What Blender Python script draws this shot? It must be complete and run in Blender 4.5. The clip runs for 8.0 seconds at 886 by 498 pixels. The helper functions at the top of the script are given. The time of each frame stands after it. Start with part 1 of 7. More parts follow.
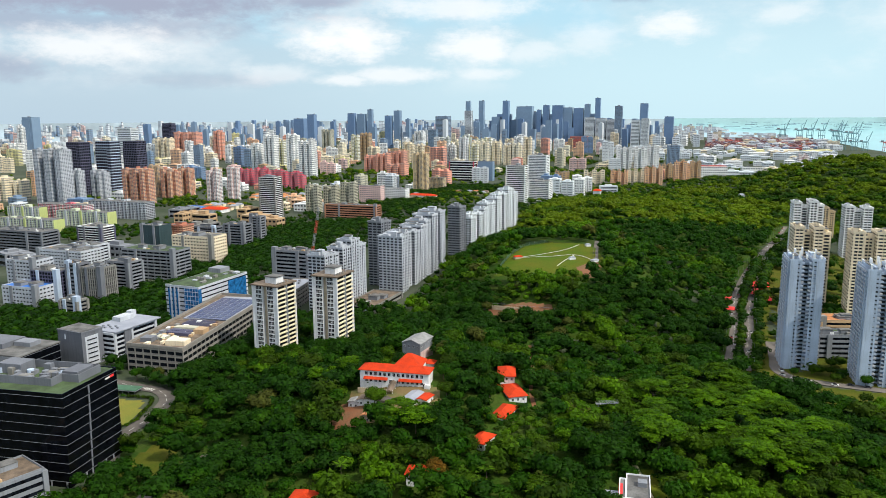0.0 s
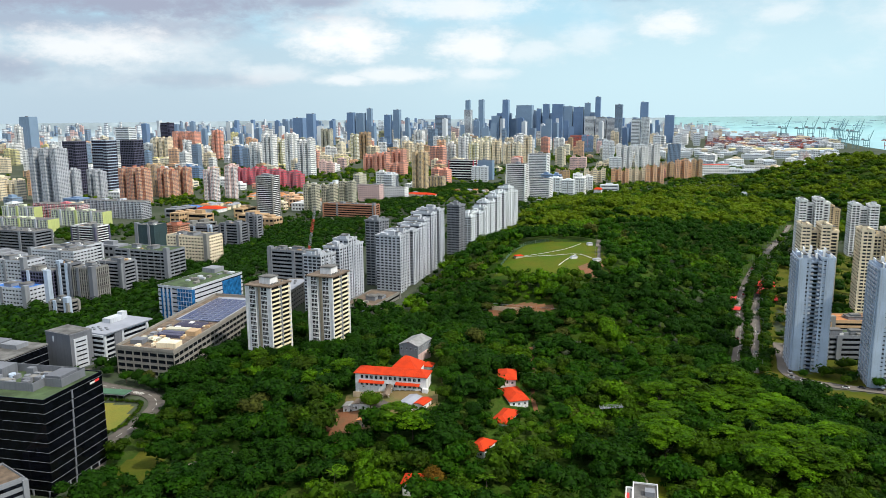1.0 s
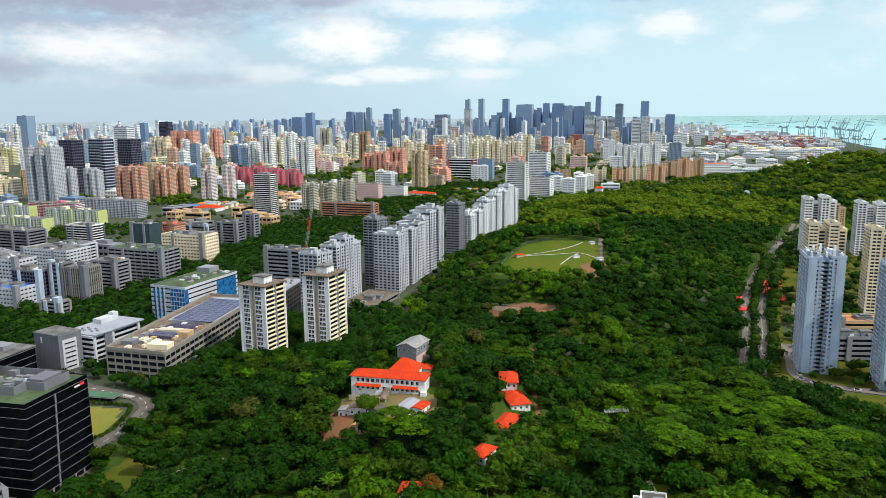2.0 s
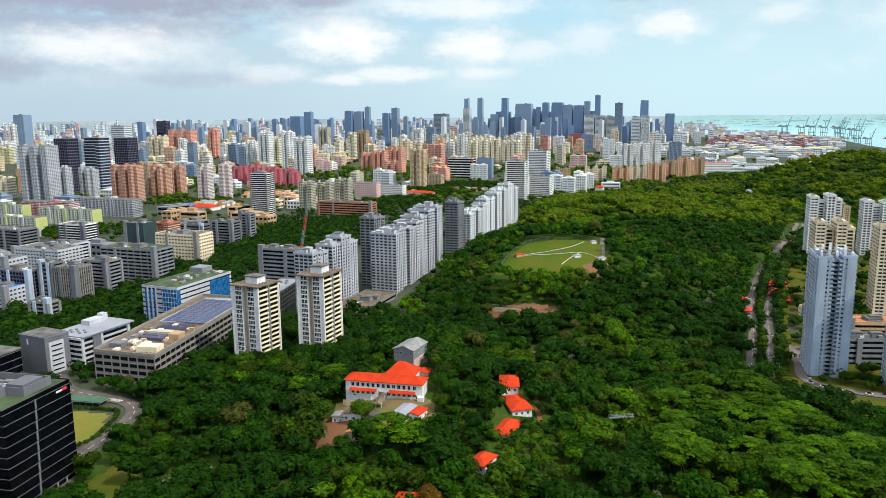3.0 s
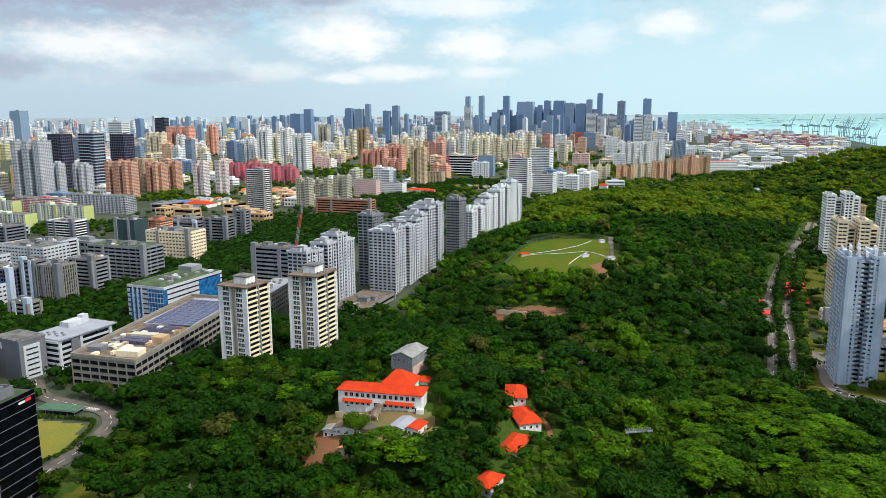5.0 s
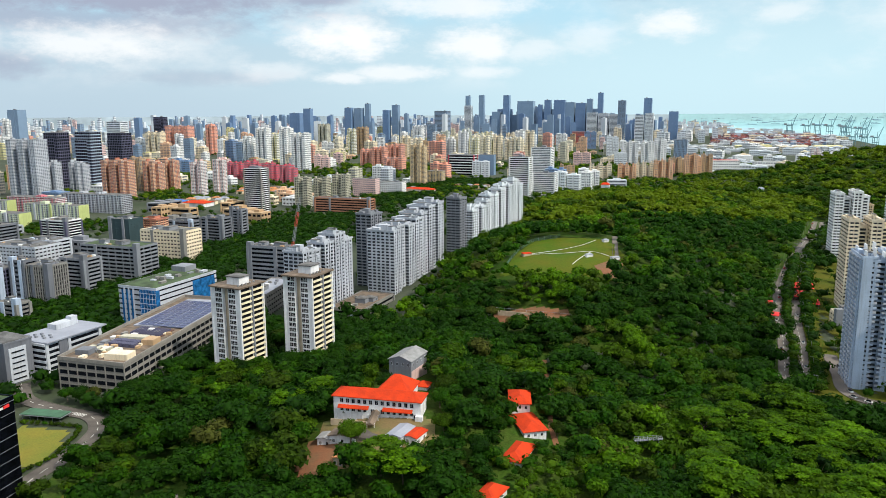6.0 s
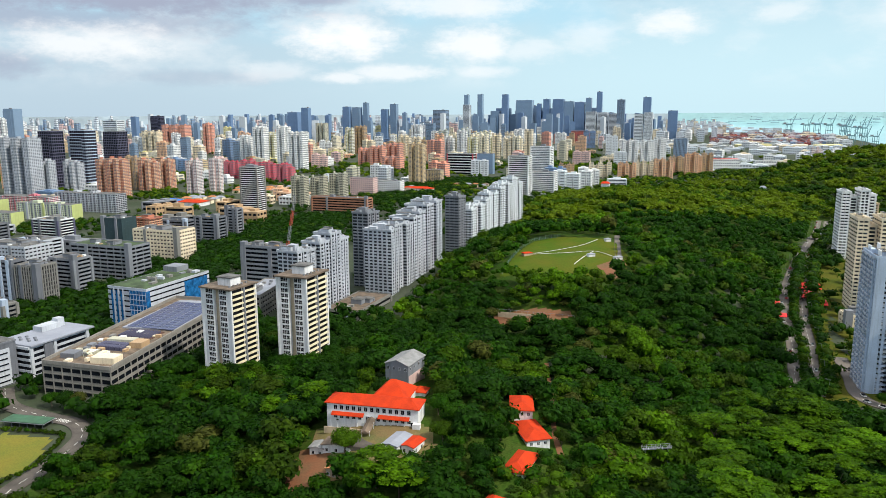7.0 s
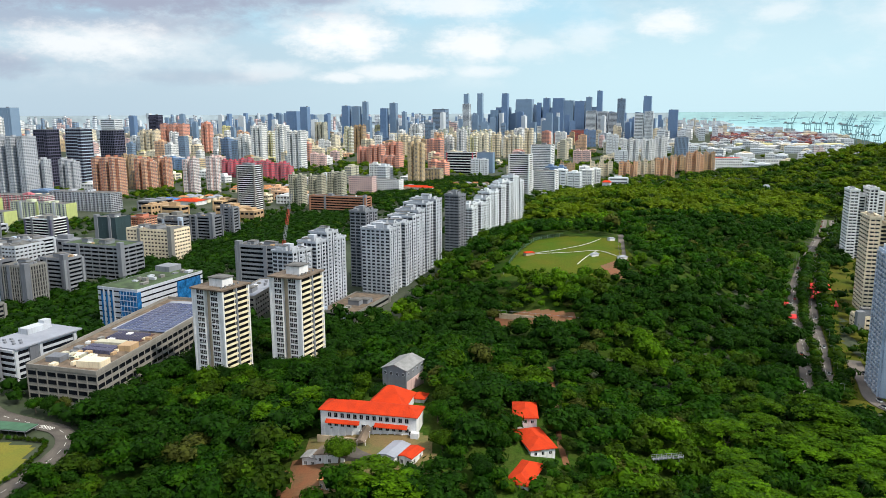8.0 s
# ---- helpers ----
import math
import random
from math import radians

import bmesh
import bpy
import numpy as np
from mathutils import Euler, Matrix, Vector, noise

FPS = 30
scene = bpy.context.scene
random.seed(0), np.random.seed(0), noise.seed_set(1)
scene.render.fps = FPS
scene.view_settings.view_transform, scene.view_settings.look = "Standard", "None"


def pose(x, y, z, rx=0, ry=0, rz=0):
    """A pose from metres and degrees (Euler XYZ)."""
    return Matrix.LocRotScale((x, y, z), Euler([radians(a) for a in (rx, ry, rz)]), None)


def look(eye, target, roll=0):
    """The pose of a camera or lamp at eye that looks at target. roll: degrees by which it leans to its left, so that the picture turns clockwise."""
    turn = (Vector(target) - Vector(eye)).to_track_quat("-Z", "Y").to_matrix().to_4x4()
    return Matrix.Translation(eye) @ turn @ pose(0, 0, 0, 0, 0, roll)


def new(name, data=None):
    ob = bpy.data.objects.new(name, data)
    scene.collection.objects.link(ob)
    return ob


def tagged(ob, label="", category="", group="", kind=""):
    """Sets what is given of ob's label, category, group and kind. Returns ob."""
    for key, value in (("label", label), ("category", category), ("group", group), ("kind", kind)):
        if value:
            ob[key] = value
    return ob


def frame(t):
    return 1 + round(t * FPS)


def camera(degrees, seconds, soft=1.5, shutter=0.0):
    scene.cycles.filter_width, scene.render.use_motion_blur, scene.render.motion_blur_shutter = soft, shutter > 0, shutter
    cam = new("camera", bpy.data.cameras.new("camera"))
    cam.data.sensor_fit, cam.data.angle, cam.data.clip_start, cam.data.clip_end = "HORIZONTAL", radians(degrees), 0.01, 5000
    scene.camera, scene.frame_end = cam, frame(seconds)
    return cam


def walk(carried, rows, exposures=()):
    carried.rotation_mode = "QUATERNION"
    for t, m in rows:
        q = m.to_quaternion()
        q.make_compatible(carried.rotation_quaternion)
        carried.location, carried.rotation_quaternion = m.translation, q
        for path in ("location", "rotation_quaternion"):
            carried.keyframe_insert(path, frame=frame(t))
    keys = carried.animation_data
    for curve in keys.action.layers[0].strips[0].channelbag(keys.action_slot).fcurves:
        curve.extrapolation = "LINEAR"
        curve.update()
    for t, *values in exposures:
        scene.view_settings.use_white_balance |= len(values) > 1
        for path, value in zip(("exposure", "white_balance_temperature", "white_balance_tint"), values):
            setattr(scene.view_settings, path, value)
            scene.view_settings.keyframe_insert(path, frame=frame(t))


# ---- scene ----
cam = camera(61.9, 8.0, 0.4)
PATH = [
    (0, (-0.627, 0.336, 180.165), (-0.642, 2.304, 179.811), -0.4),
    (0.5, (-0.259, 7.687, 178.73), (-0.274, 9.655, 178.375), -0.5),
    (1, (0.291, 14.876, 177.112), (0.276, 16.844, 176.757), -0.5),
    (1.5, (0.46, 22.002, 175.325), (0.445, 23.97, 174.97), -0.5),
    (3, (1.031, 43.731, 170.71), (1.019, 45.699, 170.354), -0.5),
    (3.5, (0.572, 51.761, 169.385), (0.561, 53.729, 169.029), -0.4),
    (4, (0.384, 59.425, 167.881), (0.372, 61.393, 167.524), -0.4),
    (4.5, (0.241, 67.048, 166.475), (0.228, 69.016, 166.116), -0.3),
    (6, (-0.07, 90.301, 161.81), (-0.083, 92.268, 161.451), -0.3),
    (6.5, (-0.168, 97.982, 160.443), (-0.18, 99.95, 160.083), -0.3),
    (7, (-0.18, 105.325, 159.025), (-0.189, 107.292, 158.665), -0.3),
    (7.5, (-0.299, 112.791, 157.809), (-0.307, 114.758, 157.449), -0.3),
    (8, (-0.254, 120.775, 156.091), (-0.262, 122.742, 155.73), -0.3),
]
walk(cam, [(t, look(eye, target, roll)) for t, eye, target, roll in PATH])

EYE = Vector((0, 60, 168))

# ---- light ----
world = bpy.data.worlds.new("world")
scene.world = world
world.use_nodes = True
SUN_EL, SUN_AZ = 48.0, 121.0      # azimuth clockwise from +y


def build_world():
    nt = world.node_tree
    nt.nodes.clear()
    n, l = nt.nodes.new, nt.links.new
    out, bg = n("ShaderNodeOutputWorld"), n("ShaderNodeBackground")
    sky = n("ShaderNodeTexSky")
    sky.sky_type, sky.sun_disc = "NISHITA", False
    sky.sun_elevation, sky.sun_rotation = radians(SUN_EL), radians(SUN_AZ)
    sky.air_density, sky.dust_density, sky.ozone_density = 1.0, 1.2, 2.0
    co = n("ShaderNodeTexCoord")
    sep = n("ShaderNodeSeparateXYZ")
    l(co.outputs["Generated"], sep.inputs[0])
    # clouds: noise on the direction, squeezed upward
    mp0 = n("ShaderNodeMapping"); mp0.inputs["Scale"].default_value = (1.0, 1.0, 2.2)
    l(co.outputs["Generated"], mp0.inputs[0])

    def clouds(scale, detail, lo, hi, off, rough=0.55):
        mp = n("ShaderNodeMapping"); mp.inputs["Location"].default_value = off
        l(mp0.outputs[0], mp.inputs[0])
        t = n("ShaderNodeTexNoise")
        t.inputs["Scale"].default_value, t.inputs["Detail"].default_value, t.inputs["Roughness"].default_value = scale, detail, rough
        l(mp.outputs[0], t.inputs["Vector"])
        return ramp(t.outputs["Fac"], lo, hi)

    def ramp(v, lo, hi, top=1.0):
        r = n("ShaderNodeMapRange"); r.interpolation_type = "SMOOTHSTEP"
        r.inputs["From Min"].default_value, r.inputs["From Max"].default_value, r.inputs["To Max"].default_value = lo, hi, top
        l(v, r.inputs["Value"])
        return r.outputs[0]

    def times(a, b):
        m = n("ShaderNodeMath"); m.operation = "MULTIPLY"
        l(a, m.inputs[0]); l(b, m.inputs[1])
        return m.outputs[0]

    def mix(fac, a, b, kind="MIX"):
        k = n("ShaderNodeMix"); k.data_type = "RGBA"; k.blend_type = kind
        for sock, v in ((k.inputs[0], fac), (k.inputs[6], a), (k.inputs[7], b)):
            if isinstance(v, (tuple, float)):
                sock.default_value = v
            else:
                l(v, sock)
        return k.outputs[2]
    z, x = sep.outputs["Z"], sep.outputs["X"]
    haze = mix(ramp(x, -0.5, 0.35), VEIL_NORTH, VEIL_SOUTH)
    col = mix(1.0, sky.outputs[0], SKY_TINT, "MULTIPLY")
    col = mix(ramp(z, 0.34, 0.03, 0.93), col, haze)
    blue = times(clouds(3.0, 3, 0.50, 0.62, (4.0, 0.3, 1.0)), ramp(z, 0.05, 0.13, 0.75))
    col = mix(blue, col, SKY_GAP)
    ahead = ramp(sep.outputs["Y"], 0.0, 0.3)
    wisps = times(clouds(6.5, 8, 0.46, 0.70, (1.3, 0.7, 2.2), 0.58), ramp(z, 0.02, 0.06, 0.4))
    col = mix(wisps, col, CLOUD_LIGHT)
    ragged = n("ShaderNodeTexNoise")
    ragged.inputs["Scale"].default_value, ragged.inputs["Detail"].default_value, ragged.inputs["Roughness"].default_value = 23.0, 10, 0.66
    l(mp0.outputs[0], ragged.inputs["Vector"])
    fray = n("ShaderNodeMath"); fray.operation = "MULTIPLY_ADD"
    fray.inputs[1].default_value, fray.inputs[2].default_value = 2.0, -1.0
    l(ragged.outputs["Fac"], fray.inputs[0])

    def heap(across, up, wide, tall, weight):
        """One cloud: a ragged patch of sky round a direction, in sines of its bearing and height."""
        mp = n("ShaderNodeMapping")
        mp.inputs["Scale"].default_value = (1 / wide, 0, 1 / tall)
        mp.inputs["Location"].default_value = (-across / wide, 0, -up / tall)
        l(co.outputs["Generated"], mp.inputs[0])
        ln = n("ShaderNodeVectorMath"); ln.operation = "LENGTH"
        l(mp.outputs[0], ln.inputs[0])
        ad = n("ShaderNodeMath"); ad.operation = "ADD"
        l(ln.outputs["Value"], ad.inputs[0]); l(fray.outputs[0], ad.inputs[1])
        return times(ramp(ad.outputs[0], 1.35, 0.25, weight), ahead)

    def gather(heaps):
        got = None
        for h in heaps:
            v = heap(*h)
            if got is not None:
                m = n("ShaderNodeMath"); m.operation = "MAXIMUM"
                l(got, m.inputs[0]); l(v, m.inputs[1]); v = m.outputs[0]
            got = v
        return got
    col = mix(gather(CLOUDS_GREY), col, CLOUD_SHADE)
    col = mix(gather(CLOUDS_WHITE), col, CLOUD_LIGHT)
    cover = times(clouds(2.2, 5, 0.30, 0.50, (7.0, 2.0, 3.0)), ramp(z, 0.38, 0.60, 0.9))     # bright broken cloud overhead
    col = mix(cover, col, CLOUD_OVER)
    l(col, bg.inputs[0])
    bg.inputs[1].default_value = 0.10
    l(bg.outputs[0], out.inputs[0])


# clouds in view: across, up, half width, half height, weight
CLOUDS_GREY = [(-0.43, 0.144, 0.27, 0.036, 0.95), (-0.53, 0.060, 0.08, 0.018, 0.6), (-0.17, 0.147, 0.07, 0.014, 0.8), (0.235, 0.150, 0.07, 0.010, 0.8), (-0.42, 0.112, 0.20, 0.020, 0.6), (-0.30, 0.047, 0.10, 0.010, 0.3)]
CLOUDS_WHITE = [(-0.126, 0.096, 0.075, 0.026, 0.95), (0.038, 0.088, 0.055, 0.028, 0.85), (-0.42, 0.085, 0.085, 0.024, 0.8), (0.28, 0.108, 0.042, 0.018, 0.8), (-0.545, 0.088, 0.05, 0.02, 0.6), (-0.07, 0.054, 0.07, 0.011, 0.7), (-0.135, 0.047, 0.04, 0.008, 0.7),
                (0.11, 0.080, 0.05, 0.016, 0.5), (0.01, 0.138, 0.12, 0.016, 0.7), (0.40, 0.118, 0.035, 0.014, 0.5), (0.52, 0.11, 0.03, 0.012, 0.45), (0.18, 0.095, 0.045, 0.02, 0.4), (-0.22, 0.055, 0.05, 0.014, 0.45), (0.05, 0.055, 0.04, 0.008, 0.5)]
SKY_TINT = (1.1, 1.25, 1.3, 1)
CLOUD_LIGHT = (10.3, 10.5, 10.6, 1)
CLOUD_OVER = (13.6, 13.6, 13.8, 1)
CLOUD_SHADE = (4.0, 4.4, 5.7, 1)
VEIL_NORTH = (5.4, 6.9, 8.1, 1)
VEIL_SOUTH = (6.6, 9.1, 10.1, 1)
SKY_GAP = (5.0, 8.0, 9.6, 1)
build_world()
sun = new("sun", bpy.data.lights.new("sun", "SUN"))
sun.data.energy, sun.data.angle, sun.data.color = 4.2, radians(2.0), (1.0, 0.95, 0.81)
sd = Vector((math.sin(radians(SUN_AZ)) * math.cos(radians(SUN_EL)), math.cos(radians(SUN_AZ)) * math.cos(radians(SUN_EL)), math.sin(radians(SUN_EL))))
sun.matrix_world = look(sd * 900, (0, 0, 0))


# ---- materials ----
MATS = {}


def surface(name, colour, rough=0.7, metal=0.0, vary=0.18, scale=0.25, fine=3.0, bump=0.15, per_object=0.0, per_island=0.0, second=None, stain=0.0, spec=0.5, through_light=0.0):
    """A procedural surface: base colour varied at two scales, with relief; optional second colour, streak stains and random tone."""
    m = bpy.data.materials.new(name)
    m.use_nodes = True
    nt = m.node_tree
    n, l = nt.nodes.new, nt.links.new
    b = nt.nodes["Principled BSDF"]
    b.inputs["Roughness"].default_value, b.inputs["Metallic"].default_value = rough, metal
    b.inputs["Specular IOR Level"].default_value = spec
    co = n("ShaderNodeTexCoord")

    def nz(sc, det=4, stretch=None):
        t = n("ShaderNodeTexNoise")
        t.inputs["Scale"].default_value, t.inputs["Detail"].default_value = sc, det
        src = co.outputs["Object"]
        if stretch:
            mp = n("ShaderNodeMapping"); mp.inputs["Scale"].default_value = stretch
            l(src, mp.inputs[0]); src = mp.outputs[0]
        l(src, t.inputs["Vector"])
        return t.outputs["Fac"]

    def mix(kind, fac, a, c):
        k = n("ShaderNodeMix"); k.data_type = "RGBA"; k.blend_type = kind
        for sock, v in ((k.inputs[0], fac), (k.inputs[6], a), (k.inputs[7], c)):
            if isinstance(v, (float, int)):
                sock.default_value = v
            elif isinstance(v, tuple):
                sock.default_value = (*v, 1)
            else:
                l(v, sock)
        return k.outputs[2]

    def rng(v, lo, hi, a=0.0, c=1.0):
        r = n("ShaderNodeMapRange")
        r.inputs[1].default_value, r.inputs[2].default_value, r.inputs[3].default_value, r.inputs[4].default_value = lo, hi, a, c
        l(v, r.inputs[0])
        return r.outputs[0]
    big, small = nz(scale), nz(fine, 3)
    second = second or tuple(c * (1 - vary * 1.6) for c in colour)
    col = mix("MIX", rng(big, 0.35, 0.65), colour, second)
    col = mix("MULTIPLY", vary, col, mix("MIX", rng(small, 0.3, 0.7), (0.45, 0.45, 0.45), (1.3, 1.3, 1.3)))
    if stain:
        col = mix("MULTIPLY", rng(nz(0.9, 4, (1, 1, 0.06)), 0.5, 0.75, 0, stain), col, (0.45, 0.43, 0.40))
    if per_object:
        oi = n("ShaderNodeObjectInfo")
        col = mix("MULTIPLY", 1.0, col, mix("MIX", oi.outputs["Random"], (1 - per_object,) * 3, (1 + per_object, 1 + per_object, 1 + per_object * 0.6)))
    if per_island:
        ge = n("ShaderNodeNewGeometry")
        col = mix("MULTIPLY", 1.0, col, mix("MIX", ge.outputs["Random Per Island"], (1 - per_island,) * 3, (1 + per_island, 1 + per_island, 1 + per_island * 0.5)))
    l(col, b.inputs["Base Color"])
    if bump:
        bp = n("ShaderNodeBump"); bp.inputs["Strength"].default_value = bump
        bp.inputs["Distance"].default_value = 0.3 / fine
        l(small, bp.inputs["Height"]); l(bp.outputs[0], b.inputs["Normal"])
    if through_light:        # leaves let some light pass
        tr, mx = n("ShaderNodeBsdfTranslucent"), n("ShaderNodeMixShader")
        l(col, tr.inputs["Color"])
        mx.inputs[0].default_value = through_light
        l(b.outputs[0], mx.inputs[1]); l(tr.outputs[0], mx.inputs[2])
        l(mx.outputs[0], nt.nodes["Material Output"].inputs["Surface"])
    MATS[name] = m
    return m


# The off-white and the greys are darkened to paint cloud shade on near blocks.
PAINT = dict(peach=(0.80, 0.50, 0.32), ivory=(0.90, 0.82, 0.65), white=(0.84, 0.85, 0.87), palegrey=(0.225, 0.24, 0.275), dimmed_white=(0.50, 0.53, 0.60), grey=(0.155, 0.165, 0.195), concrete=(0.23, 0.225, 0.215), mist=(0.66, 0.70, 0.76), slate=(0.085, 0.085, 0.15),
             cream=(0.86, 0.74, 0.55), beige=(0.66, 0.50, 0.30), tan=(0.52, 0.35, 0.20), stone=(0.52, 0.50, 0.40), rust=(0.52, 0.19, 0.12),
             orange=(0.72, 0.38, 0.19), pink=(0.66, 0.20, 0.24), salmon=(0.80, 0.37, 0.27), pinkwhite=(0.74, 0.52, 0.50), maroon=(0.62, 0.075, 0.12),
             # The two dark blues hold distance haze in their tint, for the skyline.
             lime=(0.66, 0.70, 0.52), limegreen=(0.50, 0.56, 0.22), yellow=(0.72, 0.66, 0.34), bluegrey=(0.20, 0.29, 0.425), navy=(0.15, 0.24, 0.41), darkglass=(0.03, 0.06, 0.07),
             brick=(0.46, 0.10, 0.08), terracotta=(0.42, 0.20, 0.12), bluewall=(0.44, 0.53, 0.68))
for key, c in PAINT.items():
    glassy = key in ("navy", "bluegrey", "mist")
    surface(key, c, 0.35 if glassy else 0.65, vary=0.04 if glassy else 0.14, scale=0.05, fine=1.5, bump=0.0 if glassy else 0.05, stain=0.12 if glassy else 0.45, per_object=0.12 if glassy else 0.06)
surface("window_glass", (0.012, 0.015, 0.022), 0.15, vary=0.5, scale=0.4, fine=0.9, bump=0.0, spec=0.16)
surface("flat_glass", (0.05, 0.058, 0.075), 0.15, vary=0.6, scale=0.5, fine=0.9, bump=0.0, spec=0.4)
# Glass for distant windows, its colour lightened to imitate haze.
surface("hazed_glass", (0.24, 0.265, 0.31), 0.2, vary=0.5, scale=0.4, fine=0.9, bump=0.0, spec=0.5)
surface("blue_glass", (0.02, 0.16, 0.42), 0.12, vary=0.4, scale=0.3, fine=0.8, bump=0.0)
surface("black_glass", (0.004, 0.005, 0.008), 0.12, vary=0.4, scale=0.2, fine=0.6, bump=0.0, spec=0.12)
# Roof grey lowered so that cloud shade is painted into it.
surface("roof_concrete", (0.17, 0.168, 0.165), 0.9, vary=0.4, scale=0.12, fine=1.4)
surface("roof_green", (0.070, 0.115, 0.045), 0.9, vary=0.4, scale=0.1, fine=2.0)
surface("roof_red", (0.56, 0.046, 0.010), 0.9, vary=0.35, scale=0.22, fine=3.0, second=(0.42, 0.036, 0.010), spec=0.15)
surface("roof_blue", (0.02, 0.17, 0.62), 0.5, vary=0.2, scale=0.3, fine=2.0)
surface("roof_orange", (0.55, 0.22, 0.08), 0.8, vary=0.3, scale=0.2, fine=2.0)
surface("asphalt", (0.12, 0.108, 0.100), 0.9, vary=0.35, scale=0.08, fine=2.0, second=(0.17, 0.145, 0.125))
surface("grass", (0.13, 0.150, 0.010), 0.9, vary=0.4, scale=0.05, fine=1.2, second=(0.18, 0.155, 0.012))
surface("soil", (0.19, 0.072, 0.030), 0.95, vary=0.45, scale=0.1, fine=1.5, second=(0.14, 0.08, 0.035))
surface("ground", (0.045, 0.07, 0.018), 0.95, vary=0.5, scale=0.03, fine=0.3, second=(0.10, 0.11, 0.07))
surface("city_floor", (0.050, 0.062, 0.036), 0.95, vary=0.5, scale=0.012, fine=0.15, second=(0.018, 0.034, 0.008))
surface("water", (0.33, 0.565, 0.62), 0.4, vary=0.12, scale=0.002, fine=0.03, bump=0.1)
# Horizon haze is put into this pale blue colour of the land.
surface("hazed_land", (0.42, 0.53, 0.62), 0.95, vary=0.25, scale=0.004, fine=0.02, bump=0.0)
surface("leaf", (0.0138, 0.0624, 0.0009), 0.65, vary=0.45, scale=0.1, fine=0.9, bump=0.5, per_object=0.3, per_island=0.36, second=(0.0278, 0.0815, 0.0009), spec=0.1, through_light=0.42)
surface("leaf_dark", (0.0093, 0.0429, 0.0016), 0.65, vary=0.45, scale=0.1, fine=0.9, bump=0.5, per_object=0.3, per_island=0.36, second=(0.0161, 0.0560, 0.0016), spec=0.1, through_light=0.42)
surface("leaf_olive", (0.0348, 0.0666, 0.0027), 0.65, vary=0.45, scale=0.1, fine=0.9, bump=0.5, per_object=0.3, per_island=0.36, second=(0.0221, 0.0558, 0.0027), spec=0.1, through_light=0.42)
surface("leaf_fresh", (0.0539, 0.1104, 0.0028), 0.65, vary=0.45, scale=0.1, fine=0.9, bump=0.5, per_object=0.3, per_island=0.36, second=(0.0373, 0.0883, 0.0018), spec=0.1, through_light=0.42)
surface("leaf_light", (0.0851, 0.1850, 0.0020), 0.65, vary=0.45, scale=0.1, fine=0.9, bump=0.5, per_object=0.3, per_island=0.36, second=(0.0425, 0.1150, 0.0020), spec=0.1, through_light=0.42)
# Two leaf colours brightened and yellowed to paint sunlight on far foliage.
surface("leaf_far_lit", (0.1034, 0.1825, 0.0050), 0.65, vary=0.45, scale=0.03, fine=0.9, bump=0.5, per_object=0.3, per_island=0.36, second=(0.1320, 0.2063, 0.0063), spec=0.1, through_light=0.42)
surface("leaf_crest_lit", (0.1426, 0.2100, 0.0060), 0.65, vary=0.45, scale=0.03, fine=0.9, bump=0.5, per_object=0.3, per_island=0.36, second=(0.1109, 0.1800, 0.0048), spec=0.1, through_light=0.42)
surface("leaf_rust", (0.150, 0.070, 0.008), 0.7, vary=0.45, scale=0.1, fine=0.9, bump=0.5, per_object=0.2, per_island=0.36, second=(0.090, 0.070, 0.008), spec=0.1, through_light=0.42)
surface("leaf_dry", (0.0616, 0.0720, 0.0120), 0.7, vary=0.45, scale=0.1, fine=0.9, bump=0.5, per_object=0.3, per_island=0.36, second=(0.0484, 0.0600, 0.0120), spec=0.1, through_light=0.3)
surface("undergrowth", (0.026, 0.066, 0.005), 0.9, vary=0.6, scale=0.1, fine=0.8, bump=0.8, second=(0.045, 0.070, 0.010), spec=0.1)
surface("bark", (0.16, 0.12, 0.085), 0.9, vary=0.4, scale=0.6, fine=4.0)
surface("steel", (0.35, 0.36, 0.38), 0.4, metal=0.6, vary=0.2)
surface("crane_red", (0.48, 0.05, 0.03), 0.5, vary=0.2)
surface("crane_blue", (0.16, 0.30, 0.34), 0.5, vary=0.2)
# Ship colour made pale and bluish to stand for haze over the sea.
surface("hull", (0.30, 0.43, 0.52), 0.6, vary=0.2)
surface("container", (0.20, 0.08, 0.08), 0.7, vary=0.3, scale=0.01, fine=0.05, second=(0.19, 0.12, 0.13))


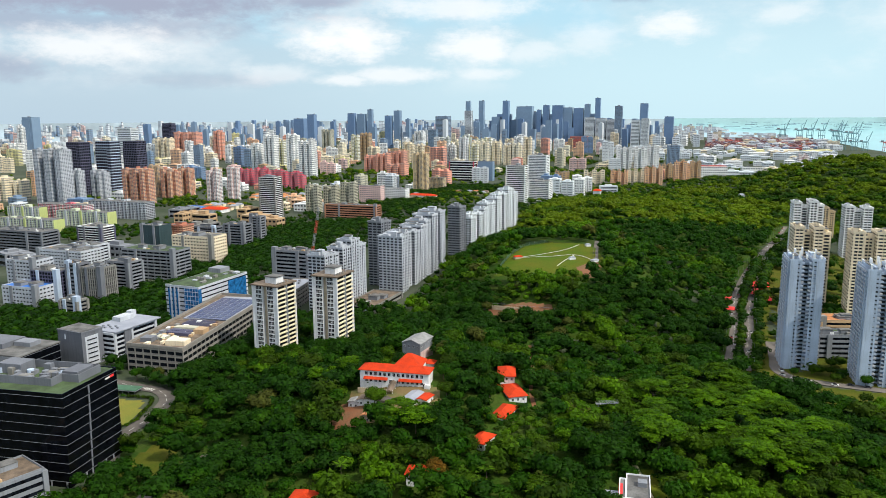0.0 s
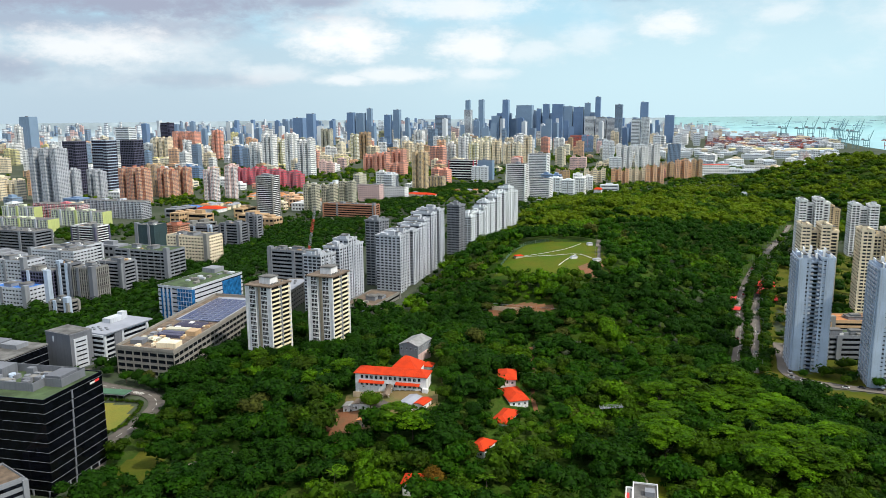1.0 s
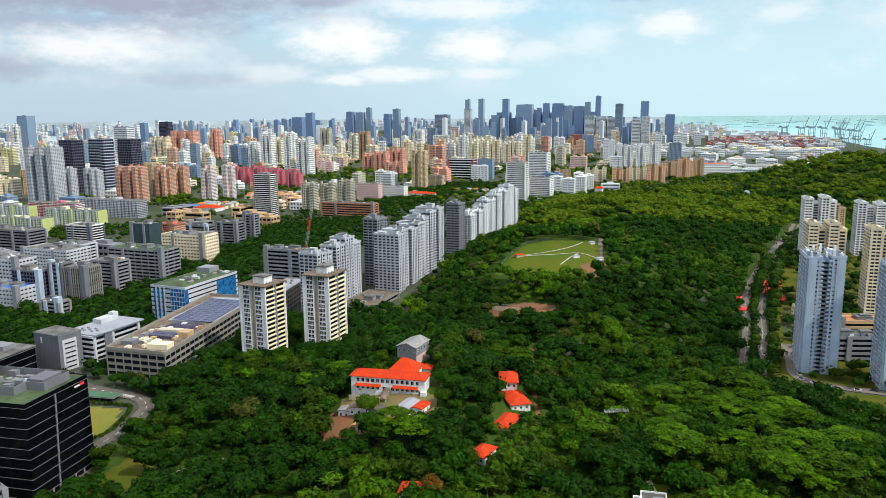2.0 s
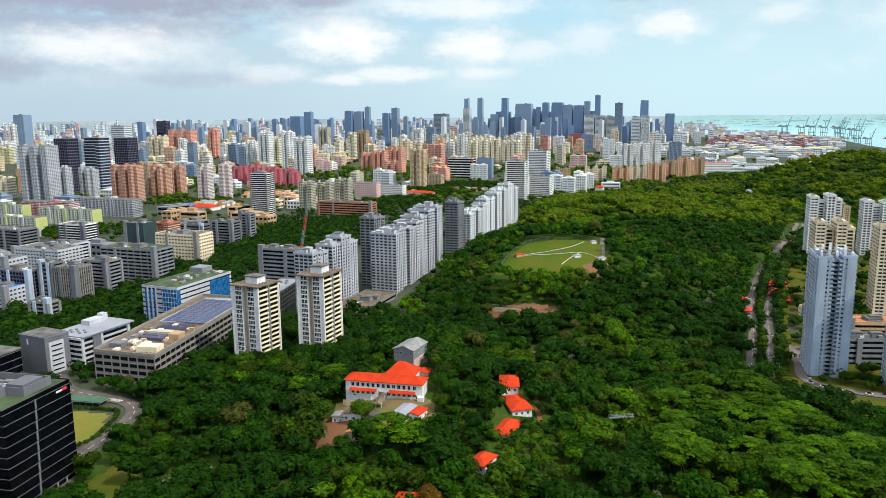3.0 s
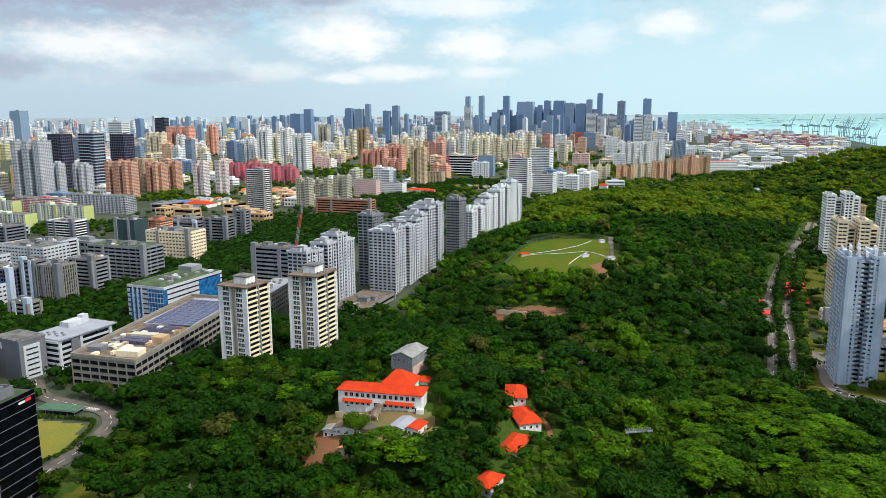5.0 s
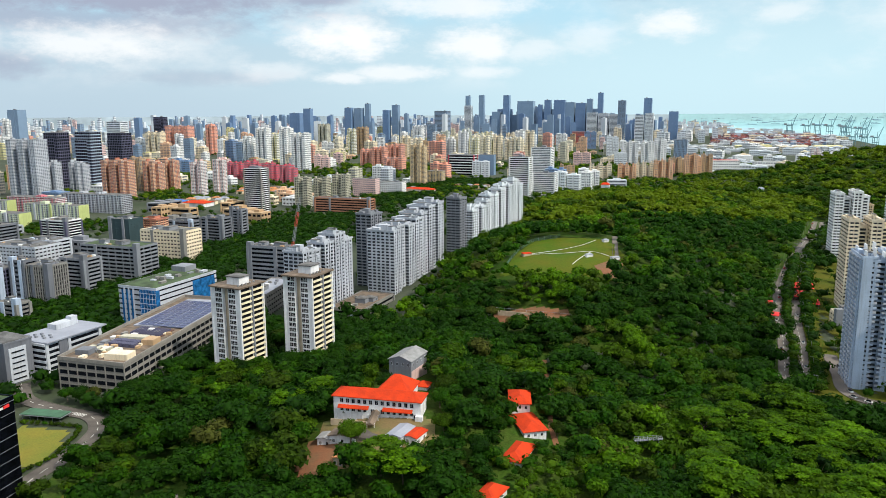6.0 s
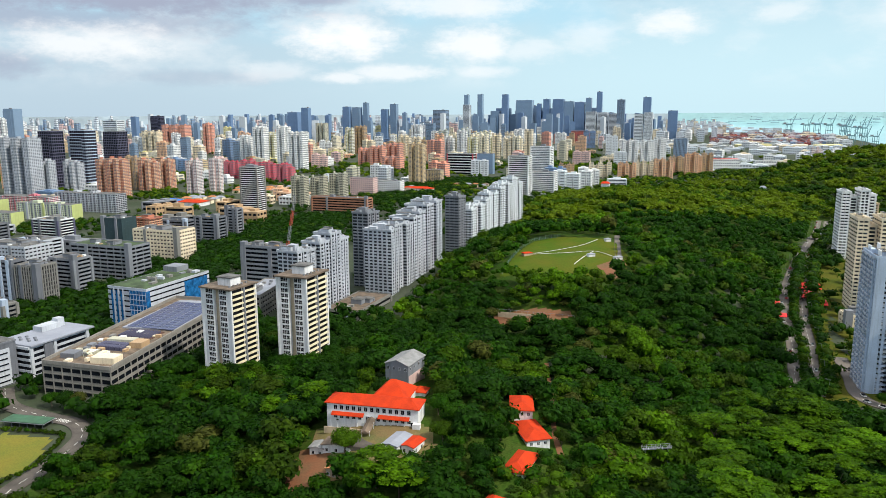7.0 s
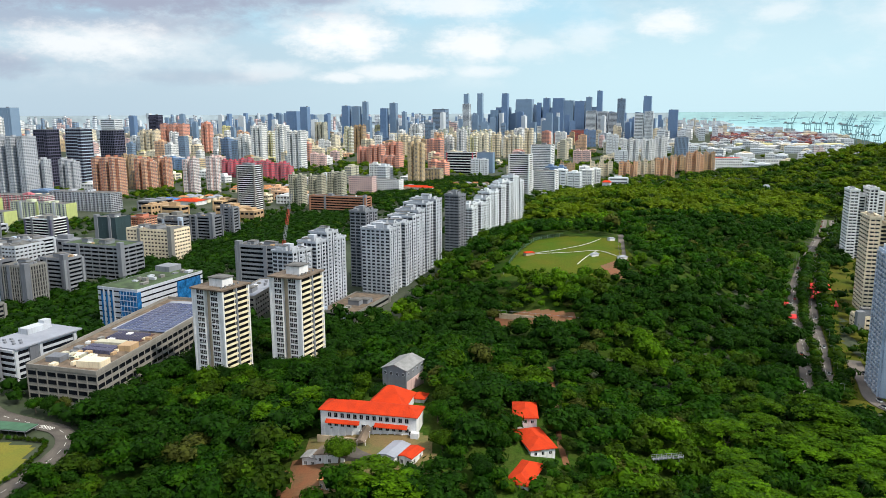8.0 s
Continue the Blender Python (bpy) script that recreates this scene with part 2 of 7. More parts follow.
# ---- mesh tools ----
class Shape:
    """Collects boxes, quads and the like into one mesh."""

    def __init__(self):
        self.v, self.f, self.k = [], [], 0

    def add(self, verts, faces):
        self.v.extend(verts)
        self.f.extend([tuple(i + self.k for i in f) for f in faces])
        self.k += len(verts)

    def box(self, x0, y0, z0, x1, y1, z1):
        self.add([(x0, y0, z0), (x1, y0, z0), (x1, y1, z0), (x0, y1, z0), (x0, y0, z1), (x1, y0, z1), (x1, y1, z1), (x0, y1, z1)],
                 [(3, 2, 1, 0), (4, 5, 6, 7), (0, 1, 5, 4), (1, 2, 6, 5), (2, 3, 7, 6), (3, 0, 4, 7)])
        return self

    def cbox(self, cx, cy, z0, w, d, z1):
        return self.box(cx - w / 2, cy - d / 2, z0, cx + w / 2, cy + d / 2, z1)

    def prism(self, pts, z0, z1):
        n = len(pts)
        self.add([(x, y, z0) for x, y in pts] + [(x, y, z1) for x, y in pts],
                 [tuple(range(n - 1, -1, -1)), tuple(range(n, 2 * n))] + [(i, (i + 1) % n, n + (i + 1) % n, n + i) for i in range(n)])
        return self

    def tube(self, a, b, r0, r1=None, n=6):
        a, b = Vector(a), Vector(b)
        r1 = r0 if r1 is None else r1
        q = (b - a).to_track_quat("Z", "Y")
        ring = [Vector((math.cos(2 * math.pi * i / n), math.sin(2 * math.pi * i / n), 0)) for i in range(n)]
        self.add([tuple(a + q @ (p * r0)) for p in ring] + [tuple(b + q @ (p * r1)) for p in ring],
                 [tuple(range(n - 1, -1, -1)), tuple(range(n, 2 * n))] + [(i, (i + 1) % n, n + (i + 1) % n, n + i) for i in range(n)])
        return self

    def hip(self, w, d, z0, z1, ridge, cx=0, cy=0, t=0.3):
        """A hipped roof over w by d, ridge long along x, with an eave of thickness t."""
        a, b, r = w / 2, d / 2, ridge / 2
        v = [(-a, -b, z0), (a, -b, z0), (a, b, z0), (-a, b, z0), (-a, -b, z0 + t), (a, -b, z0 + t), (a, b, z0 + t), (-a, b, z0 + t), (-r, 0, z1), (r, 0, z1)]
        self.add([(x + cx, y + cy, z) for x, y, z in v], [(3, 2, 1, 0), (0, 1, 5, 4), (1, 2, 6, 5), (2, 3, 7, 6), (3, 0, 4, 7), (4, 5, 9, 8), (5, 6, 9), (6, 7, 8, 9), (7, 4, 8)])
        return self

    def mesh(self, name, mat):
        me = bpy.data.meshes.new(name)
        me.from_pydata(self.v, [], self.f)
        me.materials.append(MATS[mat])
        return me


def part(name, shape, mat, parent, label="", kind=""):
    me = shape if isinstance(shape, bpy.types.Mesh) else shape.mesh(name, mat)
    ob = new(name, me)
    ob.parent = parent
    return tagged(ob, label=label, kind=kind)


def thing(name, m, label, category, group="", kind=""):
    ob = new(name)
    ob.empty_display_size = 1
    ob.matrix_basis = m
    return tagged(ob, label=label, category=category, group=group, kind=kind)


# ---- lie of the land ----
def land(x, y):
    g = lambda cx, cy, a, sx, sy: a * np.exp(-0.5 * ((x - cx) / sx) ** 2 - 0.5 * ((y - cy) / sy) ** 2)
    lawn = 36 * np.exp(-(((x - 105) / 110) ** 2 + ((y - 735) / 150) ** 2) ** 2)
    return lawn + g(-15, 435, 27, 55, 70) + g(260, 1080, 36, 170, 230) + g(850, 1500, 83, 164, 230) + g(60, 330, 7, 110, 90) + g(75, 565, 11, 60, 40)


NEAR, SPAN = 3200.0, 1740.0


def site(x, y):
    """Beyond 3.2 km the distance is drawn in towards a far edge, in size and height alike. Gives x, y, z and size."""
    dx, dy = x - EYE.x, y - EYE.y
    d = math.hypot(dx, dy)
    if d < NEAR:
        return x, y, float(land(x, y)), 1.0
    s = (NEAR + SPAN * (1 - math.exp(-(d - NEAR) / SPAN))) / d
    return EYE.x + dx * s, EYE.y + dy * s, EYE.z * (1 - s), s


def sheet(name, mat, azs, ds, lift, label, category, level=False):
    v, f = [], []
    for d in ds:
        for a in azs:
            x, y, z, s = site(EYE.x + d * math.sin(a), EYE.y + d * math.cos(a))
            v.append((x, y, z + lift * s))
    n = len(azs)
    for i in range(len(ds) - 1):
        for j in range(n - 1):
            f.append((i * n + j, i * n + j + 1, (i + 1) * n + j + 1, (i + 1) * n + j))
    me = bpy.data.meshes.new(name)
    me.from_pydata(v, [], f if level else [q[::-1] for q in f])
    me.materials.append(MATS[mat])
    if level:        # drawn-in distance keeps the light of level ground
        level_light(me)
    ob = new(name, me)
    return tagged(ob, label, category, kind="structure")


def level_light(me):
    me.polygons.foreach_set("use_smooth", [True] * len(me.polygons))
    me.normals_split_custom_set_from_vertices([(0, 0, 1)] * len(me.vertices))


RINGS = [0.5] + [20 * 1.045 ** i for i in range(0, 182)]
CUT = next(i for i, r in enumerate(RINGS) if r > 6200)
sheet("ground", "city_floor", [radians(a * 1.5) for a in range(0, 241)], RINGS[:CUT + 1], 0.0, "dull green and grey ground of a tropical city", "ground")
sheet("backdrop_land", "hazed_land", [radians(a * 1.5) for a in range(50, 252)], RINGS[CUT:], 0.0, "pale blue-grey distant land at the horizon", "distance", True)
COAST = [(16.9, 12500), (18.2, 9900), (20, 8800), (22, 8200), (24.3, 7600), (25.3, 6400), (27, 5750), (28.4, 4900), (29.5, 4350), (31, 3950), (35, 3600), (45, 3300), (75, 3000)]


def water():
    v, f = [], []
    azs = [16.9 + 0.5 * i for i in range(117)]
    rows = 60
    for a in azs:
        d0 = np.interp(a, [c[0] for c in COAST], [c[1] for c in COAST])
        for k in range(rows):
            d = d0 * (70000 / d0) ** (k / (rows - 1))
            x, y, z, s = site(EYE.x + d * math.sin(radians(a)), EYE.y + d * math.cos(radians(a)))
            v.append((x, y, z + 1.5 * s))
    for i in range(len(azs) - 1):
        for k in range(rows - 1):
            f.append((i * rows + k, (i + 1) * rows + k, (i + 1) * rows + k + 1, i * rows + k + 1)[::1])
    me = bpy.data.meshes.new("water")
    me.from_pydata(v, [], f)
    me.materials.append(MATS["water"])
    level_light(me)
    tagged(new("water", me), "calm turquoise sea with anchored ships", "sea", kind="structure")


water()

# ---- buildings ----
SPOTS = []      # footprints kept free of trees: x, y, radius
FLOOR = dict(hdb=2.9, stripe=3.8, dark=3.4, darkstripe=3.4, plain=4.0, fins=3.6, white=3.9, greenroof=3.9, blueroof=3.8, redroof=3.2)
rng = random.Random(5)


def housing_wing(core, bands, piers, cx, cy, w, d, h, step):
    """A wing of flats: bays of windows between proud piers, parted by deep shaded slots."""
    nfl = max(2, round(h / (2.9 * step)))
    fh = h / nfl
    n = max(1, round(w / (8.5 if step == 1 else 13)))
    slot = 1.5 if n > 1 else 0.0
    if slot:
        core.cbox(cx, cy, 0, w - 2, d - 4.2, h - 0.5)
    kind = int(abs(cx * 3 + w * 7 + d * 5)) % 3
    sp = (0.46, 0.40, 0.56)[kind] * fh * (1 if step == 1 else 1.2)
    for i in range(n):
        bw = w / n - slot
        bx = cx - w / 2 + w / n * (i + 0.5)
        bd = d - (1.8 if n > 2 and i % 2 else 0)
        core.cbox(bx, cy, 0, bw - 0.1, bd - 0.1, h)
        for k in range(nfl + 1):
            bands.append((bx, cy, max(0, k * fh - sp / 2), bw + 0.3, bd + 0.3, min(h + 0.4, k * fh + sp / 2)))
        edge = (1.7, 1.3, 1.0)[kind] * (1 if step == 1 else 1.5)
        for sy in (-1, 1):
            for x, ww in ((bx - bw / 2 + edge / 2, edge), (bx, (0.7, 1.2, 0.5)[kind]), (bx + bw / 2 - edge / 2, edge))[::1 if bw > 7.2 else 2]:
                piers.append((x, cy + sy * bd / 2, 0, ww, 0.5, h + 0.2))
        ny = max(2, round(bd / 4.6))
        for sx in ((-1,) if i == 0 else ()) + ((1,) if i == n - 1 else ()):
            for j in range(1, ny):
                piers.append((bx + sx * bw / 2, cy - bd / 2 + bd * j / ny, 0, 0.5, (1.5, 0.9, 0.6)[kind], h + 0.1))


def lattice(core, bands, piers, cx, cy, w, d, h, style, step):
    """One wing: a dark glazed core inside bands and piers that stand proud of it. bands and piers are filled with boxes."""
    if style == "hdb":
        return housing_wing(core, bands, piers, cx, cy, w, d, h, step)
    fh = FLOOR[style] * step
    nfl = max(2, round(h / fh))
    fh = h / nfl
    e = 0.35 if style != "plain" else 0.12
    core.cbox(cx, cy, 0, w - 0.1, d - 0.1, h)
    sp = dict(stripe=0.50, dark=0.30, darkstripe=0.34, plain=0.16, fins=0.22, white=0.58, greenroof=0.48, blueroof=0.6, redroof=0.6)[style] * fh
    for i in range(nfl + 1):
        bands.append((cx, cy, max(0, i * fh - sp / 2), w + 2 * e, d + 2 * e, min(h + 0.4, i * fh + sp / 2)))
    bay = dict(stripe=1e9, dark=3.6, darkstripe=1e9, plain=5.0, fins=2.6, white=4.6, greenroof=9.0, blueroof=4.5, redroof=3.5)[style] * (1 if step == 1 else 1.6)
    wide = dict(dark=0.22, plain=0.1, fins=0.4, white=0.35, greenroof=0.08, blueroof=0.4, redroof=0.4).get(style, 0.3) * bay
    ez = e + (0.35 if style == "fins" else -0.06)
    if bay < 1e6:
        nx, ny = max(1, round(w / bay)), max(1, round(d / bay))
        for i in range(nx + 1):
            for y in (cy - d / 2, cy + d / 2):
                piers.append((cx - w / 2 + w * i / nx, y, 0, wide, 2 * ez, h))
        for i in range(1, ny):
            for x in (cx - w / 2, cx + w / 2):
                piers.append((x, cy - d / 2 + d * i / ny, 0, 2 * ez, wide, h))
    else:
        for sx in (-1, 1):
            for sy in (-1, 1):
                piers.append((cx + sx * w / 2, cy + sy * d / 2, 0, 2.4, 2.4, h))


BOXES = {}


def box_part(name, box, mat, root, label=""):
    """A box as a part of its own; boxes of one size and material share their mesh."""
    cx, cy, z0, w, d, z1 = box
    key = (name, mat, round(w, 2), round(d, 2), round(z1 - z0, 2))
    if key not in BOXES:
        BOXES[key] = Shape().cbox(0, 0, 0, w, d, z1 - z0).mesh(name, mat)
    ob = part(name, BOXES[key], mat, root, label)
    ob.location = (cx, cy, z0)
    return ob


ACCENT = dict(rust="peach", pink="white", lime="dimmed_white", pinkwhite="white", yellow="white",
              cream="cream", beige="beige", slate="slate", stone="stone")
PIERS = dict(maroon="pink", orange="peach")
ROOFS = dict(greenroof="roof_green", blueroof="roof_blue", redroof="roof_red")


def block(x, y, w, d, h, rot, style, colour, label, group="", wings=None, band=None, roof_mat=None, name="building", part_near=600):
    X, Y, Z, s = site(x, y)
    dist = math.hypot(x, y)
    step = 1 if dist < 1900 else 2
    SPOTS.append((x, y, 0.55 * max(w, d)))
    root = thing(name, pose(X, Y, Z - 1.5, 0, 0, rot) @ Matrix.Scale(s, 4), label, "building", group)
    core, bands, piers = Shape(), [], []
    h += 1.5
    if wings is None:
        wings = [(0, 0, w, d, h)]
        if style == "hdb" and h > 36:
            k = max(2, min(5, round(w / 9)))
            wings = []
            for i in range(k):
                ww = w / k
                push = (0.13 if i % 2 else -0.06) * d
                wings.append((-w / 2 + ww * (i + 0.5), push, ww * (0.86 if i % 2 else 1.0), d * (0.72 if i % 2 else 0.90), h - (i % 2) * rng.uniform(2, 7) - rng.uniform(0, 3)))
        elif style in ("plain", "dark") and h > 60:
            wings = [(0, 0, w * 0.94, d * 0.94, h), (-w * 0.12, 0, w * 0.74, d, h * rng.uniform(0.82, 0.95))]
    tops = []
    for cx, cy, ww, dd, hh in wings:
        lattice(core, bands, piers, cx, cy, ww, dd, hh, style, step)
        tops.append((cx, cy, ww, dd, hh + 0.4))
    part("glazing", core, {"plain": colour if colour in ("navy", "bluegrey", "darkglass") else "window_glass"}.get(style, "flat_glass" if style == "hdb" and dist < 1500 else "window_glass" if dist < 1500 or style in ("dark", "darkstripe") else "hazed_glass"), root)
    bm = band or (colour if style != "darkstripe" else "white")
    if style == "hdb" and not band:
        bm = ACCENT.get(colour, bm)
    if dist < part_near:
        for b in bands:
            box_part("floor_band", b, bm, root)
        for b in piers:
            box_part("wall_pier", b, PIERS.get(colour, colour) if style == "hdb" else colour, root)
    else:
        skin = Shape()
        for b in bands:
            skin.cbox(*b)
        part("floor_banding", skin, bm, root, kind="stuff")
        skin = Shape()
        for b in piers:
            skin.cbox(*b)
        part("wall_ribbing", skin, PIERS.get(colour, colour) if style == "hdb" else colour, root, kind="stuff")
    for i, (cx, cy, ww, dd, top) in enumerate(tops):
        if dist > 2300 and i % 2:
            continue
        box_part("roof", (cx, cy, top, ww - 0.6, dd - 0.6, top + 0.12), roof_mat or ROOFS.get(style, "roof_concrete"), root)
        if style == "hdb" and dist < 1150:
            edge = Shape()
            for a, b, c, e in ((0, -dd / 2 - 0.2, ww + 0.9, 0.4), (0, dd / 2 + 0.2, ww + 0.9, 0.4), (-ww / 2 - 0.25, 0, 0.4, dd), (ww / 2 + 0.25, 0, 0.4, dd)):
                edge.cbox(cx + a, cy + b, top - 0.1, c, e, top + 1.3)
            edge.cbox(cx - ww * 0.2, cy + dd * 0.2, top + 0.12, ww * 0.3, dd * 0.25, top + 2.4).cbox(cx + ww * 0.25, cy - dd * 0.15, top + 0.12, ww * 0.18, dd * 0.5, top + 1.8)
            part("parapet", edge, colour, root)
        for q in range(1 if dist > 1500 else 1 + (ww > 14) + (ww > 40)):
            a, b = rng.uniform(0.18, 0.36) * min(ww, 30), rng.uniform(0.25, 0.5) * min(dd, 24)
            px, py = cx + rng.uniform(-0.3, 0.3) * ww, cy + rng.uniform(-0.22, 0.22) * dd
            up = top + rng.uniform(2.0, 4.5)
            pm = "concrete" if colour in ("slate", "navy") else colour if style == "hdb" else "palegrey"
            box_part("plant_room", (px, py, top + 0.12, a, b, up), pm, root)
            if dist < 1150:
                box_part("roof_lip", (px, py, up, a + 0.5, b + 0.5, up + 0.3), "roof_concrete", root)
    if colour == "lime" and h < 40:
        for sx in (-1, 1):
            box_part("end_wall", (sx * (w / 2 + 0.35), 0, 0, 0.5, d * 0.9, h + 0.8), "limegreen", root, "lime green painted end wall")
        for k in range(3):
            box_part("stair_core", (-w * 0.3 + k * w * 0.3, -d / 2 - 0.4, 0, 3.6, 1.6, h + 2.2), "limegreen" if k == 1 else "dimmed_white", root)
    if dist < 1350 and style != "hdb" and w > 15 and wings == [(0, 0, w, d, h)]:
        side = rng.choice([-1, 1])
        tone = rng.choice(["palegrey", "palegrey", "bluewall", "grey", "concrete"])
        box_part("stair_core", (side * (w / 2 - 1.5), -d / 2 + 1.5, 0, 5.0, 5.0, h + rng.uniform(2.5, 5)), tone, root)
        box_part("stair_core", (-side * w * 0.22, -d / 2 - 0.2, 0, 3.4, 2.0, h + 1.2), tone, root)
        for q in range(5):
            hh = rng.uniform(0.8, 2.2)
            box_part("roof_machine", (rng.uniform(-0.4, 0.4) * w, rng.uniform(-0.38, 0.38) * d, h + 0.5, rng.uniform(1.2, 4), rng.uniform(1.2, 3), h + 0.5 + hh), rng.choice(["palegrey", "white", "concrete", "tan"]), root)
        for a, b, c, e in ((0, -d / 2, w + 0.7, 0.35), (0, d / 2, w + 0.7, 0.35), (-w / 2, 0, 0.35, d), (w / 2, 0, 0.35, d)):
            box_part("parapet", (a, b, h + 0.3, c, e, h + 1.4), bm if style != "dark" else "grey", root)
    return root



# ---- blocks of the city ----
block(-849, 1592, 78, 35, 118, -20, "hdb", "dimmed_white", "tall white twin slab residential tower")
block(-867, 1741, 40, 34, 126, -20, "dark", "slate", "dark grey glass residential tower")
block(-814, 1777, 45, 34, 127, -20, "dark", "slate", "dark tower with pale balcony bands", band="bluewall")
block(-917, 2174, 50, 42, 115, -20, "dark", "slate", "near-black glass tower block")
block(-808, 1609, 24, 19, 70, -20, "hdb", "dimmed_white", "slim white residential tower")
block(-791, 1679, 32, 26, 66, -20, "hdb", "dimmed_white", "slim white residential tower")
block(-689, 1606, 30, 24, 73, -20, "hdb", "rust", "rust-red residential tower with cream bands")
block(-637, 1544, 34, 27, 78, -20, "hdb", "rust", "rust-red residential tower with cream bands")
block(-632, 1683, 35, 28, 67, -20, "hdb", "rust", "rust-red residential tower with cream bands")
block(-615, 1739, 29, 24, 66, -20, "hdb", "rust", "rust-red residential tower with cream bands")
block(-679, 1717, 26, 21, 72, -20, "hdb", "tan", "tan residential tower between red ones")
block(-498, 1572, 26, 21, 73, -20, "hdb", "pinkwhite", "pale pink and white residential tower")
block(-471, 1621, 22, 18, 74, -20, "hdb", "pinkwhite", "pale pink and white residential tower")
block(-1728, 3096, 55, 44, 187, -20, "plain", "bluegrey", "curved blue-grey glass office tower")
block(-1762, 3090, 37, 29, 152, -20, "hdb", "white", "tall slim white tower")
block(-1733, 2984, 52, 31, 83, -20, "hdb", "white", "white residential block in the city")
block(-973, 1745, 22, 17, 56, -20, "hdb", "orange", "orange brown residential tower")
block(-991, 1643, 26, 20, 50, -20, "hdb", "cream", "cream residential tower with dark windows")
block(-960, 1647, 41, 24, 47, -20, "hdb", "cream", "cream residential tower with orange roof")
block(-691, 1323, 110, 22, 29, -20, "hdb", "pink", "long low pink slab block")
block(-619, 1248, 112, 22, 25, -20, "hdb", "lime", "long white slab block with lime end wall")
block(-601, 1347, 132, 26, 31, -20, "hdb", "dimmed_white", "long white slab block with open corridors")
block(-757, 1314, 76, 19, 25, -20, "hdb", "lime", "low slab block with lime green panels")
block(-684, 1195, 120, 24, 20, -20, "hdb", "lime", "long low white and lime slab block")
block(-573, 982, 91, 27, 33, -20, "stripe", "grey", "long grey office slab with ribbon windows")
block(-458, 789, 38, 26, 30, -20, "white", "dimmed_white", "white office building with dark windows")
block(-402, 729, 34, 20, 30, -20, "dark", "slate", "dark grey office building")
block(-372, 723, 16, 13, 38, -20, "stripe", "grey", "grey office block with ribbon windows")
block(-349, 718, 24, 20, 35, -20, "fins", "concrete", "concrete office block with vertical fins")
block(-346, 770, 29, 20, 31, -20, "stripe", "palegrey", "pale grey office block with ribbon windows")
block(-336, 831, 72, 29, 33, -20, "greenroof", "palegrey", "long office building with a green roof")
block(-451, 863, 67, 34, 28, -20, "white", "dimmed_white", "low white factory building")
block(-417, 714, 43, 26, 18, -20, "blueroof", "dimmed_white", "low white building with a bright blue roof")
block(-505, 1043, 42, 25, 29, -20, "darkstripe", "slate", "dark office block with white roof")
block(-459, 929, 34, 24, 22, -20, "stripe", "dimmed_white", "white striped office with orange roof deck")
block(-407, 1014, 31, 25, 34, -20, "plain", "darkglass", "dark green glass office block")
block(-382, 1038, 29, 23, 30, -20, "hdb", "rust", "red brick office block")
block(-316, 921, 59, 30, 34, -20, "white", "cream", "cream industrial building in the city")
block(-356, 1076, 38, 19, 22, -20, "stripe", "grey", "grey office block with ribbon windows")
block(-297, 1026, 32, 19, 33, -20, "stripe", "grey", "grey flatted factory block")
block(-281, 1074, 17, 12, 37, -20, "stripe", "palegrey", "pale grey stair tower block")
block(-347, 661, 20, 12, 16, -20, "stripe", "concrete", "low concrete building among trees")
block(-656, 2562, 35, 28, 94, -20, "hdb", "white", "tall white residential tower block")
block(-595, 2508, 41, 33, 122, -20, "hdb", "white", "tall white residential tower block")
block(-519, 2498, 37, 29, 125, -20, "hdb", "white", "tall white residential tower block")
block(-414, 2201, 44, 35, 112, -20, "hdb", "white", "tall white residential tower block")
block(-593, 2642, 42, 34, 99, -20, "hdb", "yellow", "pale yellow residential tower")
block(-542, 1991, 38, 23, 45, -20, "hdb", "maroon", "maroon-red residential block in the city")
block(-489, 1956, 39, 24, 49, -20, "hdb", "maroon", "maroon-red residential block in the city")
block(-440, 1936, 39, 23, 45, -20, "hdb", "maroon", "maroon-red residential block in the city")
block(-385, 1888, 36, 28, 43, -20, "hdb", "maroon", "maroon-red residential block in the city")
block(-323, 1338, 32, 23, 74, -20, "darkstripe", "concrete", "dark office tower with white bands")
block(-253, 1385, 26, 18, 55, -20, "hdb", "stone", "grey-beige residential tower in the city")
block(-222, 1400, 26, 18, 53, -20, "hdb", "stone", "grey-beige residential tower in the city")
block(-189, 1407, 28, 20, 57, -20, "hdb", "stone", "grey-beige residential tower in the city")
block(-173, 1323, 101, 20, 23, -20, "stripe", "terracotta", "long low building with terracotta parapet")
block(-65, 1779, 32, 25, 95, -20, "hdb", "beige", "tall beige residential tower")
block(-27, 1831, 39, 23, 31, -20, "hdb", "beige", "low beige block in the city")
block(-254, 2474, 41, 33, 54, -20, "hdb", "salmon", "salmon pink residential tower")
block(-213, 2446, 42, 33, 61, -20, "hdb", "salmon", "salmon pink residential tower")
block(-161, 2466, 44, 35, 68, -20, "hdb", "salmon", "salmon pink residential tower")
block(-151, 2221, 58, 35, 42, -20, "hdb", "salmon", "salmon pink residential block")
block(-153, 2905, 39, 32, 83, -20, "hdb", "cream", "cream residential tower with dark windows")
block(-107, 2827, 30, 24, 76, -20, "hdb", "cream", "cream residential tower with dark windows")
block(-386, 3114, 30, 24, 107, -20, "hdb", "yellow", "yellow and brown residential tower")
block(-346, 3156, 42, 34, 113, -20, "hdb", "tan", "tan residential tower with bright edge")
block(-149, 3946, 49, 39, 106, -20, "hdb", "white", "white residential tower with dark windows")
block(-82, 4132, 44, 35, 108, -20, "fins", "bluegrey", "blue-grey glass office tower")
block(-29, 4700, 79, 63, 181, -20, "stripe", "bluegrey", "tall grey-blue tower in the city")
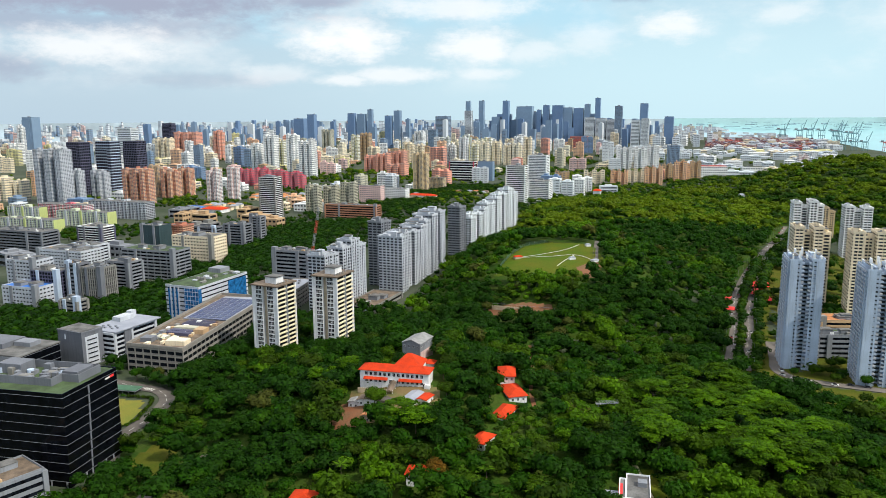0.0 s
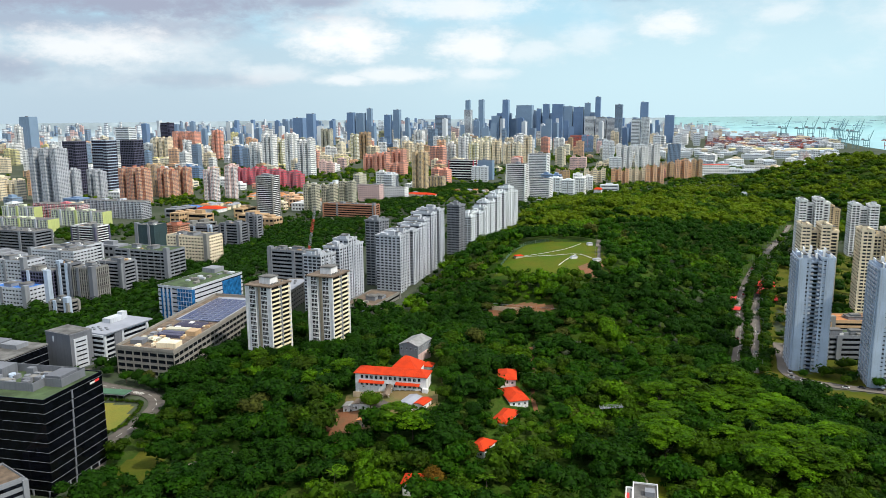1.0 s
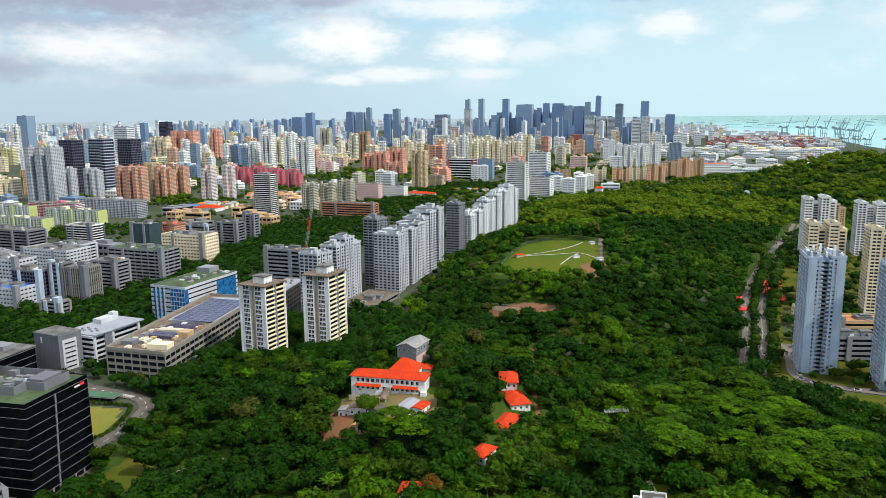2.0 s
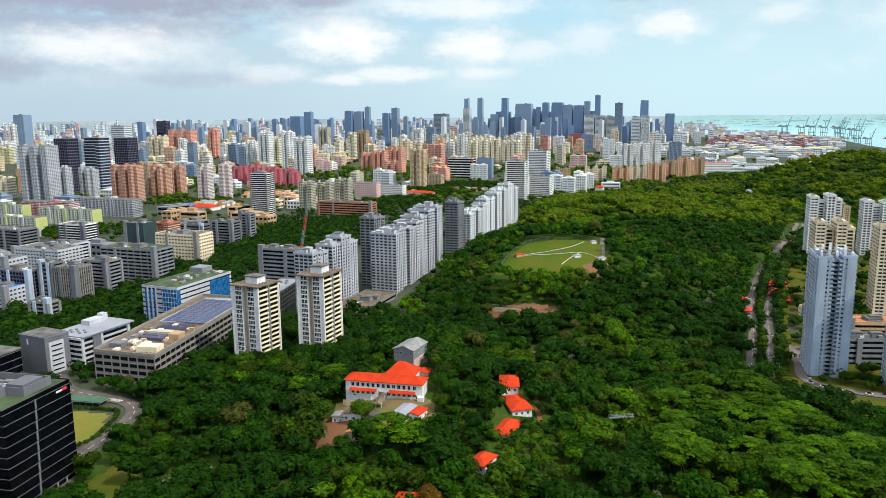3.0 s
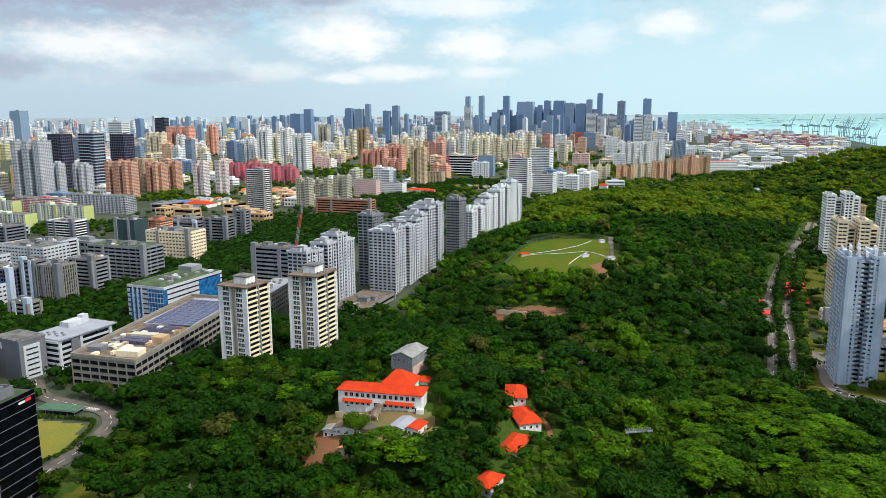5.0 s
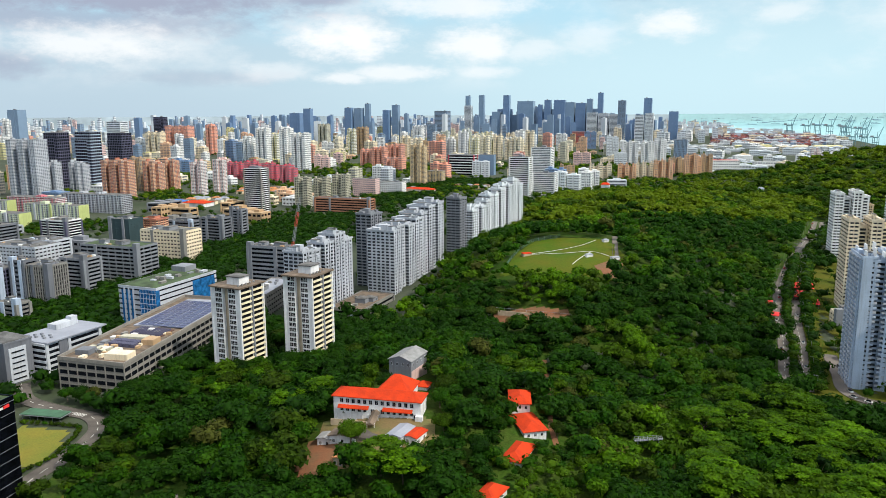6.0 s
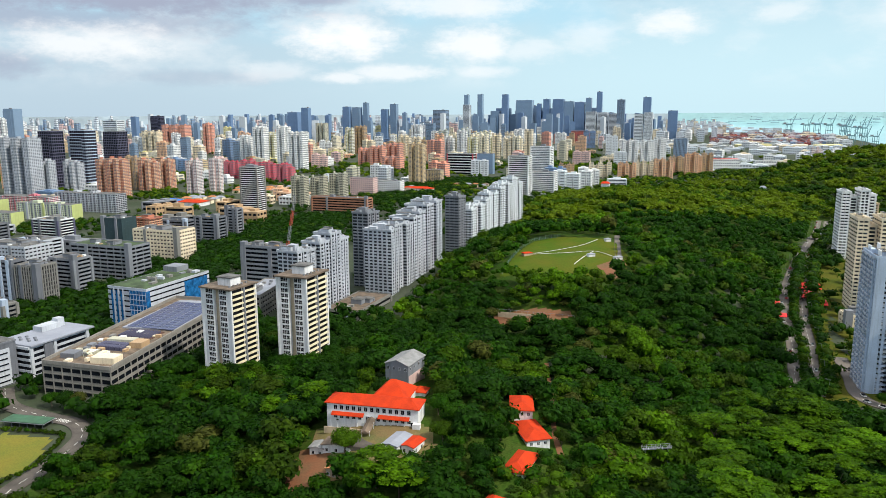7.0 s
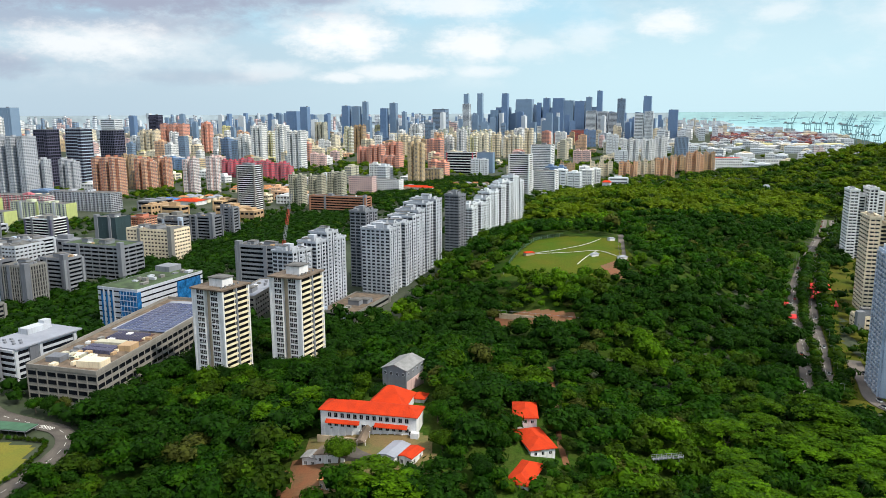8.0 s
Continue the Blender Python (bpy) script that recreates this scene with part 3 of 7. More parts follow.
block(-164, 1577, 49, 20, 35, -20, "white", "pinkwhite", "low pink and white school block")
block(-116, 1618, 55, 22, 25, -20, "white", "white", "low white school block")
block(42, 2106, 72, 29, 54, -20, "darkstripe", "maroon", "striped slab block with a maroon stair core")
block(107, 2091, 42, 21, 54, -20, "plain", "bluegrey", "block with blue glass front")
block(138, 1488, 37, 26, 76, -20, "stripe", "white", "white office tower with ribbon windows")
block(223, 1832, 45, 36, 84, -20, "stripe", "white", "tall white tower with ribbon windows")
block(191, 1535, 42, 30, 43, -20, "stripe", "white", "low white podium block with ribbon windows")
block(582, 2464, 46, 37, 77, -10, "hdb", "white", "white residential tower with dark windows")
block(635, 2456, 40, 32, 74, -10, "hdb", "white", "white residential tower with dark windows")
block(688, 2503, 39, 31, 81, -10, "hdb", "white", "white residential tower with dark windows")
block(803, 2662, 39, 31, 72, -10, "fins", "bluegrey", "grey residential tower in the city")
block(293, 1903, 36, 22, 40, -10, "hdb", "tan", "tan residential block in the city")
block(386, 1962, 54, 27, 37, -10, "hdb", "cream", "cream residential block in the city")
block(447, 1941, 43, 26, 38, -10, "hdb", "orange", "orange residential block in the city")
block(489, 1938, 42, 25, 41, -10, "hdb", "cream", "cream residential block in the city")
block(523, 1892, 43, 30, 49, -10, "hdb", "orange", "orange residential tower in the city")
block(611, 2064, 32, 22, 45, -10, "hdb", "tan", "tan residential block in the city")
block(613, 1947, 40, 28, 56, -10, "hdb", "orange", "orange brown residential tower")
block(655, 1971, 26, 18, 54, -10, "hdb", "tan", "brown residential tower in the city")
block(754, 2118, 72, 36, 33, -10, "redroof", "white", "white block with a red roof")
block(902, 2200, 63, 25, 25, -10, "white", "white", "low white block near the harbour")
block(960, 2195, 61, 25, 25, -10, "white", "white", "low white block near the harbour")
block(1205, 2529, 35, 25, 45, -10, "hdb", "pinkwhite", "pale pink residential tower")
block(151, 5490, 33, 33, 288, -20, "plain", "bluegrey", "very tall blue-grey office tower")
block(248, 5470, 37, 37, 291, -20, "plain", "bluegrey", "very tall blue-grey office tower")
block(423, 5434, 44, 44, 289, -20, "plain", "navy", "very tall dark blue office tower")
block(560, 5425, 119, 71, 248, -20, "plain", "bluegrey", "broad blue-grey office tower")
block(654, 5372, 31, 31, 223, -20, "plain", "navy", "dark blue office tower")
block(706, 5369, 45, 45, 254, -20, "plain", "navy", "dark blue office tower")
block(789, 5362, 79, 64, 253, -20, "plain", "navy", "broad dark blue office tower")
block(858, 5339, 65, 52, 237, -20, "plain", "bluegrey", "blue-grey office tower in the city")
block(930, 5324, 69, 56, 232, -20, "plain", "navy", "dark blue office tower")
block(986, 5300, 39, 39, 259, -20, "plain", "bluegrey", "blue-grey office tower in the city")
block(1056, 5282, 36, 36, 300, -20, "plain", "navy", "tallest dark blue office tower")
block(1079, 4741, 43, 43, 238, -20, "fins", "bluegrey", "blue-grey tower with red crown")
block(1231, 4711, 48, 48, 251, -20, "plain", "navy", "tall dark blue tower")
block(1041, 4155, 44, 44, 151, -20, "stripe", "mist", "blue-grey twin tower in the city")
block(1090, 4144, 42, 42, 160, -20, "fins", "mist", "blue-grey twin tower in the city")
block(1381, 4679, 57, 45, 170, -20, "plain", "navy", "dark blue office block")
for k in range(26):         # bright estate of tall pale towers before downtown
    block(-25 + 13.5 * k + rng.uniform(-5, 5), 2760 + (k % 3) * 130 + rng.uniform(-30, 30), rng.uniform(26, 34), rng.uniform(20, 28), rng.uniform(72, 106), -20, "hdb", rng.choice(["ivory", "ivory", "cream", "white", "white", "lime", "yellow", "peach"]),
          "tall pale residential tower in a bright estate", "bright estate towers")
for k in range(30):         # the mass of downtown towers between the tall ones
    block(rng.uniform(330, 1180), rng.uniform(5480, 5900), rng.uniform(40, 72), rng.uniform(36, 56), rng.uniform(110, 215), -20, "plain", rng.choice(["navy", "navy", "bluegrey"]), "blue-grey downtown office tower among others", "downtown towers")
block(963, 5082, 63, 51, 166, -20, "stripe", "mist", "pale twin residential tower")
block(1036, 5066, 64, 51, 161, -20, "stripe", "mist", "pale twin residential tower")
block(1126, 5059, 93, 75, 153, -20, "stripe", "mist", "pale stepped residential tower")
block(728, 4143, 92, 46, 65, -20, "white", "brick", "brick-red low block in the city")
block(939, 5858, 95, 57, 96, -20, "stripe", "white", "white office block in the city")
block(152, 5495, 49, 39, 220, -20, "stripe", "mist", "pale residential tower in the city")
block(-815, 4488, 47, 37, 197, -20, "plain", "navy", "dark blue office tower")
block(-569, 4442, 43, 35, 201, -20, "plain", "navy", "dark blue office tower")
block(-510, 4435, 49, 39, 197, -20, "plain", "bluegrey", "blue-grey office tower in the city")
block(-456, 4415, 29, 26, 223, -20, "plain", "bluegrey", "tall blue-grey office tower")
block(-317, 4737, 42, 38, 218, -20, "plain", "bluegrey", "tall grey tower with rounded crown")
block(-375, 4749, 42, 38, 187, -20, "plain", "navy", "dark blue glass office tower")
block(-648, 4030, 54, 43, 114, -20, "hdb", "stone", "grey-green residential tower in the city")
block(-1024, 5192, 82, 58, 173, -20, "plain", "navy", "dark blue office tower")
block(-1400, 3259, 73, 44, 138, -20, "stripe", "mist", "pale grey residential tower")
block(-1392, 3724, 58, 35, 155, -20, "dark", "slate", "dark grey tower in the city")
block(-1127, 3239, 118, 47, 120, -20, "hdb", "salmon", "salmon residential slab in the city")
block(-979, 3192, 38, 30, 126, -20, "hdb", "salmon", "salmon pink high-rise residential tower")
block(-971, 2792, 26, 21, 96, -20, "hdb", "white", "white residential tower with dark windows")
block(-916, 2725, 26, 20, 82, -20, "fins", "bluegrey", "blue-grey residential tower in the city")
block(-1231, 3238, 77, 39, 96, -20, "hdb", "cream", "cream residential slab in the city")



def slab_row(x, y, rot, depth, tops, colour, label, pitch=15.5):
    """A long block of flats in stepped bays: x, y is its near corner on the hill side, tops the heights of its bays above sea level."""
    a = radians(rot)
    along, back = Vector((math.cos(a), math.sin(a))), Vector((-math.sin(a), math.cos(a)))
    length = pitch * len(tops)
    c = Vector((x, y)) + along * length / 2 + back * depth / 2
    ground = float(land(c.x, c.y)) - 1.5
    wings = []
    for i, top in enumerate(tops):
        q = Vector((x, y)) + along * pitch * (i + 0.5) + back * depth / 2
        SPOTS.append((q.x, q.y, 0.62 * depth))
        push = (0.0, 1.6, 0.6)[i % 3]
        wings.append((-length / 2 + pitch * (i + 0.5), push, pitch * (1.0 if i % 2 else 0.9), depth - 2 * push - (2.2 if i % 2 else 0), top - ground))
    root = block(c.x, c.y, 20, 20, 0, rot, "hdb", colour, label, "slab blocks below the hill", wings=wings)
    ledges = Shape()
    for cx, cy, ww, dd, h in wings:        # stacked balcony fronts on the hill side
        for k in range(1, int(h / 2.9)):
            for off in (-0.25, 0.25):
                ledges.cbox(cx + off * ww, cy - dd / 2 - 0.5, k * 2.9 - 0.5, ww * 0.24, 1.0, k * 2.9 + 0.55)
    part("balcony_front", ledges, colour, root, kind="stuff")
    for cx, cy, ww, dd, h in wings[::2]:        # lift rooms and stepped gables over the stairs
        for sy in (-1, 1):
            box_part("gable_fin", (cx, cy + sy * dd * 0.36, h + 0.5, ww * 0.5, 0.6, h + 3.4), colour, root)
        box_part("lift_room", (cx + ww * 0.1, cy, h + 0.5, ww * 0.34, dd * 0.34, h + 5.2), colour, root)
    return root


# Near rows wear a dulled white that paints shade; the far row stays brighter.
slab_row(-111, 640, 65, 18, [58, 56, 60, 65, 58], "dimmed_white", "white residential slab block with stepped roof")
slab_row(-48, 729, 66, 27, [60, 62, 61, 65, 68, 73, 75], "dimmed_white", "tall white residential slab block with grey window bays")
slab_row(-72, 768, 66, 16, [70, 68], "palegrey", "grey residential block with white fins")
slab_row(12, 862, 66, 15, [74, 72], "palegrey", "grey-shaded high-rise residential tower block")
slab_row(27, 905, 66, 17, [55, 58, 56, 61, 66, 65, 70, 74, 72, 78, 76, 70], "mist", "long bright white residential block with stepped roof")
block(507, 984, 17, 14, 44, -16, "hdb", "beige", "beige residential block among trees")
block(484, 874, 29, 23, 63, -16, "hdb", "white", "tall white residential tower above trees")
block(374, 636, 47, 24, 76, -16, "hdb", "cream", "broad beige residential tower")
block(-163, 762, 41, 16, 42, -20, "stripe", "palegrey", "unfinished grey concrete block")
block(408, 838, 33, 26, 69, -16, "hdb", "white", "tall white residential tower behind a beige one")
block(330, 668, 32, 28, 74, -16, "hdb", "cream", "tall beige residential tower beside the road")

# ---- trees ----
def ico(sub):
    bm = bmesh.new()
    bmesh.ops.create_icosphere(bm, subdivisions=sub, radius=1.0)
    v = np.array([p.co[:] for p in bm.verts])
    f = np.array([[q.index for q in p.verts] for p in bm.faces])
    bm.free()
    return v, f


ICO1, ICO2 = ico(1), ico(2)
nrg = np.random.default_rng(11)


def crown(radius, height, lobes, leaves, leaf, flat=1.0, base=ICO1, spread=0.62):
    """Foliage: lumpy lobes with many small leaf sprays standing off them. Bottom at z 0. Vertices and triangles."""
    V, F, k = [], [], 0
    cs, rs = [], []
    for i in range(lobes):
        a, r = nrg.uniform(0, 6.283), radius * spread * math.sqrt(nrg.uniform(0.02, 1))
        lr = radius * nrg.uniform(0.36, 0.55) * (1.35 if lobes == 1 else 1)
        z = lr * flat * 0.8 + (height - 1.7 * lr * flat) * (1 - (r / radius) ** 2 * 0.8) * nrg.uniform(0.55, 1.0)
        cs.append((r * math.cos(a), r * math.sin(a), max(z, lr * flat * 0.7)))
        rs.append((lr, lr, lr * flat))
        if lobes == 1:
            cs[-1], rs[-1] = (0, 0, height * 0.5), (radius * 0.85, radius * 0.85, height * 0.5)
        v = base[0] * (1 + nrg.normal(0, 0.13, (len(base[0]), 1)))
        V.append(v * rs[-1] * 0.86 + cs[-1])
        F.append(base[1] + k)
        k += len(v)
    pick = nrg.integers(0, lobes, leaves)
    n = nrg.normal(0, 1, (leaves, 3)); n[:, 2] = np.abs(n[:, 2]) * 0.9 - 0.25
    n /= np.linalg.norm(n, axis=1)[:, None]
    c = np.array(cs)[pick] + n * np.array(rs)[pick] * nrg.uniform(0.92, 1.22, (leaves, 1))
    up = n + nrg.normal(0, 0.45, (leaves, 3)) + np.array([0, 0, 0.35])
    return leafage(V, F, k, c, up, leaf)


def leafage(V, F, k, c, up, leaf):
    """Adds one pointed leaf spray at each of the places c, facing up."""
    m = len(c)
    up = up / np.linalg.norm(up, axis=1)[:, None]
    t = np.cross(up, nrg.normal(0, 1, (m, 3))); t /= np.linalg.norm(t, axis=1)[:, None]
    b = np.cross(up, t)
    s = leaf * nrg.uniform(0.6, 1.5, (m, 1))
    V.append(np.stack([c - t * s, c + t * s * 0.6 - b * s * 0.7 + up * s * 0.2, c + t * s * 0.7 + b * s * 0.8], 1).reshape(-1, 3))
    F.append(np.arange(m * 3).reshape(-1, 3) + k)
    return np.concatenate(V), np.concatenate(F)


def tiered_crown(radius, height, sprays):
    """A feathery flat-topped crown: level sprays of small leaves in broken tiers, with gaps between them."""
    V, F, k, cs = [], [], 0, []
    for i in range(sprays):
        a, q = nrg.uniform(0, 6.283), math.sqrt(nrg.uniform(0, 1))
        r, sr = radius * q, radius * nrg.uniform(0.18, 0.34)
        z = height * (1 - 0.75 * q * q) * nrg.uniform(0.55, 1.0)
        v = ICO1[0] * (1 + nrg.normal(0, 0.2, (len(ICO1[0]), 1))) * (sr * 0.8, sr * 0.8, 0.22) + (r * math.cos(a), r * math.sin(a), z - 0.25)
        V.append(v); F.append(ICO1[1] + k); k += len(v)
        m = int(24 * sr)
        th, rr = nrg.uniform(0, 6.283, m), sr * np.sqrt(nrg.uniform(0, 1.25, m))
        cs.append(np.stack([r * math.cos(a) + rr * np.cos(th), r * math.sin(a) + rr * np.sin(th), z + nrg.normal(0, 0.22, m) - 0.5 * (rr / sr) ** 2], 1))
    c = np.concatenate(cs)
    return leafage(V, F, k, c, np.array([0, 0, 1.0]) + nrg.normal(0, 0.3, (len(c), 3)), 0.62)


def tri_mesh(name, v, f, mat, idx=None):
    me = bpy.data.meshes.new(name)
    me.vertices.add(len(v)); me.vertices.foreach_set("co", np.ascontiguousarray(v, dtype=np.float32).ravel())
    me.loops.add(len(f) * 3); me.loops.foreach_set("vertex_index", np.ascontiguousarray(f, dtype=np.int32).ravel())
    me.polygons.add(len(f))
    me.polygons.foreach_set("loop_start", np.arange(0, len(f) * 3, 3, dtype=np.int32))
    me.polygons.foreach_set("loop_total", np.full(len(f), 3, dtype=np.int32))
    me.update(calc_edges=True)
    for m in ([mat] if isinstance(mat, str) else mat):
        me.materials.append(MATS[m])
    if idx is not None:
        me.polygons.foreach_set("material_index", np.ascontiguousarray(idx, dtype=np.int32))
    return me


def trunk_shape(h, r, limbs, reach):
    s = Shape()
    p = Vector((0, 0, -1.0))
    for i in range(4):
        q = Vector((nrg.uniform(-0.3, 0.3), nrg.uniform(-0.3, 0.3), h * (i + 1) / 4))
        s.tube(p, q, r * (1 - 0.16 * i), r * (0.84 - 0.16 * i), 7)
        p = q
    for i in range(limbs):
        a = 6.283 * i / limbs + nrg.uniform(-0.3, 0.3)
        e = Vector((math.cos(a) * reach, math.sin(a) * reach, h * nrg.uniform(1.05, 1.35)))
        s.tube((0, 0, h * nrg.uniform(0.6, 0.9)), e, r * 0.45, r * 0.15, 5)
    return s


def in_poly(x, y, pts):
    ins = False
    for i in range(len(pts)):
        (x0, y0), (x1, y1) = pts[i], pts[i - 1]
        if (y0 > y) != (y1 > y) and x < (x1 - x0) * (y - y0) / (y1 - y0) + x0:
            ins = not ins
    return ins


def clear(x, y, grow=0.0):
    """True where something other than a tree stands."""
    for cx, cy, r in SPOTS:
        if abs(x - cx) < r + grow and abs(y - cy) < r + grow:
            return True
    for poly in OPEN:
        if in_poly(x, y, poly):
            return True
    for pts, half in LANES:
        for i in range(len(pts) - 1):
            (x0, y0), (x1, y1) = pts[i], pts[i + 1]
            dx, dy = x1 - x0, y1 - y0
            k = min(1, max(0, ((x - x0) * dx + (y - y0) * dy) / (dx * dx + dy * dy)))
            if math.hypot(x - x0 - k * dx, y - y0 - k * dy) < half + grow:
                return True
    return False


def in_forest(x, y):
    left = np.interp(y, [200, 340, 400, 440, 480, 520, 560, 600, 650, 680, 700, 930, 1300, 1500, 1800], [-330, -172, -180, -184, -184, -181, -174, -167, -150, -75, -28, 42, 172, 250, 420])
    right = np.interp(y, [0, 440, 456, 520, 560, 627, 730, 828, 907, 1000, 1150, 1300, 2200], [420, 420, 205, 205, 226, 242, 290, 348, 392, 470, 1300, 1900, 1900])
    return left < x < right and y < 1660


def plant_forest():
    near = [crown(nrg.uniform(6.5, 8.5), nrg.uniform(8, 13), 12, 1950, 0.46) for _ in range(9)]
    umb = [tiered_crown(nrg.uniform(9.0, 12.0), nrg.uniform(4.5, 6.5), 34) for _ in range(4)]
    tones = ["leaf", "leaf_dark", "leaf", "leaf_olive", "leaf_fresh", "leaf_olive", "leaf_dry", "leaf", "leaf_light"]
    near_me = [tri_mesh("crown", v, f, tone) for (v, f), tone in zip(near, tones)]
    umb_me = [tri_mesh("crown", v, f, "leaf_light") for v, f in umb]
    trunks = [trunk_shape(9, 0.42, 5, 3.5).mesh("trunk", "bark") for _ in range(3)]
    mid = [crown(6.4, nrg.uniform(7, 12), 5, 290, 0.79) for _ in range(9)]
    low = [crown(4.2, nrg.uniform(4, 6), 1, 45, 0.85) for _ in range(5)]
    far = [crown(7.2, nrg.uniform(8, 11), 2, 66, 1.25) for _ in range(7)]
    count = 0
    lots = {"forest_slope": [], "forest_hill": [], "forest_crest": [], "undergrowth": []}
    tall = 0
    y = 235.0
    while y < 1640:
        gap = 8.6 if y < 1000 else 11.0 if y < 1350 else 13.5
        x = -340.0
        while x < 1500:
            px, py = x + nrg.uniform(-0.45, 0.45) * gap, y + nrg.uniform(-0.45, 0.45) * gap
            x += gap
            if not in_forest(px, py) or abs(px) > 0.72 * py + 40 or clear(px, py, 3.0):
                continue
            z = float(land(px, py))
            light = ((px - 150) / 54) ** 2 + ((py - 392) / 70) ** 2 < 1
            big = (0.6 + 0.85 * nrg.uniform() ** 1.6) * (0.6 if 12 < px < 58 and 335 < py < 416 else 1)      # low growth below the red roofs
            if light and nrg.uniform() < 0.19 and tall < 60:
                tall += 1
                root = thing("tree", pose(px, py, z, 0, 0, nrg.uniform(0, 360)), "broad flat-topped rain tree with light green tiers", "tree", "trees on the hill")
                part("trunk", trunks[tall % 3], "bark", root)
                cr = part("crown", umb_me[tall % 4], "leaf_light", root)
                big = nrg.uniform(0.7, 1.2)
                cr.location.z, cr.scale = 10.0 + nrg.uniform(0, 5), (big, big, big * nrg.uniform(0.8, 1.3))
            elif py < 362 and abs(px) < 0.60 * py + 10 and count < 235:
                count += 1
                root = thing("tree", pose(px, py, z, 0, 0, nrg.uniform(0, 360)), "dense dark green broadleaf tree on the slope", "tree", "trees on the hill")
                part("trunk", trunks[count % 3], "bark", root).scale = (min(1, big),) * 3
                # leaf tone shifts by place: darker on the left to paint cloud shade
                patch = noise.noise(Vector((px / 38, py / 38, 5.1))) + nrg.normal(0, 0.2) + (0.38 if px > 110 else -0.42 if px < -45 else 0)
                cr = part("crown", near_me[(1, 6, 0, 2, 7, 3, 5, 4, 8)[int(min(8, max(0, 4 + patch * 9)))]], "leaf", root)
                cr.location.z, cr.scale = 4.0 * big, (big, big, big * nrg.uniform(0.85, 1.2))
            else:
                lots["forest_slope" if py < 640 else "forest_hill" if py < 980 else "forest_crest"].append((px, py, z, big))
        y += gap
    for px, py, big, kind in ((-42, 387, 0.85, 4), (-27, 363, 1.0, 9), (-18, 357, 0.9, 9), (8, 338, 0.9, 3), (22, 338, 0.8, 0), (-76, 432, 1.0, 10), (-62, 438, 0.9, 11), (-70, 410, 0.8, 1), (32, 358, 0.4, 8), (42, 372, 0.5, 5),
                              (-4, 411, 0.8, 0), (-1, 424, 0.9, 3), (27, 414, 0.55, 4), (22, 396, 0.5, 0), (20, 412, 0.7, 3), (1, 437, 0.9, 10), (3, 400, 0.9, 2), (-2, 390, 0.7, 4), (20, 404, 0.6, 7), (12, 372, 0.8, 1), (49, 402, 0.5, 5), (236, 486, 0.5, 0), (262, 488, 0.5, 3), (270, 502, 0.55, 4), (275, 468, 0.6, 2), (300, 502, 0.5, 5), (306, 470, 0.5, 0), (268, 534, 0.55, 7), (300, 452, 0.5, 3), (258, 474, 0.5, 4), (322, 470, 0.6, 0),
                              (-30, 430, 0.7, 1), (-99, 525, 1.15, 1), (-88, 522, 1.2, 0), (-77, 525, 1.1, 7), (-68, 533, 1.1, 1), (-140, 519, 1.1, 0), (-127, 517, 1.1, 1), (-115, 522, 1.0, 2), (-219, 491, 0.7, 0), (-209, 488, 0.75, 1), (-203, 490, 0.6, 6), (-184, 494, 0.9, 1), (-190, 486, 0.75, 0), (-176, 503, 0.9, 2), (-242, 516, 0.45, 0), (-176, 487, 0.9, 7)):
        root = thing("tree", pose(px, py, float(land(px, py)), 0, 0, nrg.uniform(0, 360)), "light green spreading tree beside the buildings" if kind > 8 else "round leafy green tree beside the buildings", "tree", "trees on the hill")
        part("trunk", trunks[kind % 3], "bark", root).scale = (min(1, big), min(1, big), min(1, big * (1.0 if kind > 8 else 0.8)))
        cr = part("crown", umb_me[kind % 4] if kind > 8 else near_me[kind], "leaf", root)
        cr.location.z, cr.scale = (9.0 if kind > 8 else 2.5), (big, big, big)
    rusty = tri_mesh("crown", *crown(5.2, 7.5, 9, 1300, 0.4), "leaf_rust")
    root = thing("tree", pose(-7, 317, float(land(-7, 317)), 0, 0, 40), "spreading tree with rust-orange leaves over a red roof", "tree", "trees on the hill")
    part("trunk", trunks[1], "bark", root)
    part("crown", rusty, "leaf_rust", root).location.z = 5.5
    y = 240.0
    while y < 640:          # smaller growth between the crowns
        x = -340.0
        while x < 420:
            px, py = x + nrg.uniform(-3.5, 3.5), y + nrg.uniform(-3.5, 3.5)
            x += 8.6
            if in_forest(px, py) and abs(px) < 0.66 * py + 30 and not clear(px, py, 0.5):
                lots["undergrowth"].append((px, py, float(land(px, py)) - 2.0, nrg.uniform(0.6, 1.2)))
        y += 8.6
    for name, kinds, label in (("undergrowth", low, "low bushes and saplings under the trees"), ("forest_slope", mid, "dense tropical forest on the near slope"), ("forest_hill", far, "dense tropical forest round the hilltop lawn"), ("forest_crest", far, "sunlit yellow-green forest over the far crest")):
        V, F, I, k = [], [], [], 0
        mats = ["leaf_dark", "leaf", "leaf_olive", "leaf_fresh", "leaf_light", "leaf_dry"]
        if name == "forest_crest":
            mats = ["leaf", "leaf_fresh", "leaf_light", "leaf_far_lit", "leaf_crest_lit", "leaf_olive"]
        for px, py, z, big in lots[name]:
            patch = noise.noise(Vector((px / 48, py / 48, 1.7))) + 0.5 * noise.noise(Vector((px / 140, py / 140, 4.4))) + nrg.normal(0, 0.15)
            # darker tones by place paint cloud shade on the left and middle slopes
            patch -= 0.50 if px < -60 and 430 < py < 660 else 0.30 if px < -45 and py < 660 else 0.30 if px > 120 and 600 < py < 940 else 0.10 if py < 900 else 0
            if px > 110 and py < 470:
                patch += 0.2
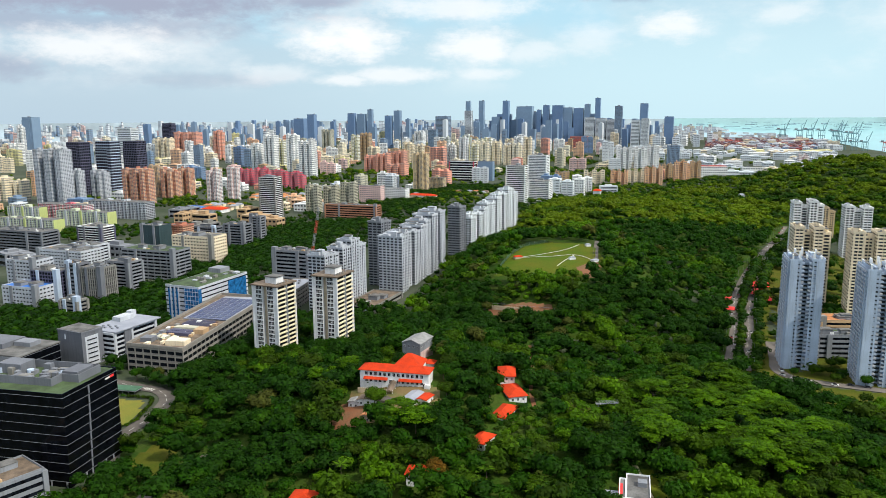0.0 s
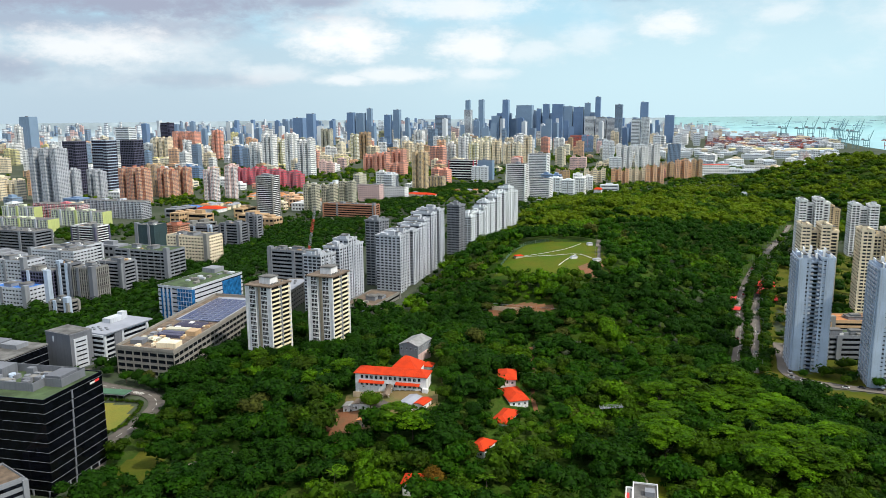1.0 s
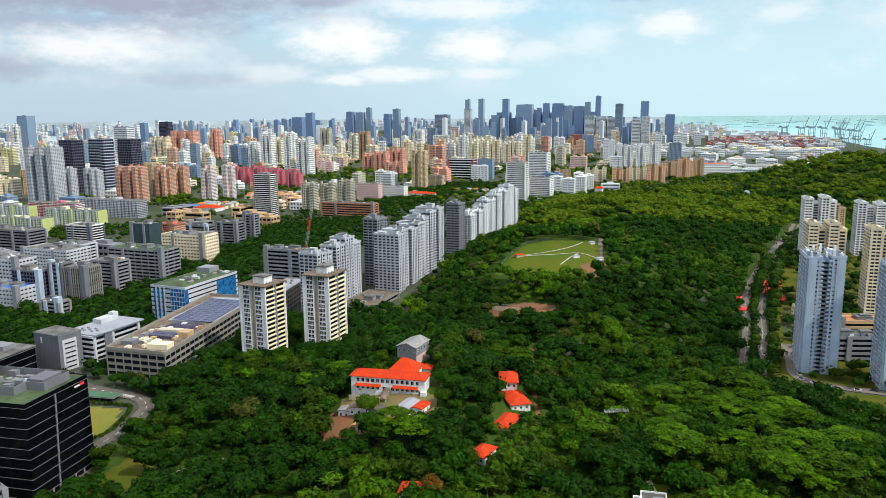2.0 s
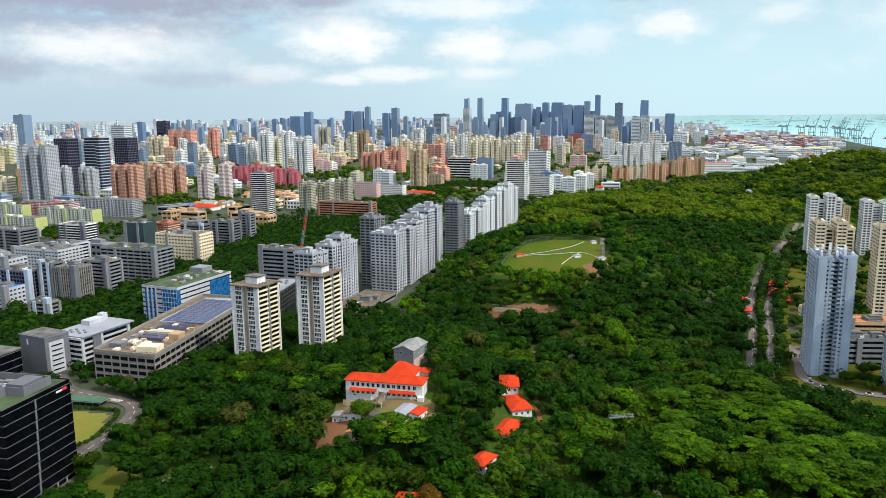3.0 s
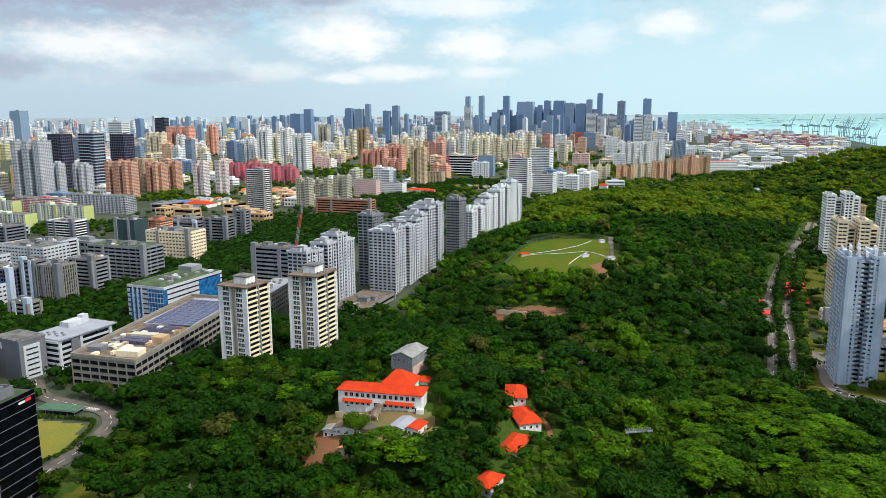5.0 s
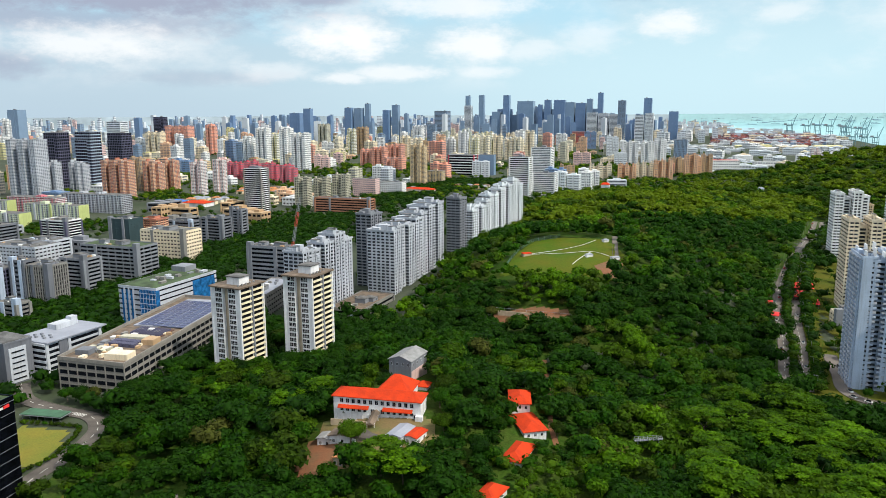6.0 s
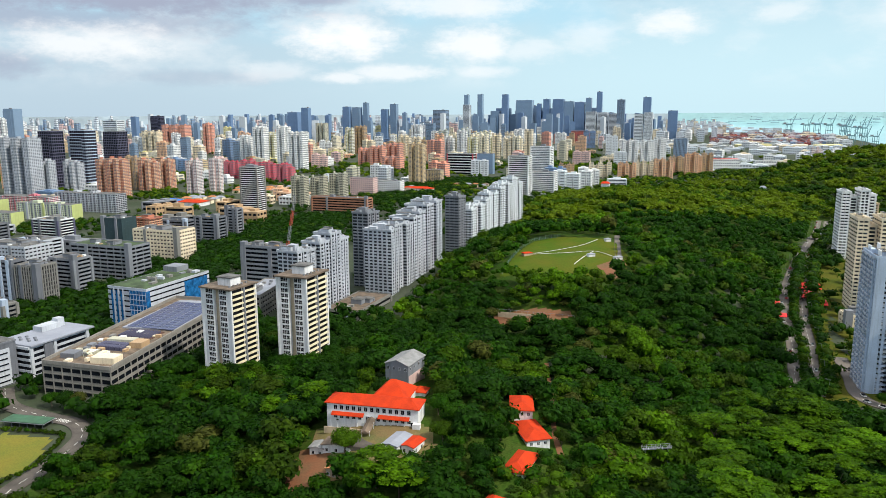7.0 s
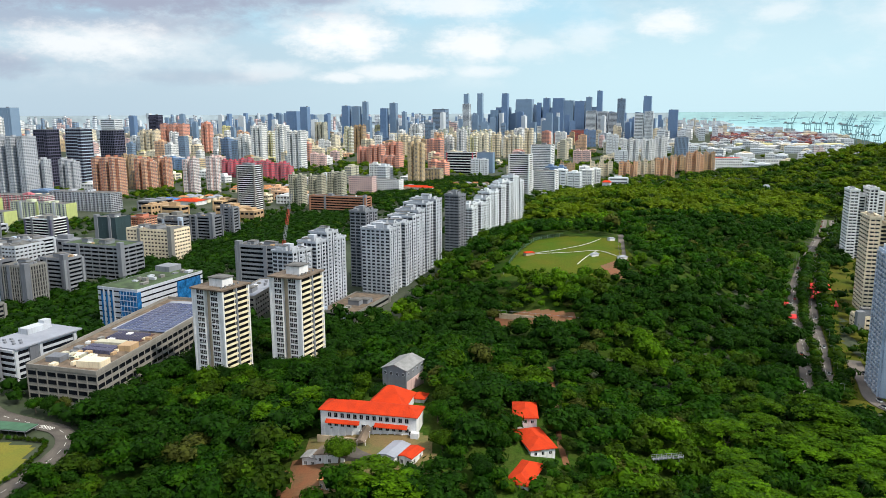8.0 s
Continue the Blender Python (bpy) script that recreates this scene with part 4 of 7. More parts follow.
            if py > 980:        # brighter leaf tones paint sun on the crest, less on the hill beyond
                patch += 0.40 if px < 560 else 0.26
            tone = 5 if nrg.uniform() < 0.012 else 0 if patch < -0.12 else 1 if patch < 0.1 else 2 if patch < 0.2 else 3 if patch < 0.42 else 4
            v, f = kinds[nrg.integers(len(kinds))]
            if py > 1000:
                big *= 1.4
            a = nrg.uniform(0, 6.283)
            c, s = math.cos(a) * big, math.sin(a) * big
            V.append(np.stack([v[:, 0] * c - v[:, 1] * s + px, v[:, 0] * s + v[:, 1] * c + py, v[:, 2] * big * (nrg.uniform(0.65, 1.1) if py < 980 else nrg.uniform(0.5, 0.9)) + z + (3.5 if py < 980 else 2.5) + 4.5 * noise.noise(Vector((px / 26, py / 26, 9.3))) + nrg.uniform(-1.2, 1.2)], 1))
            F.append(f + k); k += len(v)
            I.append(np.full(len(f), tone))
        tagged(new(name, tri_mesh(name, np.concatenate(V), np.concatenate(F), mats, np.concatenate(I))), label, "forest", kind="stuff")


def forest_floor():
    v, f, at = [], [], {}
    def vert(i, j):
        if (i, j) not in at:
            x, y = -340 + i * 8.0, 200 + j * 8.0
            at[i, j] = len(v)
            v.append((x, y, float(land(x, y)) + 0.12))
        return at[i, j]
    for j in range(180):
        for i in range(210):
            x, y = -336 + i * 8.0, 204 + j * 8.0
            if in_forest(x, y) and abs(x) < 0.75 * y + 60:
                f.append((vert(i, j), vert(i + 1, j), vert(i + 1, j + 1), vert(i, j + 1)))
    me = bpy.data.meshes.new("forest_floor")
    me.from_pydata(v, [], f)
    me.materials.append(MATS["undergrowth"])
    tagged(new("forest_floor", me), "dark green undergrowth on the forest floor", "ground", kind="structure")


PARKS = [(40, 1530, 190, 240), (300, 2280, 250, 150), (480, 1830, 190, 110), (720, 2330, 190, 110), (330, 2080, 120, 120), (560, 2230, 130, 90), (760, 1980, 110, 80), (-230, 2180, 170, 330), (470, 2900, 90, 240), (-600, 1545, 130, 60), (-540, 1170, 150, 70), (-60, 1720, 150, 60), (820, 2350, 160, 120), (-1150, 2050, 160, 160)]


def in_park(x, y):
    return any(((x - cx) / rx) ** 2 + ((y - cy) / ry) ** 2 < 1 for cx, cy, rx, ry in PARKS)


def plant_city():
    ROWS = [[(x - 6.2, y + 2.5) for x, y in ROAD_W], [(x + 6.4, y - 2.5) for x, y in ROAD_E], [((a[0] + b[0]) / 2, (a[1] + b[1]) / 2) for a, b in zip(ROAD_W, ROAD_E)]]
    far = [crown(6.4, nrg.uniform(7, 9), 1, 26, 1.35) for _ in range(5)]
    V, F, I, k, made = [], [], [], 0, 0
    strip = [(-330, 560), (-290, 800), (-235, 980), (-190, 1230), (-60, 1660), (90, 1900)]
    for i in range(30000):
        if i < 5000:        # belt of trees along the avenue behind the slab blocks
            j = nrg.integers(0, len(strip) - 1)
            t = nrg.uniform()
            px = strip[j][0] * (1 - t) + strip[j + 1][0] * t + nrg.normal(0, 44)
            py = strip[j][1] * (1 - t) + strip[j + 1][1] * t + nrg.normal(0, 15)
            ok = made < 2900
        elif i < 6200:      # street trees along the hill road
            line = ROWS[nrg.integers(len(ROWS))]
            j = nrg.integers(0, len(line) - 1)
            q = nrg.uniform()
            px = line[j][0] * (1 - q) + line[j + 1][0] * q + nrg.normal(0, 0.8)
            py = line[j][1] * (1 - q) + line[j + 1][1] * q
            ok = made < 3330
        elif i < 9900:      # round the towers beside the hill road
            px, py = (nrg.uniform(225, 620), nrg.uniform(440, 1100)) if nrg.uniform() < 0.6 else (nrg.uniform(-430, -175), nrg.uniform(380, 680))
            ok = made < 4650
        elif i < 16500:     # parks
            cx, cy, rx, ry = PARKS[nrg.integers(len(PARKS))]
            px, py = cx + rx * nrg.uniform(-1, 1), cy + ry * nrg.uniform(-1, 1)
            ok = made < 6500 and in_park(px, py)
        elif i < 21500:     # gardens between the middle blocks
            px, py = nrg.uniform(-900, 950), nrg.uniform(980, 2500)
            ok = made < 8600 and noise.noise(Vector((px / 90, py / 90, 8.8))) > -0.15
        else:
            d, a = 480 + 2900 * nrg.uniform() ** 1.3, radians(nrg.uniform(-36, 24))
            px, py = d * math.sin(a), d * math.cos(a)
            ok = noise.noise(Vector((px / 150, py / 150, 3.3))) > -0.08
        if not ok or made > 9300 or in_forest(px, py) or clear(px, py, 0.0 if i < 6200 else 2.0):
            continue
        X, Y, z, sc = site(px, py)
        v, f = far[nrg.integers(5)]
        big = nrg.uniform(0.55, 1.15) * ((0.62 if py < 680 else 0.95) if 5000 <= i < 6200 else 1) * (1 + max(0, py - 1500) / 2500)
        V.append(np.stack([v[:, 0] * big + X, v[:, 1] * big + Y, v[:, 2] * big + z + 1.5], 1))
        F.append(f + k); k += len(v)
        # dark tones near left paint cloud shade, bright ones far off paint sunlight
        I.append(np.full(len(f), (nrg.uniform() < 0.3) if i < 5000 or px < 0 and py < 800 else nrg.integers(0, 3) if py < 1500 else nrg.integers(1, 4)))
        made += 1
    tagged(new("city_trees", tri_mesh("city_trees", np.concatenate(V), np.concatenate(F), ["leaf_dark", "leaf", "leaf_fresh", "leaf_far_lit"], np.concatenate(I))), "green street trees and parks among the buildings", "trees", kind="stuff")


# ---- open ground, roads ----
LAWN = [(42, 676), (60, 728), (80, 770), (106, 780), (141, 768), (152, 745), (148, 690), (128, 642), (103, 652), (70, 660)]
YARD = [(-60, 372), (-58, 412), (-6, 400), (-4, 376), (-26, 368)]
TERRACE = [(33, 600), (34, 610), (58, 606), (83, 592), (82, 578), (60, 582), (44, 586)]
DIRT = [(-66, 380), (-61, 396), (-48, 391), (-46, 373), (-57, 362)]
FIELD = [(-226, 420), (-225, 457), (-196, 450), (-192, 414), (-205, 404)]
STRIP = [(-206, 384), (-206, 402), (-194, 402), (-192, 384)]
BANK = [(-172, 345), (-166, 385), (-150, 380), (-146, 345)]
VERGE = [(226, 436), (240, 470), (300, 450), (330, 430), (300, 418)]
OPEN = [[(84, 388), (84, 404), (97, 404), (97, 388)], [(88, 290), (88, 340), (98, 340), (98, 290)], [(-58, 312), (-58, 327), (-46, 327), (-46, 312)], [(12, 306), (12, 320), (21, 320), (21, 306)], LAWN, YARD, TERRACE, FIELD, DIRT, [(-238, 452), (-238, 479), (-202, 474), (-186, 456), (-186, 398), (-208, 396)], [(40, 662), (46, 690), (128, 652), (126, 630), (75, 646)], [(31, 586), (35, 601), (86, 588), (82, 567), (44, 575)], [(-62, 366), (-62, 412), (-2, 404), (-2, 376)], [(-33, 442), (-29, 468), (-10, 466), (-8, 442)],
        [(29, 412), (29, 434), (41, 434), (41, 396), (35, 372), (24, 372), (28, 394)], [(10, 338), (10, 358), (22, 358), (22, 338)], [(-21, 309), (-21, 324), (-7, 324), (-7, 309)], [(68, 290), (68, 322), (92, 322), (92, 290)], [(-42, 410), (-38, 446), (-4, 442), (-2, 402)], [(-30, 438), (-28, 446), (-14, 444), (-14, 436)], VERGE, BANK, STRIP, [(-186, 372), (-184, 408), (-172, 408), (-166, 372)]]
ROAD_W = [(196, 498), (209.7, 531), (236.6, 594), (261.4, 661), (291, 724), (332, 798), (356, 838), (398, 905), (452, 1000), (500, 1090)]
ROAD_E = [(208, 498), (221.6, 531.7), (246.3, 588.5), (265, 636), (290, 692), (333, 779), (368, 845), (408, 905), (462, 1000), (510, 1090)]
SIDE = [(253, 562), (241, 527), (231, 498), (240, 480), (280, 462), (340, 436)]
LOOP = [(-262, 520), (-244, 494), (-215, 478), (-195, 469), (-184, 454), (-182, 437), (-184, 418), (-188, 399), (-186, 380), (-180, 362)]
LANE = [(-150, 300), (-143, 343), (-132, 362), (-112, 372)]
TRACK = [(58.7, 523.5), (55, 480), (51, 445), (47.5, 415), (47.5, 392)]
PATH_UP = [(139, 690), (148, 735), (160, 790), (184, 905)]
LANES = [(ROAD_W, 4), (ROAD_E, 4), (SIDE, 5), (LOOP, 5.0), (LANE, 4), (PATH_UP, 3), (TRACK, 0.8)]



def drape(name, poly, mat, lift, label, step=3.0):
    """A sheet of ground cover laid on the land inside an outline, with a short skirt at its rim."""
    xs, ys = [p[0] for p in poly], [p[1] for p in poly]
    bm = bmesh.new()
    nx, ny = int((max(xs) - min(xs)) / step) + 2, int((max(ys) - min(ys)) / step) + 2
    cache = {}

    def vert(i, j):
        if (i, j) not in cache:
            x, y = min(xs) + i * step, min(ys) + j * step
            cache[i, j] = bm.verts.new((x, y, float(land(x, y)) + lift + 0.1 * noise.noise(Vector((x * 0.2, y * 0.2, 0)))))
        return cache[i, j]
    for i in range(nx):
        for j in range(ny):
            if in_poly(min(xs) + (i + 0.5) * step, min(ys) + (j + 0.5) * step, poly):
                bm.faces.new([vert(i, j), vert(i + 1, j), vert(i + 1, j + 1), vert(i, j + 1)])
    me = bpy.data.meshes.new(name)
    bm.to_mesh(me)
    bm.free()
    me.materials.append(MATS[mat])
    return tagged(new(name, me), label, name.split("_")[0], kind="structure")


def smooth_line(pts, step=4.0):
    out = []
    n = len(pts)
    for i in range(n - 1):
        p0, p1, p2, p3 = [Vector(pts[min(max(k, 0), n - 1)]) for k in (i - 1, i, i + 1, i + 2)]
        m = max(2, int((p2 - p1).length / step))
        for k in range(m):
            t = k / m
            out.append(0.5 * (2 * p1 + (p2 - p0) * t + (2 * p0 - 5 * p1 + 4 * p2 - p3) * t * t + (3 * p1 - p0 - 3 * p2 + p3) * t ** 3))
    out.append(Vector(pts[-1]))
    return out


def ribbon(name, pts, half, mat, lift, label, off=0.0, thick=0.0, kind="structure", dash=0):
    line = smooth_line(pts)
    s = Shape()
    row = []
    for i, p in enumerate(line):
        t = (line[min(i + 1, len(line) - 1)] - line[max(i - 1, 0)]).normalized()
        nrm = Vector((t.y, -t.x))
        a, b = p + nrm * (off - half), p + nrm * (off + half)
        z = float(land(p.x, p.y)) + lift
        row.append(((a.x, a.y, z), (b.x, b.y, z)))
    for i in range(len(row) - 1):
        if dash and i % 2:
            continue
        (a, b), (c, d) = row[i], row[i + 1]
        if thick:
            up = lambda q: (q[0], q[1], q[2] + thick)
            s.add([a, b, d, c, up(a), up(b), up(d), up(c)], [(4, 5, 6, 7), (0, 1, 5, 4), (1, 2, 6, 5), (2, 3, 7, 6), (3, 0, 4, 7)])
        else:
            s.add([a, b, d, c], [(0, 1, 2, 3)])
    ob = new(name, s.mesh(name, mat))
    return tagged(ob, label, name.split("_")[0], kind=kind)


def lay_ground():
    drape("lawn_hilltop", LAWN, "lawn", 0.35, "mown bright green hilltop lawn")
    drape("ground_bare", [(122, 646), (118, 676), (134, 690), (146, 690), (130, 646)], "soil", 0.5, "worn brown patch on the lawn")
    drape("ground_terrace", TERRACE, "soil", 0.5, "bare brown earth terrace cut into the slope")
    drape("ground_yard", YARD, "yard", 0.4, "brown and green yard before the long house", 2.0)
    drape("ground_dirt", DIRT, "soil", 0.6, "bare red earth beside the yard", 2.0)
    drape("grass_field", FIELD, "grass", 0.35, "yellowish green sports field beside the offices")
    drape("grass_strip", STRIP, "lawn_dull", 0.3, "rough grass strip between the office and the road")
    drape("grass_bank", BANK, "lawn_dull", 0.3, "rough grass bank beside the black office block")
    drape("grass_verge", VERGE, "lawn_dull", 0.3, "grass verge by the tower car park")
    drape("grass_estate", [(268, 575), (300, 680), (352, 780), (415, 885), (520, 885), (520, 575)], "lawn_dull", 0.1, "green grounds between the towers", 8.0)
    drape("grass_towers", [(243, 484), (262, 566), (272, 574), (345, 574), (345, 446), (300, 456), (262, 474)], "lawn_dull", 0.08, "green grounds at the foot of the towers", 5.0)
    drape("grass_median", [(198, 490), (206, 531), (250, 610), (300, 720), (352, 810), (380, 850), (400, 850), (350, 760), (300, 670), (266, 600), (256, 540), (240, 480)], "lawn_dull", 0.12, "grass verges along the hill road")
    for nm, pts in (("road_west", ROAD_W), ("road_east", ROAD_E)):
        ribbon(nm, pts, 3.4, "asphalt", 0.35, "worn grey asphalt carriageway beside the hill")
        for o in (-3.6, 3.6):
            ribbon("kerb", pts, 0.2, "paving", 0.3, "pale concrete kerb along the carriageway", o, 0.2)
        ribbon("road_marking", pts, 0.1, "line_white", 0.38, "broken white lane line on asphalt", 0, 0, "structure", 1)
    for nm, pts, hw in (("road_side", SIDE, 4.0), ("road_loop", LOOP, 4.4), ("road_lane", LANE, 3.2), ("road_path", PATH_UP, 2.2)):
        ribbon(nm, pts, hw, "asphalt" if nm != "road_loop" else "paving", 0.36, "narrow grey access road")
        for o in (-hw - 0.2, hw + 0.2):
            ribbon("kerb", pts, 0.2, "paving", 0.3, "pale concrete kerb along the access road", o, 0.2)
    ribbon("road_marking", LOOP, 0.14, "line_white", 0.40, "broken white line on the access road", 0, 0, "structure", 1)
    ribbon("ground_track", TRACK, 1.4, "soil", 0.4, "bare brown earth track on the slope")
    for pts in ([(67, 719), (90, 726), (118, 742), (136, 762)], [(70, 718), (100, 717), (124, 719), (136, 702)], [(101, 679), (112, 700), (124, 719)]):
        ribbon("lawn_tape", pts, 0.3, "line_white", 0.75, "white barrier tape strip across the lawn", 0, 0.15, "structure")


surface("lawn", (0.052, 0.100, 0.005), 0.9, vary=0.4, scale=0.04, fine=1.0, second=(0.090, 0.100, 0.008), spec=0.1)
surface("yard", (0.17, 0.115, 0.045), 0.95, vary=0.4, scale=0.12, fine=1.5, second=(0.10, 0.11, 0.03))
surface("paving", (0.115, 0.10, 0.088), 0.9, vary=0.3, scale=0.1, fine=1.2)
surface("line_white", (0.75, 0.75, 0.72), 0.7, vary=0.15)
surface("wall_white", (0.78, 0.78, 0.80), 0.75, vary=0.12, scale=0.2, fine=1.5, stain=0.4)
surface("tan_wall", (0.50, 0.40, 0.28), 0.75, vary=0.15, scale=0.2, fine=1.5, stain=0.4)
surface("cream_wall", (0.80, 0.71, 0.50), 0.75, vary=0.1, scale=0.2, fine=1.5, stain=0.35)
surface("mall_wall", (0.27, 0.25, 0.225), 0.8, vary=0.15, scale=0.1, fine=1.5, stain=0.4)
surface("roof_tin", (0.27, 0.27, 0.27), 0.6, vary=0.2, scale=0.3, fine=2.0, stain=0.3)
surface("roof_brown", (0.19, 0.14, 0.10), 0.85, vary=0.35, scale=0.2, fine=1.5)
surface("roof_pale", (0.30, 0.32, 0.38), 0.55, vary=0.12, scale=0.1, fine=1.0)
surface("maroon_floor", (0.13, 0.06, 0.045), 0.9, vary=0.4, scale=0.3, fine=2.0)
surface("lawn_dull", (0.055, 0.075, 0.006), 0.9, vary=0.4, scale=0.06, fine=1.0, second=(0.085, 0.085, 0.010), spec=0.1)
surface("solar", (0.10, 0.11, 0.20), 0.25, vary=0.2, scale=0.5)
surface("red_cloth", (0.75, 0.03, 0.03), 0.7, vary=0.15)
surface("car_white", (0.75, 0.75, 0.75), 0.3, vary=0.05)
surface("car_red", (0.5, 0.03, 0.03), 0.3, vary=0.05)
surface("car_dark", (0.05, 0.05, 0.06), 0.3, vary=0.05)
surface("rubber", (0.02, 0.02, 0.02), 0.8, vary=0.1)


# ---- the two pale point blocks ----
def point_block(x, y, w, d, top, rot, floors):
    z = float(land(x, y)) - 2
    h = top - z
    root = thing("apartment_tower", pose(x, y, z, 0, 0, rot), "white and cream apartment tower with a brown roof edge", "building", "pair of apartment towers")
    SPOTS.append((x, y, 0.55 * max(w, d)))
    fh = h / floors
    body = Shape()
    c = w * 0.10            # half width of the recessed channel
    for sx in (-1, 1):
        body.box(min(sx * c, sx * w / 2), -d / 2, 0, max(sx * c, sx * w / 2), d / 2, h)
    part("body", body, "wall_white", root)
    part("recess_wall", Shape().box(-c, -d / 2 + 2.2, 0, c, d / 2 - 2.2, h), "tan_wall", root)
    frame_me = Shape()
    for a, b, q, r in ((-1.3, -1.2, -1.2, 1.2), (1.2, 1.3, -1.2, 1.2), (-1.2, 1.2, -1.28, -1.16), (-1.2, 1.2, 1.16, 1.28), (-0.05, 0.05, -1.2, 1.2), (-1.2, 1.2, -0.32, -0.25)):
        frame_me.box(a, -0.14, q, b, 0, r)
    fme = frame_me.mesh("window_frame", "wall_white")
    pane = Shape().box(-1.22, -0.05, -1.18, 1.22, 0.03, 1.18).mesh("window", "window_glass")
    balc = Shape().box(-w * 0, -d * 0.21, 0, 1.1, d * 0.21, 1.05).mesh("balcony", "cream_wall")
    gap = Shape().box(-0.02, -d * 0.20, 0, 0.06, d * 0.20, fh - 1.15).mesh("balcony_glazing", "window_glass")
    for k in range(floors):
        zc = k * fh + fh * 0.55
        for sx in (-1, 1):
            for off in (0.185, 0.305):
                wx = sx * w * off
                for sy in (-1, 1):
                    p = part("window", pane, "window_glass", root)
                    p.matrix_basis = pose(wx, sy * d / 2, zc, 0, 0, 0 if sy < 0 else 180)
                    q = part("window_frame", fme, "wall_white", p)
        for sy in (-1, 1):
            for sx in (-1, 1):
                b = part("balcony", balc, "cream_wall", root)
                b.matrix_basis = pose(sx * w / 2, sy * d * 0.245, k * fh, 0, 0, 0 if sx > 0 else 180)
                g = part("balcony_glazing", gap, "window_glass", b)
                g.location.z = 1.08
    for sx in (-1, 1):
        box_part("corner_pier", (sx * (w / 2 + 0.5), 0, 0, 1.6, d * 0.05, h), "palegrey", root)
    for sx in (-1, 1):
        for sy in (-1, 1):
            box_part("corner_pier", (sx * (w / 2 + 0.3), sy * (d / 2 - 0.3), 0, 1.2, 1.0, h), "wall_white", root)
    box_part("roof_edge", (0, 0, h, w + 2.6, d + 2.6, h + 0.9), "roof_brown", root, "brown overhanging roof edge")
    box_part("plant_room", (w * 0.05, -d * 0.02, h + 0.9, w * 0.46, d * 0.40, h + 5.6), "wall_white", root)
    box_part("plant_roof", (w * 0.05, -d * 0.02, h + 5.6, w * 0.52, d * 0.46, h + 6.2), "roof_concrete", root)
    box_part("water_tank", (-w * 0.28, d * 0.25, h + 0.9, w * 0.18, d * 0.22, h + 3.2), "concrete", root)
    for k in range(5):
        box_part("vent", (w * 0.36, -d * 0.35 + k * d * 0.16, h + 0.9, 0.9, 0.9, h + 2.0), "steel", root)


# ---- black office block ----
def black_office():
    x, y, w, d, h, rot = -217.4, 364.6, 70, 40.5, 49.6, -12.3
    SPOTS.append((x, y, 30)); SPOTS.append((x - 20, y + 5, 32))
    root = thing("office_block", pose(x, y, -1, 0, 0, rot), "black glass office block with thin white floor lines", "building")
    part("curtain_wall", Shape().cbox(0, 0, 0, w, d, h), "black_glass", root)
    lh = (h - 3.5) / 9.5
    for k in range(10):
        box_part("floor_line", (0, 0, 4.5 + k * lh, w + 0.3, d + 0.3, 4.5 + k * lh + 0.12), "palegrey", root)
    for k in range(10):         # staggered light strips on the end wall
        box_part("wall_strip", (w / 2 + 0.1, -4.5 + k * 0.28, 0.5 + k * lh, 0.5, 0.9, 0.5 + (k + 0.9) * lh), "grey", root)
    for yy in (-9, 6, 12):
        box_part("column", (w / 2 - 0.2, yy, 0, 1.0, 0.8, 4.6), "palegrey", root)
    for xx in range(-30, 36, 9):
        box_part("column", (xx, -d / 2 + 0.2, 0, 0.8, 1.0, 4.6), "palegrey", root)
    for a, b, c2, e in ((-w / 2, -d / 2, w / 2, -d / 2 + 0.4), (-w / 2, d / 2 - 0.4, w / 2, d / 2), (-w / 2, -d / 2 + 0.4, -w / 2 + 0.4, d / 2 - 0.4), (w / 2 - 0.4, -d / 2 + 0.4, w / 2, d / 2 - 0.4)):
        part("parapet", Shape().box(a, b, h, c2, e, h + 0.7), "black_glass", root)
    part("roof_deck", Shape().cbox(0, 0, h, w - 0.9, d - 0.9, h + 0.25), "roof_green", root, "green painted roof deck")
    # plant screen and machines
    for a, b, c2, e in ((-34, -11, 21, -10.6), (-34, 13, 31, 13.4), (30.6, -3, 31, 13), (21, -11, 21.4, -3.4), (21, -3.4, 31, -3)):
        part("plant_screen", Shape().box(a, b, h + 0.25, c2, e, h + 4.4), "grey", root)
    r2 = random.Random(3)
    for k in range(26):
        a, b, hh = r2.uniform(1.5, 6), r2.uniform(1.5, 4), r2.uniform(1, 4.2)
        box_part("roof_machine", (r2.uniform(-30, 18), r2.uniform(-8, 11), h + 0.25, a, b, h + 0.25 + hh), r2.choice(["palegrey", "grey", "grey", "grey", "concrete"]), root)
    for k in range(5):
        s = Shape().tube((-20 + k * 9, 2, h + 0.25), (-20 + k * 9, 2, h + 3.2), 1.7, 1.7, 14)
        part("cooling_tower", s, "steel" if k % 2 else "bluewall", root)
    part("plant_room", Shape().cbox(25, 4, h + 0.25, 9, 12, h + 5.2), "grey", root)
    part("plant_room", Shape().cbox(-14, 6, h + 0.25, 14, 10, h + 5.6), "grey", root)
    # sign on the end wall, plain bars only
    part("sign_bar", Shape().box(w / 2 + 0.02, 11.0, h - 3.2, w / 2 + 0.3, 14.4, h - 2.3), "line_white", root)
    part("sign_bar", Shape().box(w / 2 + 0.02, 14.7, h - 3.2, w / 2 + 0.3, 17.6, h - 2.0), "red_cloth", root)


